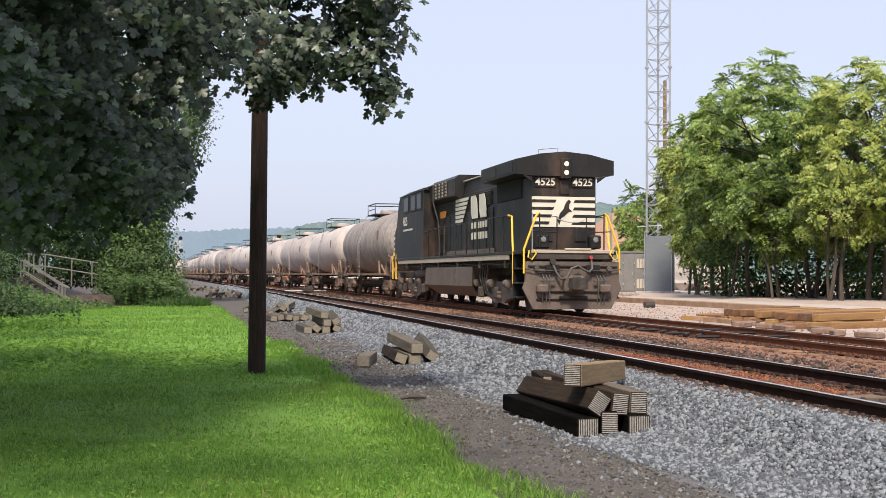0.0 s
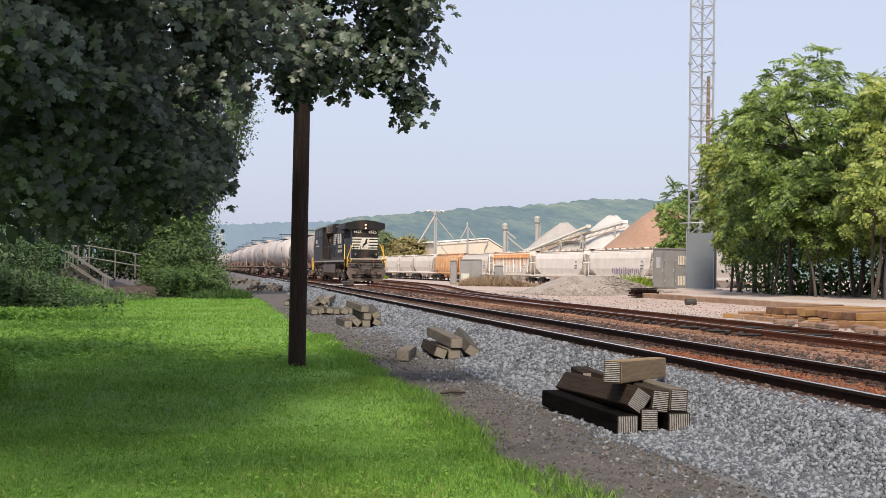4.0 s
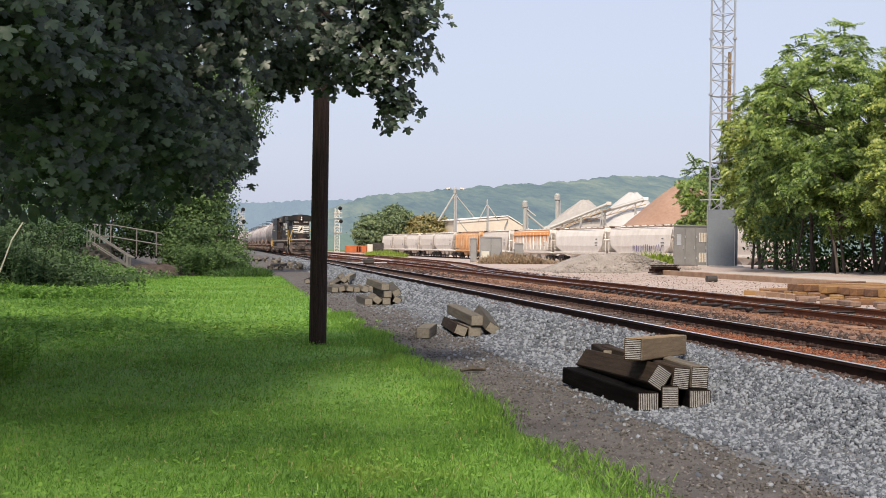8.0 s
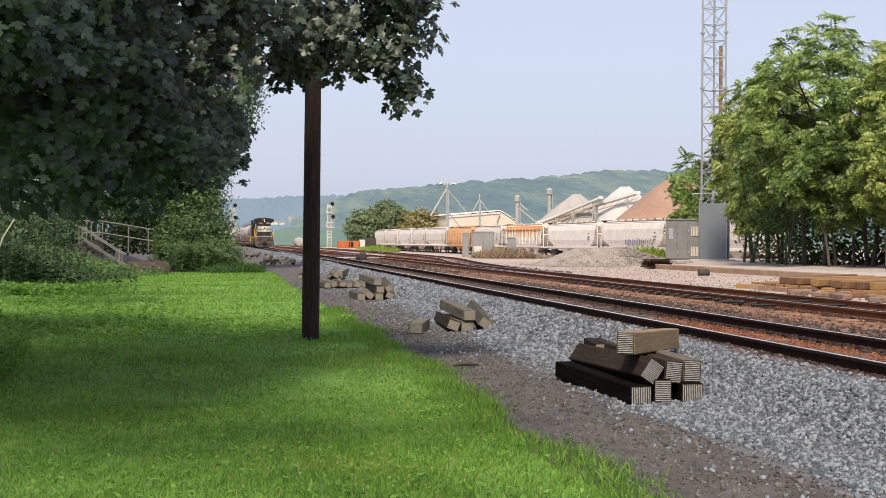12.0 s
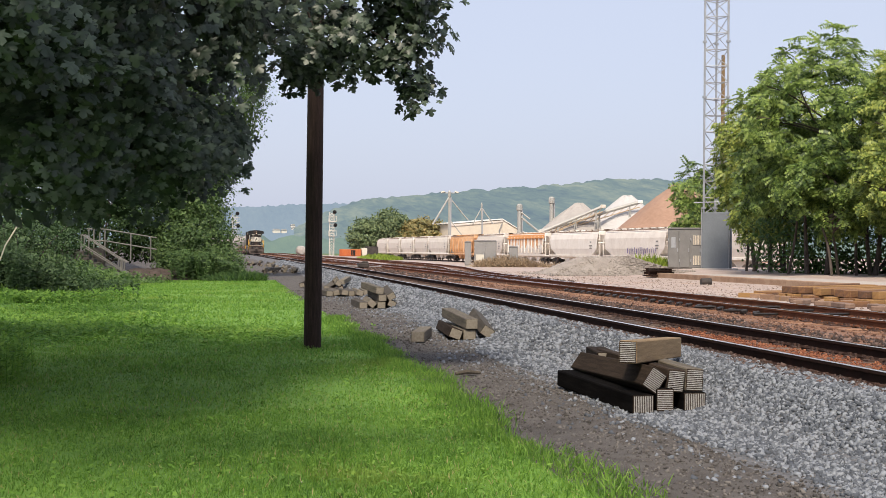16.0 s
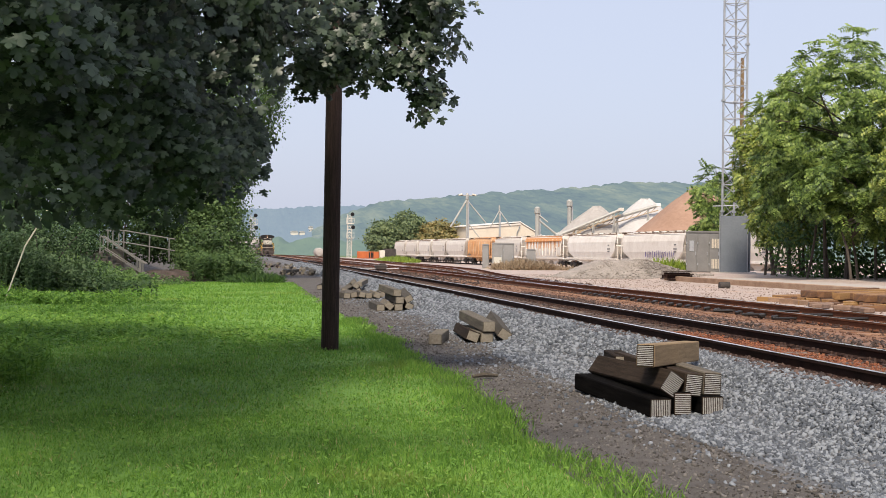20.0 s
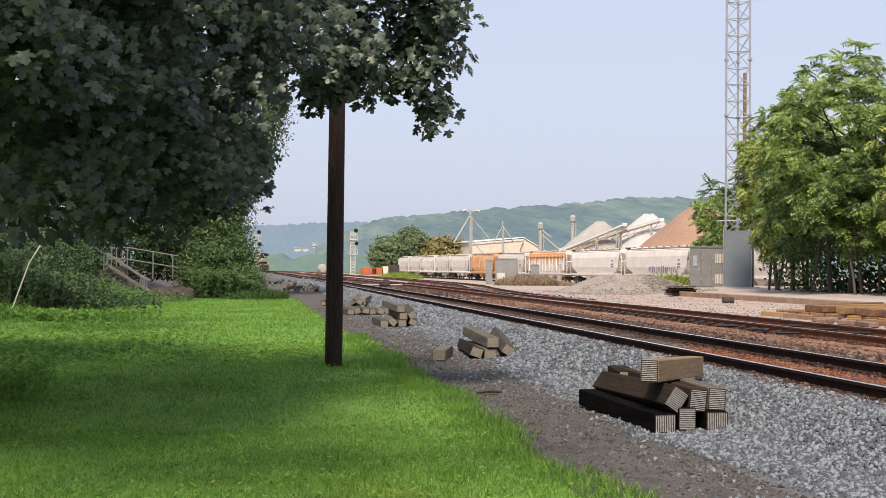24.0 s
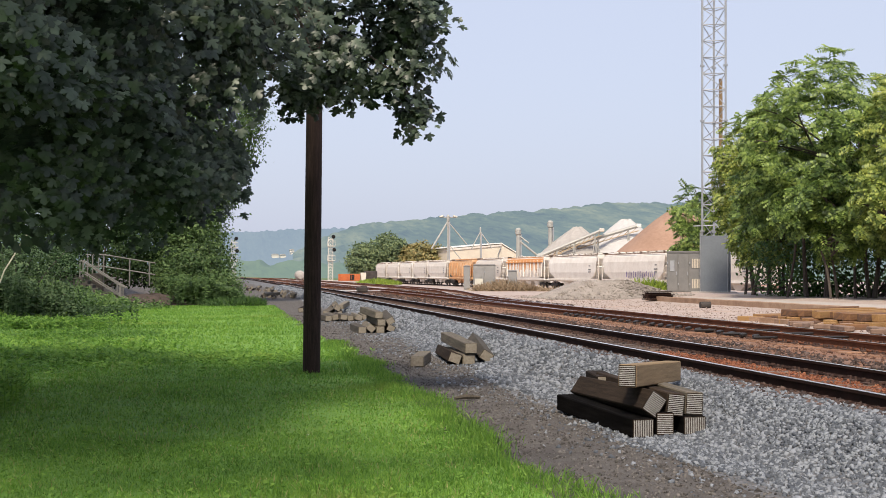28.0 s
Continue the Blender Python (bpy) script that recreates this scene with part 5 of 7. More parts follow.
LONG = "long off-white covered hopper car stored in the yard"
long_white = make_hopper("hopper_white", LONG, 0, length=19.8)
long_white.matrix_basis = hopper_at(144.5, 164.3)
graffiti = copy_thing(long_white, hopper_at(124.5, 144.3))
tagged(graffiti, "long pale grey hopper car with violet scrawl low on its side")
copy_thing(long_white, hopper_at(104.5, 124.3))
MAT["scrawl"] = stuff_of("scrawl", [(0.08, 0.06, 0.16), (0.2, 0.16, 0.34)], 0.6, scale=3, fine=20, bump=0)
rng = np.random.default_rng(63)
for i in range(16):                                   # unreadable spray paint, as plain slanting bars
    part("scrawl_bar", Mesh().box((-1.56, 1.5 - 0.52 * i, 1.95 + rng.uniform(-0.1, 0.1)), (0.012, rng.uniform(0.1, 0.2), rng.uniform(0.5, 0.9)), (rng.uniform(-30, 30), 0, 0)), MAT["scrawl"], graffiti,
         "violet spray-painted bar")
make_hopper("hopper_white", "white covered hopper car streaked with orange rust", 11, True, 19.0).matrix_basis = hopper_at(164.9, 184.0)
white = make_hopper("hopper_white", "off-white covered hopper car stored in the yard", 0, length=16.6)
white.matrix_basis = hopper_at(184.4, 201.6)
make_hopper("hopper_orange", "orange rusty covered hopper car", 9, length=17.0).matrix_basis = hopper_at(202.0, 219.2)
copy_thing(white, hopper_at(219.4, 236.0))
short_white = make_hopper("hopper_white", "short off-white covered hopper car with a dirty sill", 0, length=13.2)
for y0, y1 in ((248.1, 262.0), (262.1, 275.0), (275.0, 288.4)):
    copy_thing(short_white, hopper_at(y0, y1))
short_white.matrix_basis = hopper_at(235.0, 248.2)
yard_track = thing("track_yard", "yard track under the stored hoppers", "railway track", kind="structure")
for off in (-0.75, 0.75):
    ob = part("rail", rail_mesh(hopper_line, off, 80, 310, 10), [MAT["rail"], MAT["rail_top"]], yard_track)
    ob.location.z = HOPPER_Z - RAIL_Z


# ---- the plant behind the yard ----
MAT["cream_sheet"] = stuff_of("cream_sheet", [(0.55, 0.48, 0.38), (0.66, 0.59, 0.48)], 0.75, scale=0.1, fine=1.5, bump=0.1)
MAT["pale_steel"] = stuff_of("pale_steel", [(0.3, 0.3, 0.28), (0.41, 0.4, 0.37)], 0.6, 0.2, scale=0.5, fine=5, bump=0.05)
MAT["tan_steel"] = stuff_of("tan_steel", [(0.34, 0.25, 0.16), (0.45, 0.34, 0.22)], 0.7, 0.1, scale=0.5, fine=5, bump=0.05)
shed = thing("warehouse", "long cream warehouse with a shallow pitched roof", "building", pose(65, 324, -0.7, 0, 0, 8))
part("wall", Mesh().prism([(-10.5, 0), (3.5, 0), (3.5, 10.2), (-10.5, 9.0)], 1, -11, 11), MAT["cream_sheet"], shed)
part("roof", Mesh().prism([(-11, 9.35), (3.4, 10.65), (9.6, 7.15), (9.6, 6.95), (3.4, 10.4), (-11, 9.1)], 1, -11.3, 11.6), MAT["hopper_white"], shed, "pale sheet roof")
part("lean_to", Mesh().prism([(3.52, 0), (9.3, 0), (9.3, 7.0), (3.52, 10.2)], 1, -11, 11), MAT["cream_sheet"], shed)
part("door", Mesh().box((-4, -11.1, 2.5), (5, 0.2, 5)), MAT["pale_steel"], shed)
part("downpipe", Mesh().tube([(3.3, -11.3, 9.4), (2.5, -11.3, 7.6), (2.5, -11.3, 0)], 0.1, 6), MAT["grey_sheet"], shed)
part("eave_band", Mesh().prism([(-10.6, 8.5), (3.5, 9.75), (3.5, 10.2), (-10.6, 9.0)], 1, -11.22, -11.02), MAT["hopper_white"], shed, "white eave band")


def grain_leg(x, y, top, legs, mat, r, label):
    """An elevator leg: a head on a casing, with spouts running down from it."""
    ob = thing("elevator_leg", label, "grain elevator", pose(x, y, -0.7))
    part("casing", Mesh().tube([(0, 0, 0), (0, 0, top)], r, 10), MAT[mat], ob)
    part("head", Mesh().lathe([(r, -0.9), (r * 1.5, -0.6), (r * 1.5, 0.5), (r * 0.8, 0.9)], (0, 0, top), 2, 12), MAT[mat], ob)
    for dx, z0, z1, rr in legs:
        part("spout", Mesh().tube([(0, 0, top + z0), (dx, -1, z1)], rr, 8), MAT["pale_steel"], ob)
    part("cage", Mesh().box((r * 1.3, 0, top * 0.5), (0.3, 0.5, top * 0.9)), MAT["galvanised"], ob)
    return ob


g = grain_leg(52.7, 295.1, 15.9, [(-4.2, -0.6, 8.5, 0.24), (4.5, -0.8, 9.6, 0.15), (3.0, -6, 6.0, 0.12)], "pale_steel", 0.26, "tall pale elevator mast with sloping spouts")
for s in (-1, 1):
    part("floodlight", Mesh().box((s * 1.7, -0.3, 16.4), (1.0, 0.4, 0.35), (0, s * 15, 0), 0.05), MAT["white_paint"], g)
part("crossarm", Mesh().box((0, 0, 16.2), (4, 0.2, 0.2)), MAT["pale_steel"], g)
grain_leg(60.4, 293.8, 13.0, [(-2.4, -0.3, 8.6, 0.14), (2.6, -0.3, 8.8, 0.14)], "pale_steel", 0.14, "pale elevator head above the warehouse roof")
grain_leg(69.4, 292.3, 12.8, [(4.6, -2.0, 7.0, 0.25), (2.4, -0.8, 10.0, 0.18)], "pale_steel", 0.5, "pale elevator leg with a sloping spout")
grain_leg(77.0, 290.9, 14.6, [(3.6, -4.2, 8.0, 0.25)], "pale_steel", 0.5, "pale round elevator leg")


def conveyor(a, b, label, r=0.6):
    a, b = Vector(a), Vector(b)
    ob = thing("conveyor", label, "conveyor")
    part("gallery", Mesh().tube([a, b], r, 8), MAT["pale_steel"], ob)
    part("head_house", Mesh().box(b, (1.1, 1.0, 0.8), bevel=0.1), MAT["hopper_white"], ob)
    truss = Mesh()
    lo = Vector((0, 0, -1.2))
    truss.tube([a + lo, b + lo], 0.12, 5)
    for i in range(14):
        p, q = a.lerp(b, i / 14), a.lerp(b, (i + 1) / 14)
        truss.tube([p + lo, q], 0.07, 4)
    part("truss", truss, MAT["tan_steel"], ob)
    for s in (0.35, 0.6, 0.9):
        p = a.lerp(b, s)
        for k in (-0.9, 0.9):
            part("trestle_leg", Mesh().tube([p, (p.x + k, p.y, -0.7)], 0.14, 5), MAT["pale_steel"], ob)
    return ob


conveyor((72, 284, 6.2), (95.5, 280, 13.4), "long sloping conveyor up to the stockpiles", 0.42)
conveyor((70.5, 282, 5.4), (86.5, 280, 12.2), "second sloping conveyor beside the first", 0.36)
container = thing("skip_container", "orange open steel container with a dark gap", "container", pose(22.5, 229.5, 0.3, 0, 0, -8))
MAT["container_orange"] = stuff_of("container_orange", [(0.36, 0.075, 0.02), (0.5, 0.14, 0.035)], 0.6, scale=1.5, fine=20, bump=0.05)
part("body", Mesh().box((0, 0, 0.75), (4.0, 2.2, 1.3), bevel=0.05), MAT["container_orange"], container)
for i in range(9):
    part("rib", Mesh().box((-1.9 + 0.475 * i, -1.13, 0.75), (0.08, 0.08, 1.28)), MAT["container_orange"], container)
# the gap's shade is a thin black plate on the closed face
part("opening", Mesh().box((0.6, -1.12, 0.75), (0.9, 0.04, 1.0)), MAT["flat_black"], container)
tagged(part("white_box", Mesh().box((25.0, 229.2, 1.1), (1.0, 1.2, 1.7), None, 0.05), MAT["white_paint"]), "small white equipment box", "box")
tagged(part("dark_wagon", Mesh().box((26.6, 231, 1.3), (2.2, 2.2, 1.9), None, 0.08), MAT["grime"]), "dark grey steel bin", "bin")
tank = thing("storage_tank", "white round storage tank by the far tracks", "tank", pose(14.6, 251, 0.3))
part("shell", Mesh().lathe([(0.1, -3), (0.7, -2.8), (0.95, -2.3), (0.95, 2.3), (0.7, 2.8), (0.1, 3)], (0, 0, 1.1), 1, 24), MAT["salt"], tank, smooth=True)
for s in (-1, 1):
    part("cradle", Mesh().box((0, s * 1.8, 0.2), (1.2, 0.3, 0.5)), MAT["concrete"], tank)


MAT["signal_grey"] = stuff_of("signal_grey", [(0.5, 0.47, 0.42), (0.62, 0.59, 0.53)], 0.6, 0.1, scale=1, fine=12, bump=0.05)


def signal(x, y, z, h, label):
    ob = thing("railway_signal", label, "railway signal", pose(x, y, z))
    W = MAT["signal_grey"]
    for dx in (-0.4, 0.4):
        for dy in (-0.4, 0.4):
            part("mast_leg", Mesh().tube([(dx, dy, 0), (dx, dy, h)], 0.05, 6), W, ob)
    for i in range(int(h / 0.55)):
        zz = 0.4 + i * 0.55
        part("rung", Mesh().box((0, -0.4, zz), (0.9, 0.05, 0.08)).box((0, 0.4, zz), (0.9, 0.05, 0.08)), W, ob)
        part("lacing", Mesh().tube([(-0.4, -0.4, zz), (0.4, -0.4, zz + 0.5)], 0.03, 4), W, ob)
        part("lacing", Mesh().tube([(0.4, 0.4, zz), (-0.4, 0.4, zz + 0.5)], 0.03, 4), W, ob)
    for zz in (h * 0.48, h * 0.8):
        part("platform", Mesh().box((0.1, 0, zz), (1.3, 1.3, 0.12)), W, ob)
        part("guard_rail", Mesh().tube([(-0.6, -0.65, zz), (-0.6, -0.65, zz + 0.9), (0.75, -0.65, zz + 0.9), (0.75, -0.65, zz)], 0.05, 5), W, ob)
    for zz, dx in ((h + 0.05, 0.45), (h * 0.72, 0.6)):
        head = part("signal_head", Mesh().lathe([(0.02, -0.1), (0.33, -0.1), (0.35, 0), (0.33, 0.06), (0.02, 0.1)], (dx, -0.5, zz), 1, 18), MAT["flat_black"], ob, "black round signal target")
        part("hood", Mesh().tube([(dx, -0.6, zz + 0.1), (dx, -1.0, zz + 0.1)], 0.14, 8), MAT["flat_black"], head)
    return ob


signal(1.3, 223, 0.2, 7.6, "white caged railway signal with black targets")
signal(18.2, 220, 0.2, 8.0, "white caged railway signal beside the far track")
for az, d, z, w in ((2.2, 2040, 27.5, 11), (2.55, 2042, 27.0, 9), (3.0, 2065, 31.5, 8), (3.25, 2050, 27.5, 12), (2.95, 2095, 36.5, 7), (3.5, 2095, 36.5, 8)):
    house = thing("far_house", "small white house among distant trees", "house", pose(d * math.sin(radians(az)), d * math.cos(radians(az)), z, 0, 0, 10), "distant houses")
    part("wall", Mesh().box((0, 0, 1.0), (w, 8, 8)), MAT["white_paint"], house)
    part("roof", Mesh().prism([(-w / 2 - 0.6, 4.9), (w / 2 + 0.6, 4.9), (w / 2 - 2, 7), (-w / 2 + 2, 7)], 1, -4.6, 4.6), MAT["pale_steel"], house)


# ---- steps and rails on the bank ----
# concrete coloured dark to stand for the tree shade over the steps
MAT["shaded_concrete"] = stuff_of("shaded_concrete", [(0.04, 0.036, 0.03), (0.07, 0.062, 0.052)], 0.95, scale=2, fine=30)
MAT["pipe_rail"] = stuff_of("pipe_rail", [(0.13, 0.125, 0.11), (0.2, 0.19, 0.17)], 0.6, 0.2, scale=4, fine=40)
MAT["mulch"] = stuff_of("mulch", [(0.03, 0.022, 0.018), (0.055, 0.04, 0.033), (0.09, 0.066, 0.054)], 0.95, scale=2, fine=20, bump=1, bump_size=0.06)
flight = thing("garden_steps", "concrete steps up the bank with pipe handrails", "steps")
for i in range(8):
    part("tread", Mesh().box((-5.45 - 0.24 * i, 64.2, 0.09 + 0.17 * i), (0.34, 1.5, 0.2 + 0.02 * i), bevel=0.015), MAT["shaded_concrete"], flight)
for yy in (63.5, 64.9):
    part("handrail", Mesh().tube([(-4.9, yy, 0.92), (-5.3, yy, 1.12), (-7.1, yy, 2.3)], 0.035, 8), MAT["pipe_rail"], flight)
    part("handrail", Mesh().tube([(-4.9, yy, 0.4), (-5.3, yy, 0.6), (-7.1, yy, 1.75)], 0.03, 8), MAT["pipe_rail"], flight)
    for x, z0, z1 in ((-5.3, -0.1, 1.12), (-5.12, -0.1, 1.02), (-7.1, 1.2, 2.3)):
        part("rail_post", Mesh().tube([(x, yy, z0), (x, yy, z1)], 0.035, 8), MAT["pipe_rail"], flight)
landing = thing("landing_rail", "grey pipe railing round the landing", "railing")
for x in (-7.0, -6.75, -6.45, -6.2, -4.9, -3.9):
    part("rail_post", Mesh().tube([(x, 66, 1.0), (x, 66, 2.62 - 0.16 * max(x + 6.2, 0))], 0.035, 8), MAT["pipe_rail"], landing)
for z in (2.6, 2.0):
    part("rail", Mesh().tube([(-7.1, 66, z), (-6.2, 66, z), (-3.6, 66, z - 0.42)], 0.03, 8), MAT["pipe_rail"], landing)
part("wall_end", Mesh().box((-6.6, 65.4, 0.9), (0.9, 0.4, 1.5), bevel=0.03), MAT["shaded_concrete"])
tagged(bpy.data.objects["wall_end"], "stub of concrete wall beside the steps", "wall")
gravel_heap("mulch_bank", "dark brown mulch on the bank", (-3.9, 67.0, -0.05), 3.4, 3.0, 0.6, MAT["mulch"], 7, 0.3, 60, 20, 0.22)
tagged(part("cane", Mesh().tube([(-6.75, 36.8, 0.05), (-6.2, 36.9, 1.7), (-5.6, 37.0, 2.75)], 0.022, 6), MAT["beige"]), "bare pale cane leaning out of the weeds", "cane")


# ---- trees and shrubs ----
half = [(0.0, 0.02), (0.48, -0.13), (0.33, 0.12), (0.6, 0.2), (0.8, 0.5), (0.5, 0.54), (0.25, 0.46), (0.36, 0.78), (0.0, 1.06)]
rim = half + [(-x, y) for x, y in half[-2:0:-1]]
MAPLE_V = np.array([(0, 0.3, 0.03)] + [(x, y - 0.02, -0.16 * abs(x) - 0.1 * y * y) for x, y in rim])
MAPLE_F = [(0, 1 + i, 1 + (i + 1) % len(rim)) for i in range(len(rim))]
OVAL_V = np.array([(0, 0, 0), (0.28, 0.3, -0.05), (0.22, 0.7, -0.07), (0, 1, -0.12), (-0.22, 0.7, -0.07), (-0.28, 0.3, -0.05)])
OVAL_F = [(0, 1, 2, 3), (0, 3, 4, 5)]
BLADE_V = np.array([(-0.5, 0, 0), (0.5, 0, 0), (0.15, 0.25, 0.6), (0.1, 0.6, 1.0)])
PINNATE_V, PINNATE_F = [], []
for i in range(5):
    s = 0.18 + 0.17 * i
    drop = -0.35 * s * s
    for side in (-1, 1):
        ln = 0.38 * (1 - 0.35 * abs(i - 1.8) / 2.5)
        k = len(PINNATE_V)
        PINNATE_V += [(0, s, drop), (side * ln * 0.5, s - 0.08, drop - 0.02), (side * ln, s + 0.06, drop - 0.1), (side * ln * 0.5, s + 0.13, drop - 0.02)]
        PINNATE_F.append((k, k + 1, k + 2, k + 3))
PINNATE_V = np.array(PINNATE_V)


MAT["bush_leaf"] = stuff_of("bush_leaf", [(0.045, 0.09, 0.025), (0.08, 0.145, 0.04), (0.14, 0.215, 0.065)], 0.6, scale=0.3, fine=2, bump=0, island=0.5, thin=0.35)
# leaf colour lowered to imitate shade on the bank's tree and undergrowth
MAT["shaded_leaf"] = stuff_of("shaded_leaf", [(0.016, 0.034, 0.013), (0.03, 0.058, 0.02), (0.055, 0.09, 0.034)], 0.85, scale=0.4, fine=2, bump=0, island=0.4, thin=0.25, spec=0.15)
# green and autumn colours of the far trees, both paled for distance haze
MAT["hazed_leaf"] = stuff_of("hazed_leaf", [(0.1, 0.145, 0.075), (0.16, 0.215, 0.1), (0.24, 0.3, 0.14)], 0.7, scale=0.2, fine=1, bump=0, island=0.5, thin=0.3)
MAT["hazed_autumn_leaf"] = stuff_of("hazed_autumn_leaf", [(0.16, 0.16, 0.06), (0.26, 0.225, 0.08), (0.36, 0.28, 0.11)], 0.6, scale=0.2, fine=1, bump=0, island=0.5, thin=0.2)


def unit(a):
    return a / np.maximum(np.linalg.norm(a, axis=1), 1e-9)[:, None]


def leaf_poses(rng, pos, size, normal, tip, loose=0.35):
    """Matrices for leaves: their faces towards normal, their tips along tip, both loosened."""
    n = len(pos)
    z = unit(normal + rng.normal(size=(n, 3)) * loose)
    y = tip + rng.normal(size=(n, 3)) * loose
    y = unit(y - z * np.sum(y * z, 1)[:, None])
    x = np.cross(y, z)
    s = size * rng.uniform(0.65, 1.2, n)
    return np.concatenate([np.stack([x, y, z], 2) * s[:, None, None], pos[:, :, None]], 2)


def sprays(rng, c, r, count, each, spread, shell=0.45, low=-1.0, flat=0.4):
    """Leaf places in flat sprays through an ellipsoid's outer part, and the way out at each."""
    d = rng.normal(size=(count * 2, 3))
    d = unit(d)
    d = d[d[:, 2] > low][:count]
    mid = d * (1 - shell * rng.uniform(0, 1, (len(d), 1)) ** 1.5)
    mid = mid * (1 + 0.14 * np.array([noise.noise((v * 2.3 + c[0]).tolist()) for v in mid]))[:, None]
    p = np.repeat(mid * np.array(r) + np.array(c), each, 0)
    out = np.repeat(d, each, 0)
    k = rng.normal(size=(len(p), 3)) * spread
    k[:, 2] *= flat
    k[:, 2] -= 0.35 * np.hypot(k[:, 0], k[:, 1])
    return p + k, out


def fans(rng, c, r, count, each, radius, shell=0.5, low=-1.0, face=(-0.1, -0.6, 0.55), bump=0.16, gather=0.0):
    """Maple sprays: leaves overlapping on a tilted, drooping fan. Gives places, face normals and tips."""
    d = unit(rng.normal(size=(count * 2, 3)))
    d = d[d[:, 2] > low][:count]
    hub = d[: max(2, len(d) // 12)]                       # most sprays gather round boughs, with dark hollows between
    pick = hub[rng.integers(0, len(hub), len(d))] + rng.normal(size=d.shape) * 0.42 / np.mean(r) * np.array((1, 1, 0.55))
    d = unit(np.where((rng.uniform(0, 1, len(d)) < gather)[:, None], pick, d))
    mid = d * (1 - shell * rng.uniform(0, 1, (len(d), 1)) ** 1.5)
    mid = mid * (1 + bump * np.array([noise.noise((v * 2.6 + c[0]).tolist()) for v in mid]))[:, None]
    mid = mid * np.array(r) + np.array(c)
    nrm = unit(d * 0.55 + np.array(face) + rng.normal(size=d.shape) * 0.22)
    fwd = d + np.array((0, 0, -0.4)) + rng.normal(size=d.shape) * 0.3
    fwd = unit(fwd - nrm * np.sum(fwd * nrm, 1)[:, None])
    side = np.cross(fwd, nrm)
    n = len(d) * each
    a, b = rng.uniform(-1, 1, n), rng.uniform(-1, 1, n)
    rad = radius * np.repeat(rng.uniform(0.6, 1.25, len(d)), each)
    a, b = a * (1 - 0.3 * np.abs(b)) * rad, b * 1.25 * rad
    mid, nrm, fwd, side = (np.repeat(w, each, 0) for w in (mid, nrm, fwd, side))
    lift = rng.uniform(-0.12, 0.12, n) * rad - 0.5 * (a * a + b * b) / radius
    pos = mid + side * a[:, None] + fwd * b[:, None] + nrm * lift[:, None]
    tip = fwd * 0.7 + side * (a / rad)[:, None] * 0.9 + np.array((0, 0, -0.45))
    return pos, nrm, tip


def limb(mesh, a, b, r0, r1, rng, bow=0.15, seg=8):
    a, b = Vector(a), Vector(b)
    n = 6
    d = (b - a).length * bow
    off = Vector(rng.normal(size=3)) * d * 0.5
    pts = [a.lerp(b, i / n) + off * math.sin(math.pi * i / n) + Vector((0, 0, d * 0.6)) * math.sin(math.pi * i / n) for i in range(n + 1)]
    mesh.tube(pts, [r0 + (r1 - r0) * i / n for i in range(n + 1)], seg)


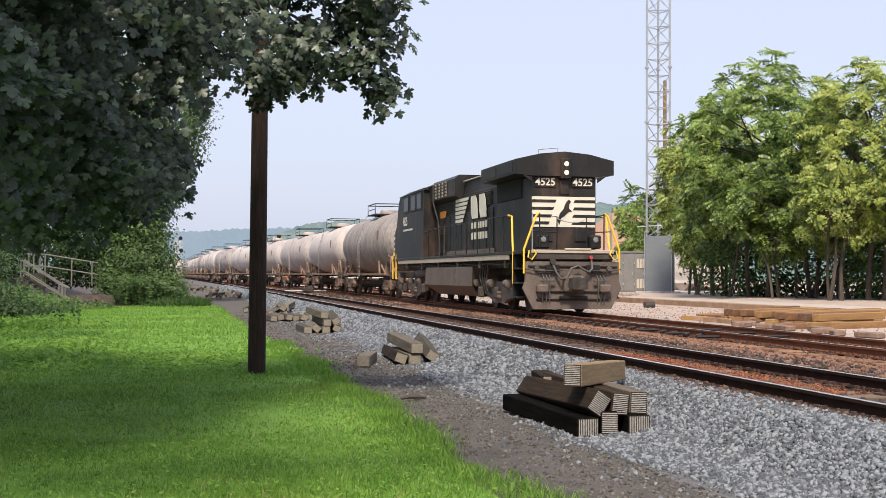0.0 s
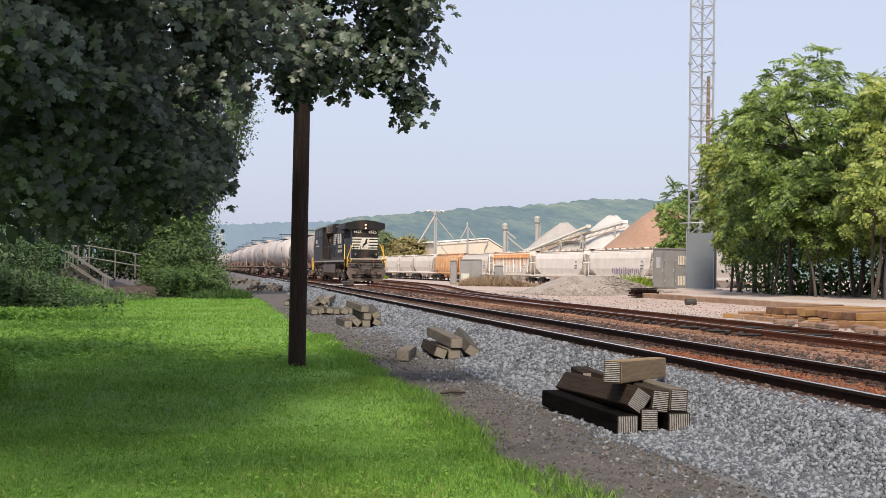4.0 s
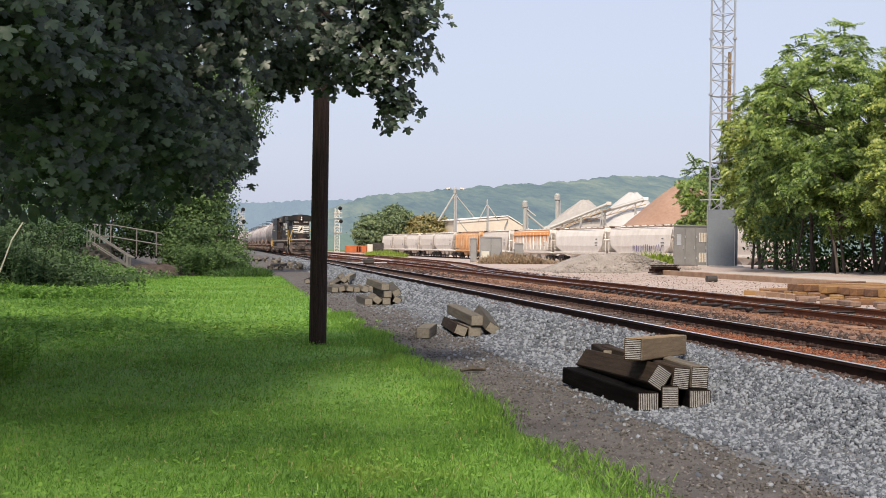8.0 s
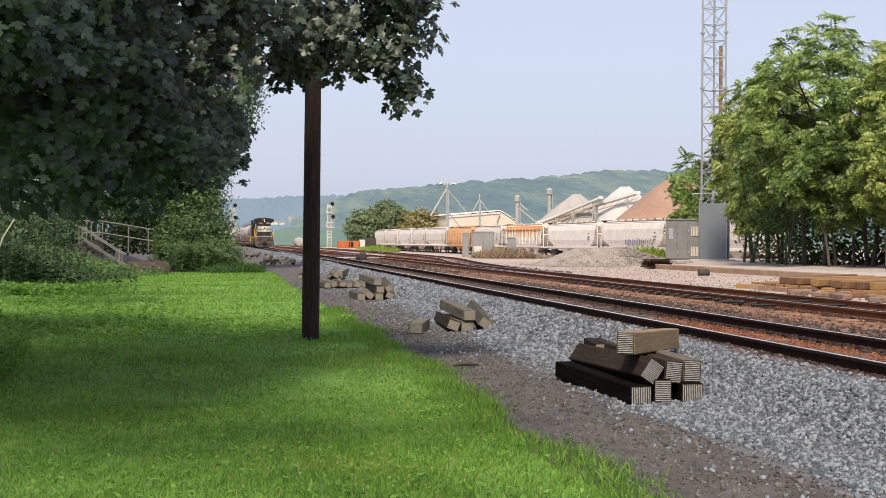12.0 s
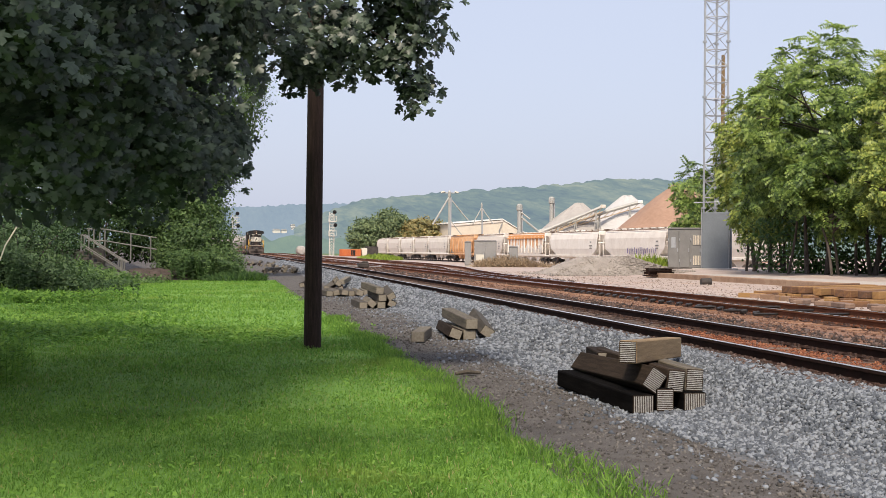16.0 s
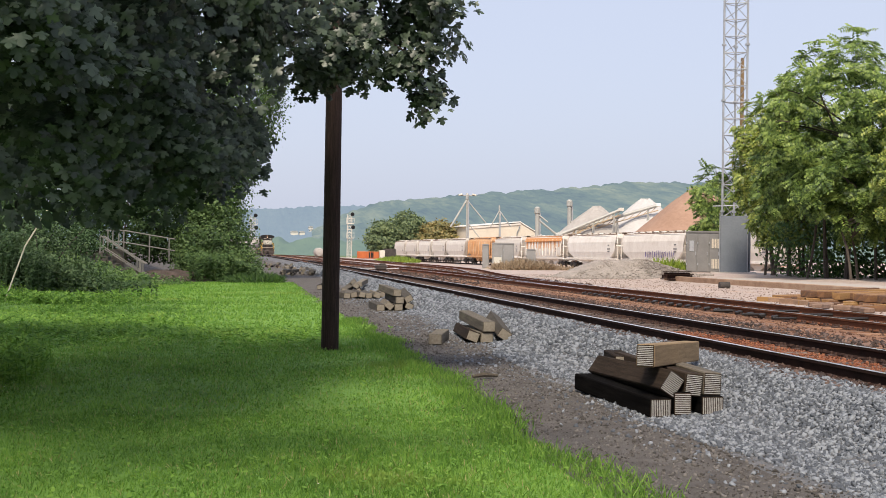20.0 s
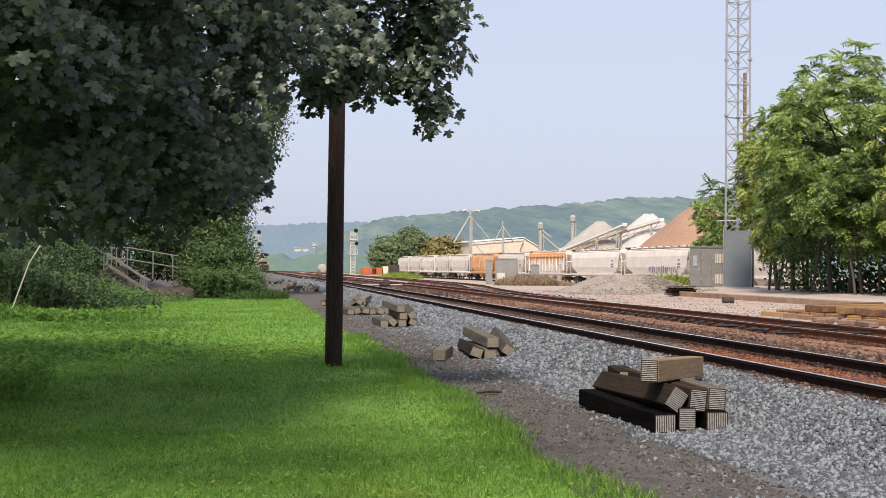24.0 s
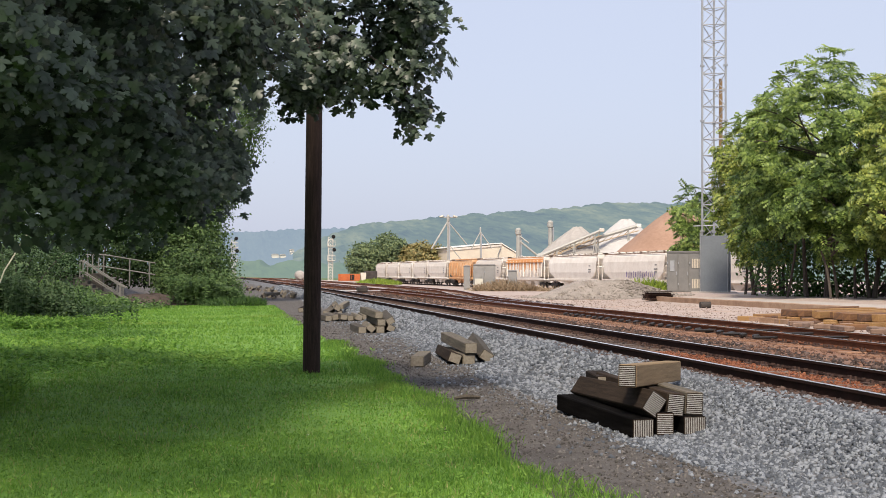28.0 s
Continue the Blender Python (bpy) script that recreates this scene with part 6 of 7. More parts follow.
def make_maple():
    rng = np.random.default_rng(11)
    tree = thing("maple_tree", "large dark green maple with hanging leafy branches", "tree", pose(-5.6, 8.6, 0))
    base = np.array((-5.6, 8.6, 0))
    trunk = Mesh().tube([(0, 0, -0.3), (0.05, 0, 0.5), (0.1, 0.1, 3), (0.0, 0.2, 7)], [0.62, 0.48, 0.38, 0.22], 14)
    part("trunk", trunk, MAT["bark"], tree, "grey-brown furrowed trunk", smooth=True)
    # middle, radii, sprays, lowest way out, leaf size, how far the sprays gather
    lobes = [((-3.5, 12.6, 4.55), (3.4, 4.4, 2.2), 480, -1, 0.1, 0.86), ((-1.6, 15.0, 4.1), (1.75, 3.6, 2.0), 380, -1, 0.088, 0.8), ((-0.66, 14.5, 2.85), (0.8, 1.6, 0.5), 55, -1, 0.08, 0.5),
             ((-1.35, 14.0, 5.25), (3.0, 3.2, 1.5), 330, -1, 0.092, 0.45), ((0.3, 17.3, 5.65), (1.5, 2.0, 1.3), 120, -1, 0.092, 0.3)]
    added_lobes = [((-6.0, 19.5, 4.6), (4.6, 2.2, 3.0), 170, -1), ((-3.0, 5.4, 6.6), (3.2, 3.6, 1.1), 58, -1), ((-7.5, 29.0, 9.0), (4.0, 6.0, 2.4), 150, -1), ((-4.0, 8.6, 6.6), (3.4, 2.6, 0.8), 120, -1), ((-4.2, 14.5, 7.6), (4.4, 5.5, 2.2), 110, -0.8), ((-8.0, 17.5, 7.8), (4.0, 6.0, 2.4), 130, -0.8)]
    for c, r in [w[:2] for w in lobes + added_lobes]:
        wood = Mesh()
        limb(wood, (0.05, 0.1, 3.2 if c[2] < 6 else 5), np.array(c) - base + np.array((0, 0, r[2] * 0.3)), 0.16, 0.04, rng)
        bough = part("limb", wood, MAT["bark"], tree, smooth=True)
        for k in range(9):
            d = rng.normal(size=3)
            e = np.array(c) + unit(d[None])[0] * np.array(r) * 0.85 - base
            wood = Mesh()
            limb(wood, np.array(c) - base + np.array((0, 0, r[2] * 0.3)), e, 0.035, 0.008, rng, 0.2, 5)
            part("branch", wood, MAT["bark"], bough, smooth=True)
    for c, r, n, low, size, gather in lobes:
        pos, nrm, tip = fans(rng, c, r, n, 34, 0.3, 0.6, low, gather=gather, bump=0.26)
        m = leaf_poses(rng, pos - base, size, nrm, tip, 0.16)
        v, l, s = repeat(MAPLE_V, MAPLE_F, m)
        soup("crown", v, l, s, MAT["maple_leaf"], tree)
    for c, r, n, low in added_lobes:                       # extra crown lobes, mostly above the view, added to cast shade and block sky
        pos, nrm, tip = fans(rng, c, r, n, 30, 0.4, 0.5, low, gather=0.4, bump=0.2)
        v, l, s = repeat(OVAL_V, OVAL_F, leaf_poses(rng, pos - base, 0.24, nrm, tip, 0.3))
        soup("crown", v, l, s, MAT["maple_leaf"], tree)
    return tree


SWAY_PIVOT = Vector((-0.34, 15.13, 6.58))


def make_bough():
    """The bough that swings in the wind by the utility pole."""
    rng = np.random.default_rng(12)
    bough = thing("maple_bough", "drooping maple bough swinging in the wind", "tree branch", Matrix.Translation(SWAY_PIVOT))
    base = np.array(SWAY_PIVOT)
    places, norms, outs = [], [], []
    for (c, r, n) in (((1.50, 15.13, 5.52), (0.77, 0.85, 0.68), 36), ((2.12, 15.13, 4.92), (0.68, 0.77, 0.68), 46), ((2.01, 15.13, 4.16), (0.42, 0.51, 0.39), 26), ((2.21, 15.13, 3.73), (0.17, 0.23, 0.19), 8),
                      ((1.38, 15.30, 4.58), (0.65, 0.77, 0.55), 40), ((0.79, 15.30, 4.07), (0.36, 0.42, 0.22), 22), ((1.04, 15.30, 4.16), (0.47, 0.51, 0.31), 22), ((2.12, 14.96, 5.13), (0.34, 0.42, 0.47), 18), ((2.35, 14.96, 5.52), (0.51, 0.42, 0.20), 18)):
        wood = Mesh()
        limb(wood, (0, 0, 0.5), np.array(c) - base + np.array((0.3, 0, 0.1)), 0.05, 0.01, rng, 0.2, 6)
        part("twig", wood, MAT["bark"], bough, smooth=True)
        p, q, o = fans(rng, c, r, n, 20, 0.17, 0.8)
        places.append(p)
        norms.append(q)
        outs.append(o)
    p, q, o = np.concatenate(places), np.concatenate(norms), np.concatenate(outs)
    m = leaf_poses(rng, p - base + np.array((0.06, 0, -0.1)), 0.086, q, o, 0.3)
    v, l, s = repeat(MAPLE_V, MAPLE_F, m)
    soup("foliage", v, l, s, MAT["maple_leaf"], bough)
    return bough


make_maple()
BOUGH = make_bough()


def pinnate_tree(name, label, root, crowns, count, seed, mat, trunks=3, leaf=0.85):
    """A tree of heaven: rosettes of long feathered leaves at the twig ends."""
    rng = np.random.default_rng(seed)
    tree = thing(name, label, "tree", pose(*root))
    base = np.array(root)
    for k in range(trunks):
        wood = Mesh()
        c, r = crowns[k % len(crowns)]
        fork = np.array(c) - base + rng.normal(size=3) * 0.6 * np.array((r[0] * 0.5, 0.6, 0.6)) - np.array((0, 0, r[2] * 0.3))
        foot = np.array((fork[0] + rng.uniform(-0.5, 0.5), fork[1] + rng.uniform(-0.5, 0.5), -0.3))
        limb(wood, foot, fork, rng.uniform(0.06, 0.14), 0.045, rng, 0.06, 9)
        stem = part("trunk", wood, MAT["bark"], tree, "grey-brown trunk", smooth=True)
        for j in range(7):
            d = unit(rng.normal(size=(1, 3)))[0]
            d[2] = abs(d[2])
            wood = Mesh()
            limb(wood, fork, np.array(c) - base + d * np.array(r) * 0.85, 0.06, 0.02, rng, 0.12, 5)
            part("limb", wood, MAT["bark"], stem, smooth=True)
    for c, r in crowns:
        n = int(0.85 * count * r[0] * r[2] / 16)
        d = unit(rng.normal(size=(n, 3)))
        d = d[(d[:, 2] > -0.75)]
        mid = d * (1 - 0.4 * rng.uniform(0, 1, (len(d), 1)) ** 1.3)
        bump = 1 + 0.28 * np.array([noise.noise((v * 2.2 + seed).tolist()) for v in d])
        mid = mid * bump[:, None] * np.array(r) + np.array(c) - base
        each = 9
        pos, out = np.repeat(mid, each, 0), np.repeat(d, each, 0)
        ring = rng.uniform(0, 2 * math.pi, len(pos))
        way = np.stack([np.cos(ring), np.sin(ring), rng.uniform(-0.5, 0.5, len(pos))], 1) + out * 0.7
        m = leaf_poses(rng, pos, leaf, np.array((0, -0.35, 0.5)) + out * 0.7, way, 0.38)
        v, l, s = repeat(PINNATE_V, PINNATE_F, m)
        soup("crown", v, l, s, mat, tree)
    return tree


MAT["heaven_leaf"] = stuff_of("heaven_leaf", [(0.055, 0.1, 0.025), (0.18, 0.27, 0.06), (0.34, 0.44, 0.11)], 0.5, scale=0.2, fine=1.2, bump=0, island=0.35, thin=0.42)
MAT["yellow_leaf"] = stuff_of("yellow_leaf", [(0.09, 0.14, 0.03), (0.25, 0.32, 0.065), (0.42, 0.46, 0.11)], 0.5, scale=0.2, fine=1.2, bump=0, island=0.4, thin=0.36)
pinnate_tree("heaven_tree", "tall green tree with feathery leaves beside the yard", (26.8, 52.5, 0.6),
             [((26.8, 52, 7.6), (4.2, 4, 3.8)), ((25.4, 53.5, 5.4), (2.5, 2.5, 2.6)), ((27.5, 50.5, 4.6), (4.0, 2.5, 2.0)), ((26.0, 50.0, 3.0), (0.9, 0.9, 0.8)), ((28.6, 49.5, 3.2), (1.2, 1, 0.8))], 540, 21, MAT["heaven_leaf"], 10, 0.54)
pinnate_tree("heaven_tree", "green feathery tree behind the lattice mast", (28.2, 61, 0.6),
             [((28.4, 60, 6.8), (3.1, 3.0, 3.6)), ((28.0, 60.5, 3.8), (2.2, 2.2, 2.2)), ((26.6, 61.2, 6.7), (1.7, 1.5, 3.4)), ((27.2, 60.4, 3.4), (1.6, 1.4, 1.6))], 480, 22, MAT["yellow_leaf"], 7, 0.52)
pinnate_tree("heaven_tree", "small green tree next to the grey cabinet", (31.4, 78.5, 0.6), [((31.2, 78.5, 4.9), (2.2, 2.2, 3.0)), ((31.0, 78.0, 2.6), (1.7, 1.5, 1.6))], 250, 23, MAT["heaven_leaf"], 3, 0.7)
pinnate_tree("heaven_tree", "yellowing feathery tree beside the yard", (29.2, 45.5, 0.6),
             [((29.0, 45.8, 6.6), (4.0, 3.4, 4.2)), ((26.6, 45.8, 4.4), (1.9, 1.8, 1.6)), ((31.0, 43, 5), (4.0, 3, 3.8))], 430, 24, MAT["yellow_leaf"], 10, 0.52)


def shrub(name, label, root, lumps, seed, mat, size=0.12, density=70, tip=(0, 0, 0.6)):
    """A bush of oval leaves round a few stems."""
    rng = np.random.default_rng(seed)
    bush = thing(name, label, "shrub", pose(*root))
    base = np.array(root)
    for c, r in lumps:
        for k in range(4):
            wood = Mesh()
            d = unit(rng.normal(size=(1, 3)))[0]
            limb(wood, (rng.uniform(-0.3, 0.3), rng.uniform(-0.3, 0.3), -0.1), np.array(c) + d * np.array(r) * 0.8 - base, 0.05, 0.012, rng, 0.1, 5)
            part("stem", wood, MAT["bark"], bush, smooth=True)
    pos, outs = [], []
    for c, r in lumps:
        n = int(density * (r[0] * r[1] + r[0] * r[2] + r[1] * r[2]) / 3)
        p, o = sprays(rng, c, r, n, 18, 0.28 * (size / 0.12) ** 0.5, 0.4)
        keep = p[:, 2] > base[2] - 0.1
        pos.append(p[keep])
        outs.append(o[keep])
    p, o = np.concatenate(pos), np.concatenate(outs)
    m = leaf_poses(rng, p - base, size, o * 0.7 + np.array((0, 0, 0.5)), o * 0.6 + np.array(tip), 0.5)
    v, l, s = repeat(OVAL_V, OVAL_F, m)
    soup("foliage", v, l, s, mat, bush)
    return bush


shrub("woodland_tree", "green tree at the top of the bank, leaf colour darkened for shade", (-10, 78, 1.4), [((-10, 78, 8), (6, 5, 5.5)), ((-16, 70, 7.5), (6, 6, 5.5)), ((-6, 80, 9), (4.5, 4, 5)), ((-4.8, 73, 6.0), (3.4, 3.4, 4.5))], 31, MAT["shaded_leaf"], 0.26, 18, (0, 0, -0.6))
shrub("woodland_tree", "tall light green tree beyond the steps", (-3.5, 72, 0.8), [((-0.5, 72, 11.0), (2.7, 3, 4.0)), ((-1.6, 72, 7.6), (2.3, 3, 3.4)), ((-2.0, 70, 5.0), (1.9, 2, 2.6))], 32, MAT["bush_leaf"], 0.17, 100, (0, 0, -0.4))
shrub("lilac_bush", "bright green bush at the edge of the lawn", (-0.9, 69, 0), [((-1.7, 69.5, 2.2), (2.0, 2.5, 2.2)), ((-0.4, 67.5, 0.9), (1.1, 1.6, 1.1)), ((-2.5, 68.5, 1.4), (1.2, 1.6, 1.4))], 33, MAT["bush_leaf"], 0.15, 170)
shrub("undergrowth", "undergrowth at the top of the bank, leaf colour darkened for shade", (-6.5, 70, 1.0), [((-6.8, 70, 3.2), (3.6, 2.5, 2.4)), ((-11, 66, 3.0), (3.5, 3, 2.4)), ((-4.2, 71, 2.6), (2.2, 2, 2.2))], 34, MAT["shaded_leaf"], 0.17, 55)
MAT["weed_leaf"] = stuff_of("weed_leaf", [(0.04, 0.08, 0.026), (0.065, 0.12, 0.042), (0.11, 0.17, 0.07)], 0.7, scale=0.6, fine=3, bump=0, island=0.5, thin=0.35)
shrub("weeds", "tall dark green weeds beside the lawn", (-6.9, 42.5, 0.3), [((-6.6, 42.5, 1.2), (1.9, 2.3, 1.75)), ((-5.0, 41.5, 0.5), (1.1, 1.3, 0.9)), ((-9.0, 41.5, 1.8), (2.4, 2.4, 1.9)), ((-7.6, 43, 2.0), (1.6, 1.6, 1.3)), ((-5.5, 43.5, 1.5), (0.9, 1.0, 1.2))],
      35, MAT["weed_leaf"], 0.11, 60, (0, 0, 0.9))
shrub("low_weeds", "low leafy weeds at the foot of the steps", (-4.4, 60.5, 0.0), [((-4.0, 60.5, 0.12), (1.2, 1.4, 0.3)), ((-6.6, 57, 0.25), (1.2, 1.6, 0.5))], 37, MAT["shrub_leaf"], 0.12, 120)
shrub("thicket", "dark leafy thicket behind the tree trunks", (31, 56, 0.5), [((30, 57, 2.2), (5, 2, 2.6)), ((33.5, 50, 2.2), (4, 3, 2.6)), ((36, 45, 2.6), (4, 3, 3)), ((33, 54, 6), (5, 3, 4)), ((28.2, 55.5, 1.9), (2.6, 1.0, 1.7)), ((31, 48.5, 1.9), (2.6, 1.0, 1.7))],
      36, MAT["shrub_leaf"], 0.2, 36)
shrub("far_tree", "round dark green tree behind the hoppers", (39.5, 328, -0.6), [((36.5, 328, 5.2), (5, 5, 5)), ((42.5, 327, 6.6), (5.5, 5, 6))], 41, MAT["hazed_leaf"], 0.75, 15)
shrub("far_tree", "round tree turning brown behind the hoppers", (50.5, 324, -0.6), [((50.5, 324, 5.2), (6.4, 6, 5.2)), ((46, 325, 4), (3, 3, 4))], 42, MAT["hazed_autumn_leaf"], 0.75, 15)


def tuft(name, label, cx, cy, rx, ry, count, height, mat, seed, kind="stuff", width=0.1, lean=0.6):
    """Upright blades over an oval of ground."""
    rng = np.random.default_rng(seed)
    r, a = np.sqrt(rng.uniform(0, 1, count)), rng.uniform(0, 2 * math.pi, count)
    x, y = cx + rx * r * np.cos(a), cy + ry * r * np.sin(a)
    z = np.array([ground_z(p, q) for p, q in zip(x, y)])
    m = turns(rng, count, 0.5) * np.stack([np.full(count, height * width), np.full(count, height * lean), height * rng.uniform(0.5, 1.2, count) * (1 - 0.5 * r)], 1)[:, None, :]
    v, l, s = repeat(BLADE_V, [(0, 1, 2, 3)], np.concatenate([m, np.stack([x, y, z - 0.02], 1)[:, :, None]], 2))
    return tagged(soup(name, v, l, s, mat), label, "grass", kind=kind)


MAT["dry_grass"] = stuff_of("dry_grass", [(0.26, 0.19, 0.12), (0.42, 0.32, 0.21)], 0.9, scale=1, fine=4, bump=0, island=0.4, thin=0.2)
MAT["weed_grass"] = stuff_of("weed_grass", [(0.16, 0.24, 0.03), (0.3, 0.38, 0.05)], 0.8, scale=1, fine=4, bump=0, island=0.4, thin=0.3)
tuft("dry_weeds", "brown dry weeds round the relay cases", 21.4, 94.6, 2.6, 0.9, 1500, 1.05, MAT["dry_grass"], 51, width=0.06)
tuft("dry_weeds", "brown dry weeds along the yard", 26, 104, 5, 2.5, 1500, 0.7, MAT["dry_grass"], 52)
tuft("yellow_weeds", "yellow-green weeds by the far tracks", 19.5, 160, 2.6, 9, 2500, 0.9, MAT["weed_grass"], 53, width=0.2)
tuft("green_weeds", "green weeds behind the gravel heap", 24.5, 71, 2.4, 1.5, 1500, 0.95, MAT["weed_grass"], 54)
tuft("long_grass", "long green grass at the foot of the bushes", 0.4, 65.0, 1.6, 1.6, 2600, 0.75, MAT["shrub_leaf"], 55, width=0.05)


def leafy_weeds(name, label, spots, height, leaf, seed, mat, each=26, fall=None):
    """Upright weeds: each stem carries narrow leaves that bend outwards all the way up."""
    rng = np.random.default_rng(seed)
    n = len(spots)
    z = np.array([ground_z(x, y) for x, y in spots])
    h = height * rng.uniform(0.55, 1.1, n) * (np.array([fall(x, y) for x, y in spots]) if fall else 1)
    lean = rng.normal(size=(n, 2)) * 0.16
    v = []
    for i in range(n):
        x, y = spots[i]
        v += [(x - 0.007, y, z[i] - 0.05), (x + 0.007, y, z[i] - 0.05), (x + lean[i, 0] * h[i] + 0.003, y + lean[i, 1] * h[i], z[i] + h[i]), (x + lean[i, 0] * h[i] - 0.003, y + lean[i, 1] * h[i], z[i] + h[i])]
    u = rng.uniform(0, 1, (n, each)) ** 0.8
    a = rng.uniform(0, 2 * math.pi, (n, each))
    pos = np.stack([spots[:, :1] + lean[:, :1] * h[:, None] * u, spots[:, 1:] + lean[:, 1:] * h[:, None] * u, z[:, None] + h[:, None] * u], 2).reshape(-1, 3)
    out = np.stack([np.cos(a), np.sin(a), np.full(a.shape, 0.35)], 2).reshape(-1, 3)
    m = leaf_poses(rng, pos, leaf, np.array((0, -0.2, 0.9)) - out * 0.25, out, 0.3)
    m[:, :, 0] *= 0.62
    lv, ll, ls = repeat(OVAL_V, OVAL_F, m)
    verts = np.concatenate([np.array(v), lv])
    loops = np.concatenate([np.arange(4 * n), ll + 4 * n])
    return tagged(soup(name, verts, loops, np.concatenate([np.full(n, 4), ls]), mat), label, "weeds", kind="stuff")


def oval_spots(seed, n, cx, cy, rx, ry):
    rng = np.random.default_rng(seed)
    r, a = rng.uniform(0, 1, n) ** 0.8 + 0.12 * rng.normal(size=n), rng.uniform(0, 2 * math.pi, n)
    r = r * (1 + 0.25 * np.sin(3 * a + seed) + 0.15 * np.sin(7 * a + 2 * seed))
    return np.stack([cx + rx * r * np.cos(a), cy + ry * r * np.sin(a)], 1)


MAT["fresh_weed"] = stuff_of("fresh_weed", [(0.05, 0.1, 0.025), (0.085, 0.16, 0.04), (0.15, 0.24, 0.06)], 0.7, scale=0.6, fine=3, bump=0, island=0.5, thin=0.35)
leafy_weeds("tall_weeds", "tall leafy green weeds growing beside the lawn", oval_spots(56, 950, -7.4, 42.2, 3.2, 2.6), 2.0, 0.15, 56, MAT["weed_leaf"], 42, lambda x, y: max(0.25, 1.05 - 0.36 * max(0.0, x + 7.2)))
leafy_weeds("tall_weeds", "tall leafy weeds under the maple", oval_spots(57, 420, -11.0, 41.5, 2.2, 2.6), 1.9, 0.17, 57, MAT["weed_leaf"], 36)
leafy_weeds("tall_weeds", "lower weeds thinning out at the lawn's edge", oval_spots(58, 700, -5.8, 39.0, 2.6, 3.4), 0.34, 0.14, 58, MAT["grass"], 12)
leafy_weeds("tall_weeds", "leafy weeds at the foot of the steps", oval_spots(59, 420, -5.6, 55.5, 1.4, 5.5), 0.55, 0.17, 59, MAT["fresh_weed"], 20)
leafy_weeds("tall_weeds", "young green weeds along the bushes", oval_spots(60, 520, -1.0, 66.0, 1.5, 1.8), 1.3, 0.2, 60, MAT["bush_leaf"], 26, lambda x, y: max(0.3, 1.1 - 0.4 * max(0.0, x + 0.8)))
leafy_weeds("ground_cover", "band of low leafy plants across the lawn", oval_spots(61, 1500, -4.4, 28.5, 3.6, 4.6), 0.18, 0.11, 61, MAT["grass"], 8)
leafy_weeds("ground_cover", "low leafy plants running towards the pole", oval_spots(62, 800, -0.9, 24.6, 3.0, 1.6), 0.11, 0.09, 62, MAT["grass"], 7)
leafy_weeds("lawn_weeds", "small leafy weeds in the shaded lawn", oval_spots(64, 240, -3.1, 16.2, 0.5, 2.2), 0.42, 0.1, 64, MAT["grass"], 16)


# ---- stones and grass ----
CHIP_V = np.array([(x, y, z) for x in (-1, 1) for y in (-1, 1) for z in (-1, 1)]) * 0.72
CHIP_F = [(0, 1, 3), (0, 3, 2), (4, 6, 7), (4, 7, 5), (0, 4, 5), (0, 5, 1), (2, 3, 7), (2, 7, 6), (0, 2, 6), (0, 6, 4), (1, 5, 7), (1, 7, 3)]


MAT["rust_dust"] = stuff_of("rust_dust", [(0.11, 0.034, 0.016), (0.2, 0.066, 0.03), (0.27, 0.11, 0.055)], 0.95, scale=3, fine=50, bump=0.3, island=0.4)


def strew(name, label, spots, small, big, mat, seed, flat=0.75, sink=0.2, over=None):
    """Loose broken stones at the given spots, in seven sharp-edged shapes."""
    rng = np.random.default_rng(seed)
    n = len(spots)
    size = small + (big - small) * rng.uniform(0, 1, n) ** 2.2
    m = turns(rng, n, 3.1) * (size[:, None] * np.stack([rng.uniform(0.8, 1.35, n), rng.uniform(0.7, 1.1, n), rng.uniform(0.5, 0.95, n) * flat / 0.75], 1))[:, None, :]
    z = np.array([ground_z(x, y) + (over(x, y) if over else 0) for x, y in spots]) + size * sink
    m = np.concatenate([m, np.column_stack([spots, z])[:, :, None]], 2)
    vs, ls, ss, k = [], [], [], 0
    for i in range(7):
        base = CHIP_V * (1 + np.random.default_rng(40 + i).uniform(-0.5, 0.42, (8, 3)))
        v, l, s = repeat(base, CHIP_F, m[i::7])
        vs.append(v)
        ls.append(l + k)
        ss.append(s)
        k += len(v)
    return tagged(soup(name, np.concatenate(vs), np.concatenate(ls), np.concatenate(ss), mat), label, "gravel", kind="stuff")


def band(rng, n, x0, x1, y0, y1, edge=0.0):
    """Random spots over a stretch, thinning out towards x0."""
    y = y0 + (y1 - y0) * rng.uniform(0, 1, n)
    u = rng.uniform(0, 1, n)
    x = x0 + (x1 - x0) * (u ** (1 - edge))
    if x0 < 4.2 and x1 > 5:
        x = x + np.array([dirt_widens(q) for q in y]) * (x1 - x) / (x1 - x0)
    x = x + 0.18 * np.sin(y * 0.9) * (1 - u) + np.array([bend(q) for q in y])
    return np.stack([x, y], 1)


rng = np.random.default_rng(70)
strew("ballast_stones", "loose pale grey ballast stones on the shoulder", band(rng, 30000, 4.02, 5.95, 7.5, 17, 0.3), 0.012, 0.031, MAT["stone"], 71)
strew("ballast_stones", "loose pale grey ballast stones further along", band(rng, 13000, 4.02, 6.0, 17, 34, 0.3), 0.018, 0.045, MAT["stone"], 72)
strew("ballast_stones", "pale grey ballast stones far along the shoulder", band(rng, 7000, 4.02, 6.0, 34, 66, 0.3), 0.03, 0.055, MAT["stone"], 77)
strew("ballast_stones", "pale grey ballast stones in the distance", band(rng, 4500, 4.02, 6.0, 66, 130, 0.3), 0.05, 0.09, MAT["stone"], 85)
spots = band(rng, 9500, 5.9, 9.6, 9, 40)
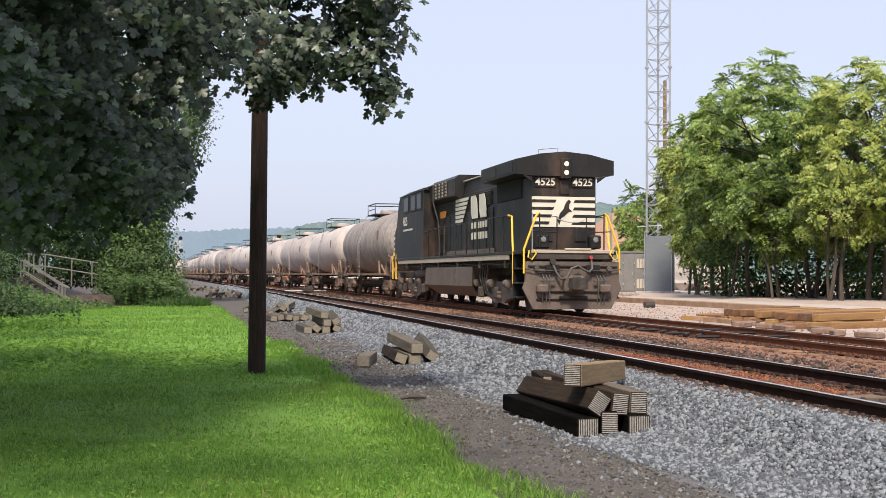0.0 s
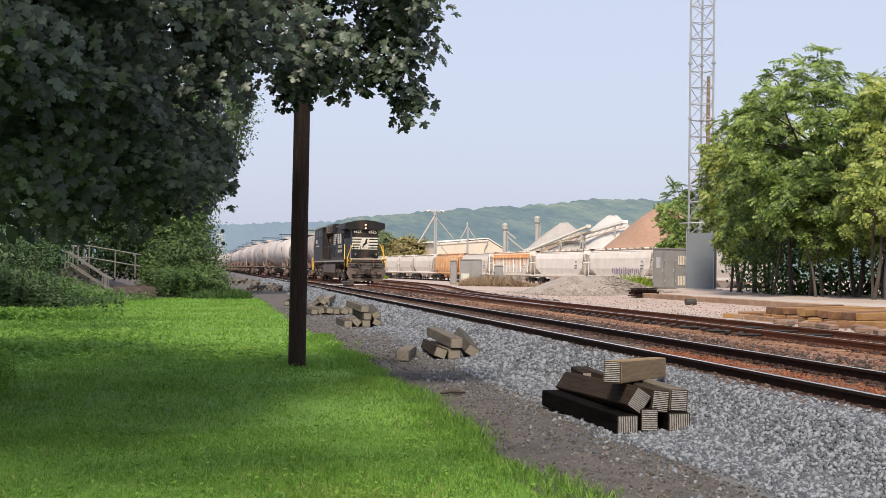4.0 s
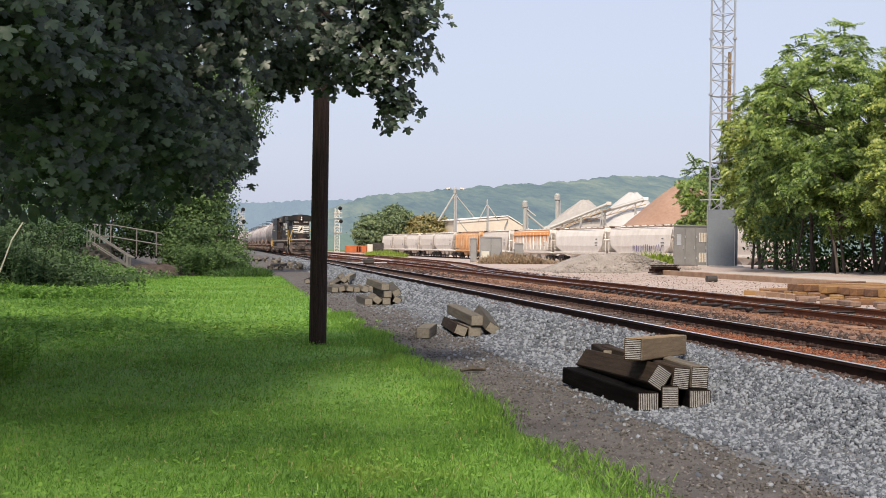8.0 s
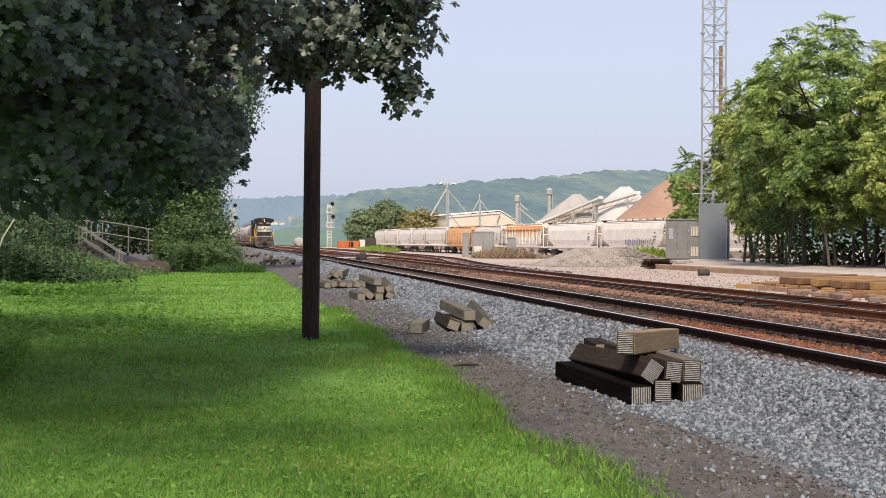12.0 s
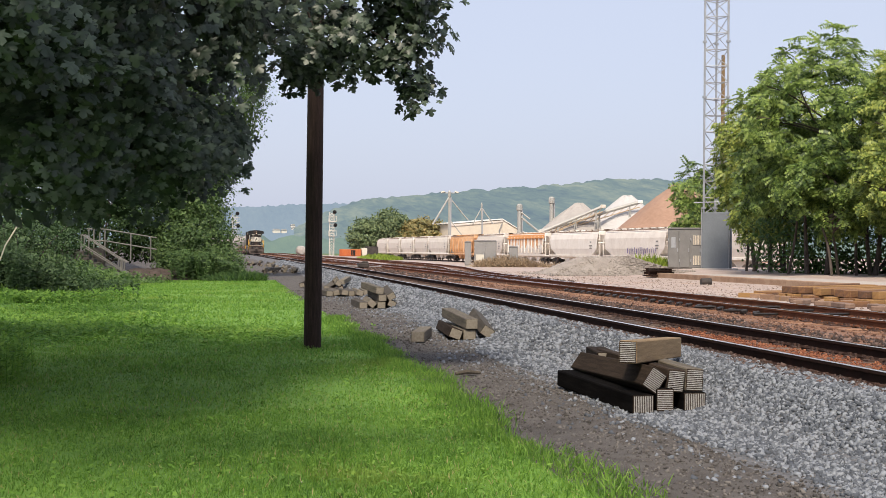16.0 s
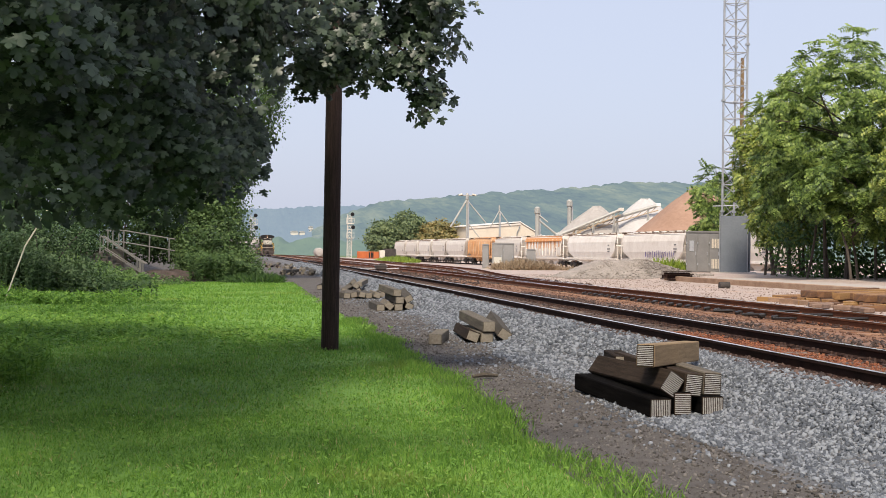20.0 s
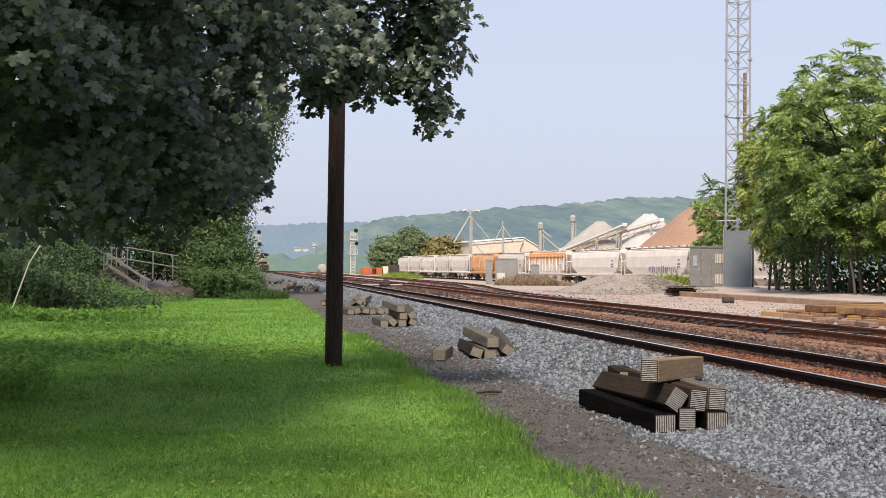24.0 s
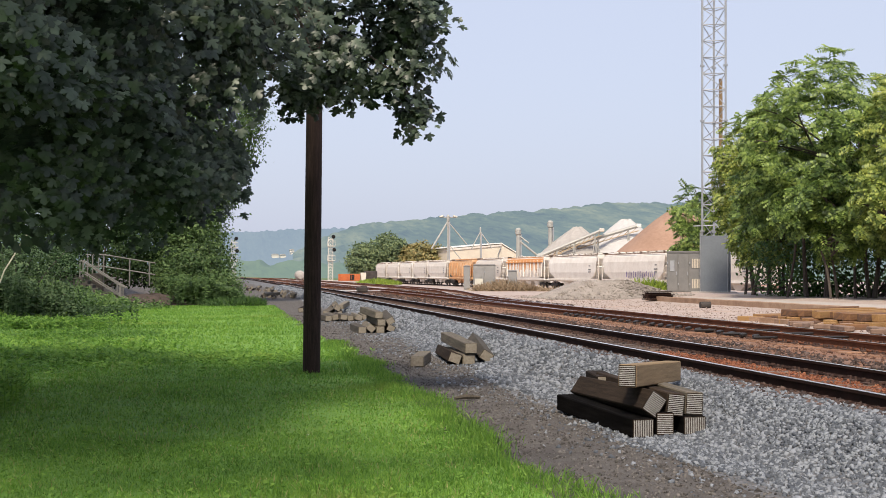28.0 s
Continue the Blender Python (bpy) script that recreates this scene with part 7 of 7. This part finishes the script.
spots = spots[~((spots[:, 0] > 6.25) & (spots[:, 0] < 7.6) & (abs(spots[:, 1] - 15.9) < 3.5 + 0.8 * np.sin(spots[:, 0] * 9)))]     # the rusty dust stays bare
strew("track_stones", "rust-stained ballast between the rails", spots, 0.018, 0.045, MAT["track_stone"], 73)
strew("track_stones", "rust-stained ballast round the far track", band(rng, 9500, 9.0, 13.6, 15, 55), 0.013, 0.036, MAT["rust_stone"], 74)
strew("track_stones", "rust-stained ballast far along the tracks", band(rng, 4500, 6.0, 14.5, 50, 110), 0.035, 0.08, MAT["track_stone"], 89)
strew("stray_stones", "stray ballast stones scattered over the dirt", band(rng, 5200, 3.1, 4.9, 7, 45, 0.5), 0.009, 0.03, MAT["stone"], 96, sink=0.1)
strew("dirt_pebbles", "small pebbles scattered on the dirt track", band(rng, 2600, 2.55, 4.1, 7, 30, 0.3), 0.008, 0.024, MAT["pebble"], 75, sink=0.1)
strew("dirt_grit", "fine brown grit on the dirt track", band(rng, 7500, 2.45, 4.3, 7, 20), 0.004, 0.013, MAT["pebble"], 79, sink=0.3)
strew("dirt_grit", "coarse brown grit along the dirt track", band(rng, 5500, 2.45, 4.7, 20, 50), 0.008, 0.022, MAT["pebble"], 80, sink=0.3)
strew("shoulder_stones", "grimy brown stones beside the rail", band(rng, 9000, 5.75, 6.25, 8, 45), 0.014, 0.036, MAT["track_stone"], 86)
strew("rust_patch", "orange rust-stained stones between the rails", np.stack([rng.uniform(6.2, 7.55, 8500), 12.2 + 7.6 * rng.uniform(0, 1, 8500)], 1), 0.008, 0.02, MAT["rust_dust"], 87, sink=1.3)
MAT["yard_grit"] = stuff_of("yard_grit", [(0.16, 0.11, 0.085), (0.28, 0.21, 0.175), (0.42, 0.35, 0.31)], 0.95, scale=1, fine=30, bump=0.2, island=0.6)
strew("yard_grit", "pinkish stones and grit on the yard", band(rng, 6000, 13.6, 20.6, 22, 75), 0.008, 0.03, MAT["yard_grit"], 88)
strew("yard_stones", "coarse stones on the gravel heap's edge", band(rng, 1500, 16.5, 24.5, 62, 68), 0.04, 0.1, MAT["gravel"], 76)


def lawn_blades(name, label, n, y0, y1, left, height, width, seed, mat, edge=False):
    """Grass blades, thinner on the ground with distance."""
    rng = np.random.default_rng(seed)
    y = y0 + (y1 - y0) * rng.uniform(0, 1, n) ** 0.9
    if edge:
        x = 2.5 + rng.normal(size=n) * 0.14 + 0.2 * np.sin(y * 1.3) * np.sin(y * 0.47)
    else:
        x = left(y) + (2.55 - left(y)) * rng.uniform(0, 1, n)
    x = x + np.array([bend(q) if q > 20 else 0 for q in y])
    z = np.array([ground_z(p, q) for p, q in zip(x, y)])
    patch = np.array([noise.noise((p * 0.5, q * 0.5, 4)) for p, q in zip(x, y)])
    h = height * rng.uniform(0.45, 1.2, n) * (1 + 0.5 * patch)
    m = turns(rng, n, 0.75) * np.stack([np.full(n, width), h * 0.8, h], 1)[:, None, :]
    v, l, s = repeat(BLADE_V, [(0, 1, 2, 3)], np.concatenate([m, np.stack([x, y, z - 0.01], 1)[:, :, None]], 2))
    return tagged(soup(name, v, l, s, mat), label, "grass", kind="stuff")


lawn_blades("grass", "short mown green lawn grass", 85000, 6.0, 13, lambda y: -0.22 * y - 0.4, 0.055, 0.0095, 81, MAT["grass"])
lawn_blades("grass", "mown green lawn grass further off", 80000, 13, 26, lambda y: -0.22 * y - 0.4, 0.06, 0.016, 82, MAT["grass"])
lawn_blades("grass", "sunlit lawn grass near the bank", 50000, 26, 66, lambda y: -0.16 * y - 1.0, 0.08, 0.037, 83, MAT["grass"])
lawn_blades("edge_grass", "longer grass along the dirt edge", 16000, 6, 30, None, 0.1, 0.009, 84, MAT["grass"], True)


def broad_leaves(name, label, spots, size, seed, mat):
    rng = np.random.default_rng(seed)
    n = len(spots)
    z = np.array([ground_z(x, y) for x, y in spots]) + 0.03 + rng.uniform(0, 0.05, n)
    m = turns(rng, n, 0.6) * (size * rng.uniform(0.5, 1.3, n))[:, None, None]
    v, l, s = repeat(OVAL_V, OVAL_F, np.concatenate([m, np.column_stack([spots, z])[:, :, None]], 2))
    return tagged(soup(name, v, l, s, mat), label, "plants", kind="stuff")


MAT["straw"] = stuff_of("straw", [(0.3, 0.27, 0.1), (0.45, 0.4, 0.18)], 0.85, scale=1, fine=4, bump=0, island=0.4, thin=0.2)
rng = np.random.default_rng(90)
n = 7000
yy = 22.5 + 5 * rng.uniform(0, 1, n) ** 2
broad_leaves("ground_cover", "low broad-leaved weeds across the lawn", np.stack([-7.5 + 9.2 * rng.uniform(0, 1, n) ** 1.4, yy + rng.normal(size=n) * 1.2], 1), 0.085, 91, MAT["grass"])
n = 6000
broad_leaves("clover", "small clover leaves in the lawn", np.stack([rng.uniform(-3.5, 2.3, n), rng.uniform(6, 18, n)], 1), 0.035, 92, MAT["grass"])
n = 3000
broad_leaves("lawn_weeds", "broad-leaved weeds dotted through the lawn", np.stack([rng.uniform(-5, 2.2, n), 7 + 14 * rng.uniform(0, 1, n) ** 1.3], 1) + 0.25 * rng.normal(size=(n, 2)), 0.05, 93, MAT["grass"])
lawn_blades("dry_blades", "dry straw-coloured blades in the lawn", 9000, 6, 24, lambda y: -0.22 * y - 0.4, 0.06, 0.007, 94, MAT["straw"])
n = 160
broad_leaves("clover_heads", "small white clover flowers in the lawn", np.stack([rng.uniform(-4, 2.3, n), rng.uniform(6.5, 20, n)], 1), 0.015, 95, MAT["white_paint"])
a, q = rng.uniform(0, 2 * math.pi, 2600), np.sqrt(rng.uniform(0, 1, 2600))
strew("mound_stones", "loose stones over the gravel mound", np.stack([20.6 + 4.1 * q * np.cos(a), 66.5 + 2.7 * q * np.sin(a)], 1), 0.03, 0.075, MAT["gravel"], 78,
      over=lambda x, y: max(0.0, 1.0 * min(1.0, (1 - math.hypot((x - 20.6) / 4.2, (y - 66.5) / 2.8)) * 1.5) - 0.08))


def motions():
    times = [0.5 * i for i in range(57)]
    for k, ob in enumerate([LOCO] + CARS):
        rows = []
        for t in times:
            s = END_Y + SPEED * t - SLOWING * t * t + (10.7 if k == 0 else 21.9 + CAR_PITCH * (k - 0.5))
            rows.append((t, on_track(s)))
        walk(ob, rows)
    swing = [(0, -5.6), (1.5, -2.5), (3, 0.3), (4.5, -3), (6, -4.0), (7, 2), (8, 6.0), (10, 7.0), (11, 4.2), (12.5, 2), (15, -0.7), (17, 0.8), (19, 1.0), (20, 1.5),
             (22, 0.2), (24, 0.7), (25, 0.1), (26.5, -0.6), (28, 0)]
    walk(BOUGH, [(t, pose(*SWAY_PIVOT, 0, a, 0)) for t, a in swing])


motions()
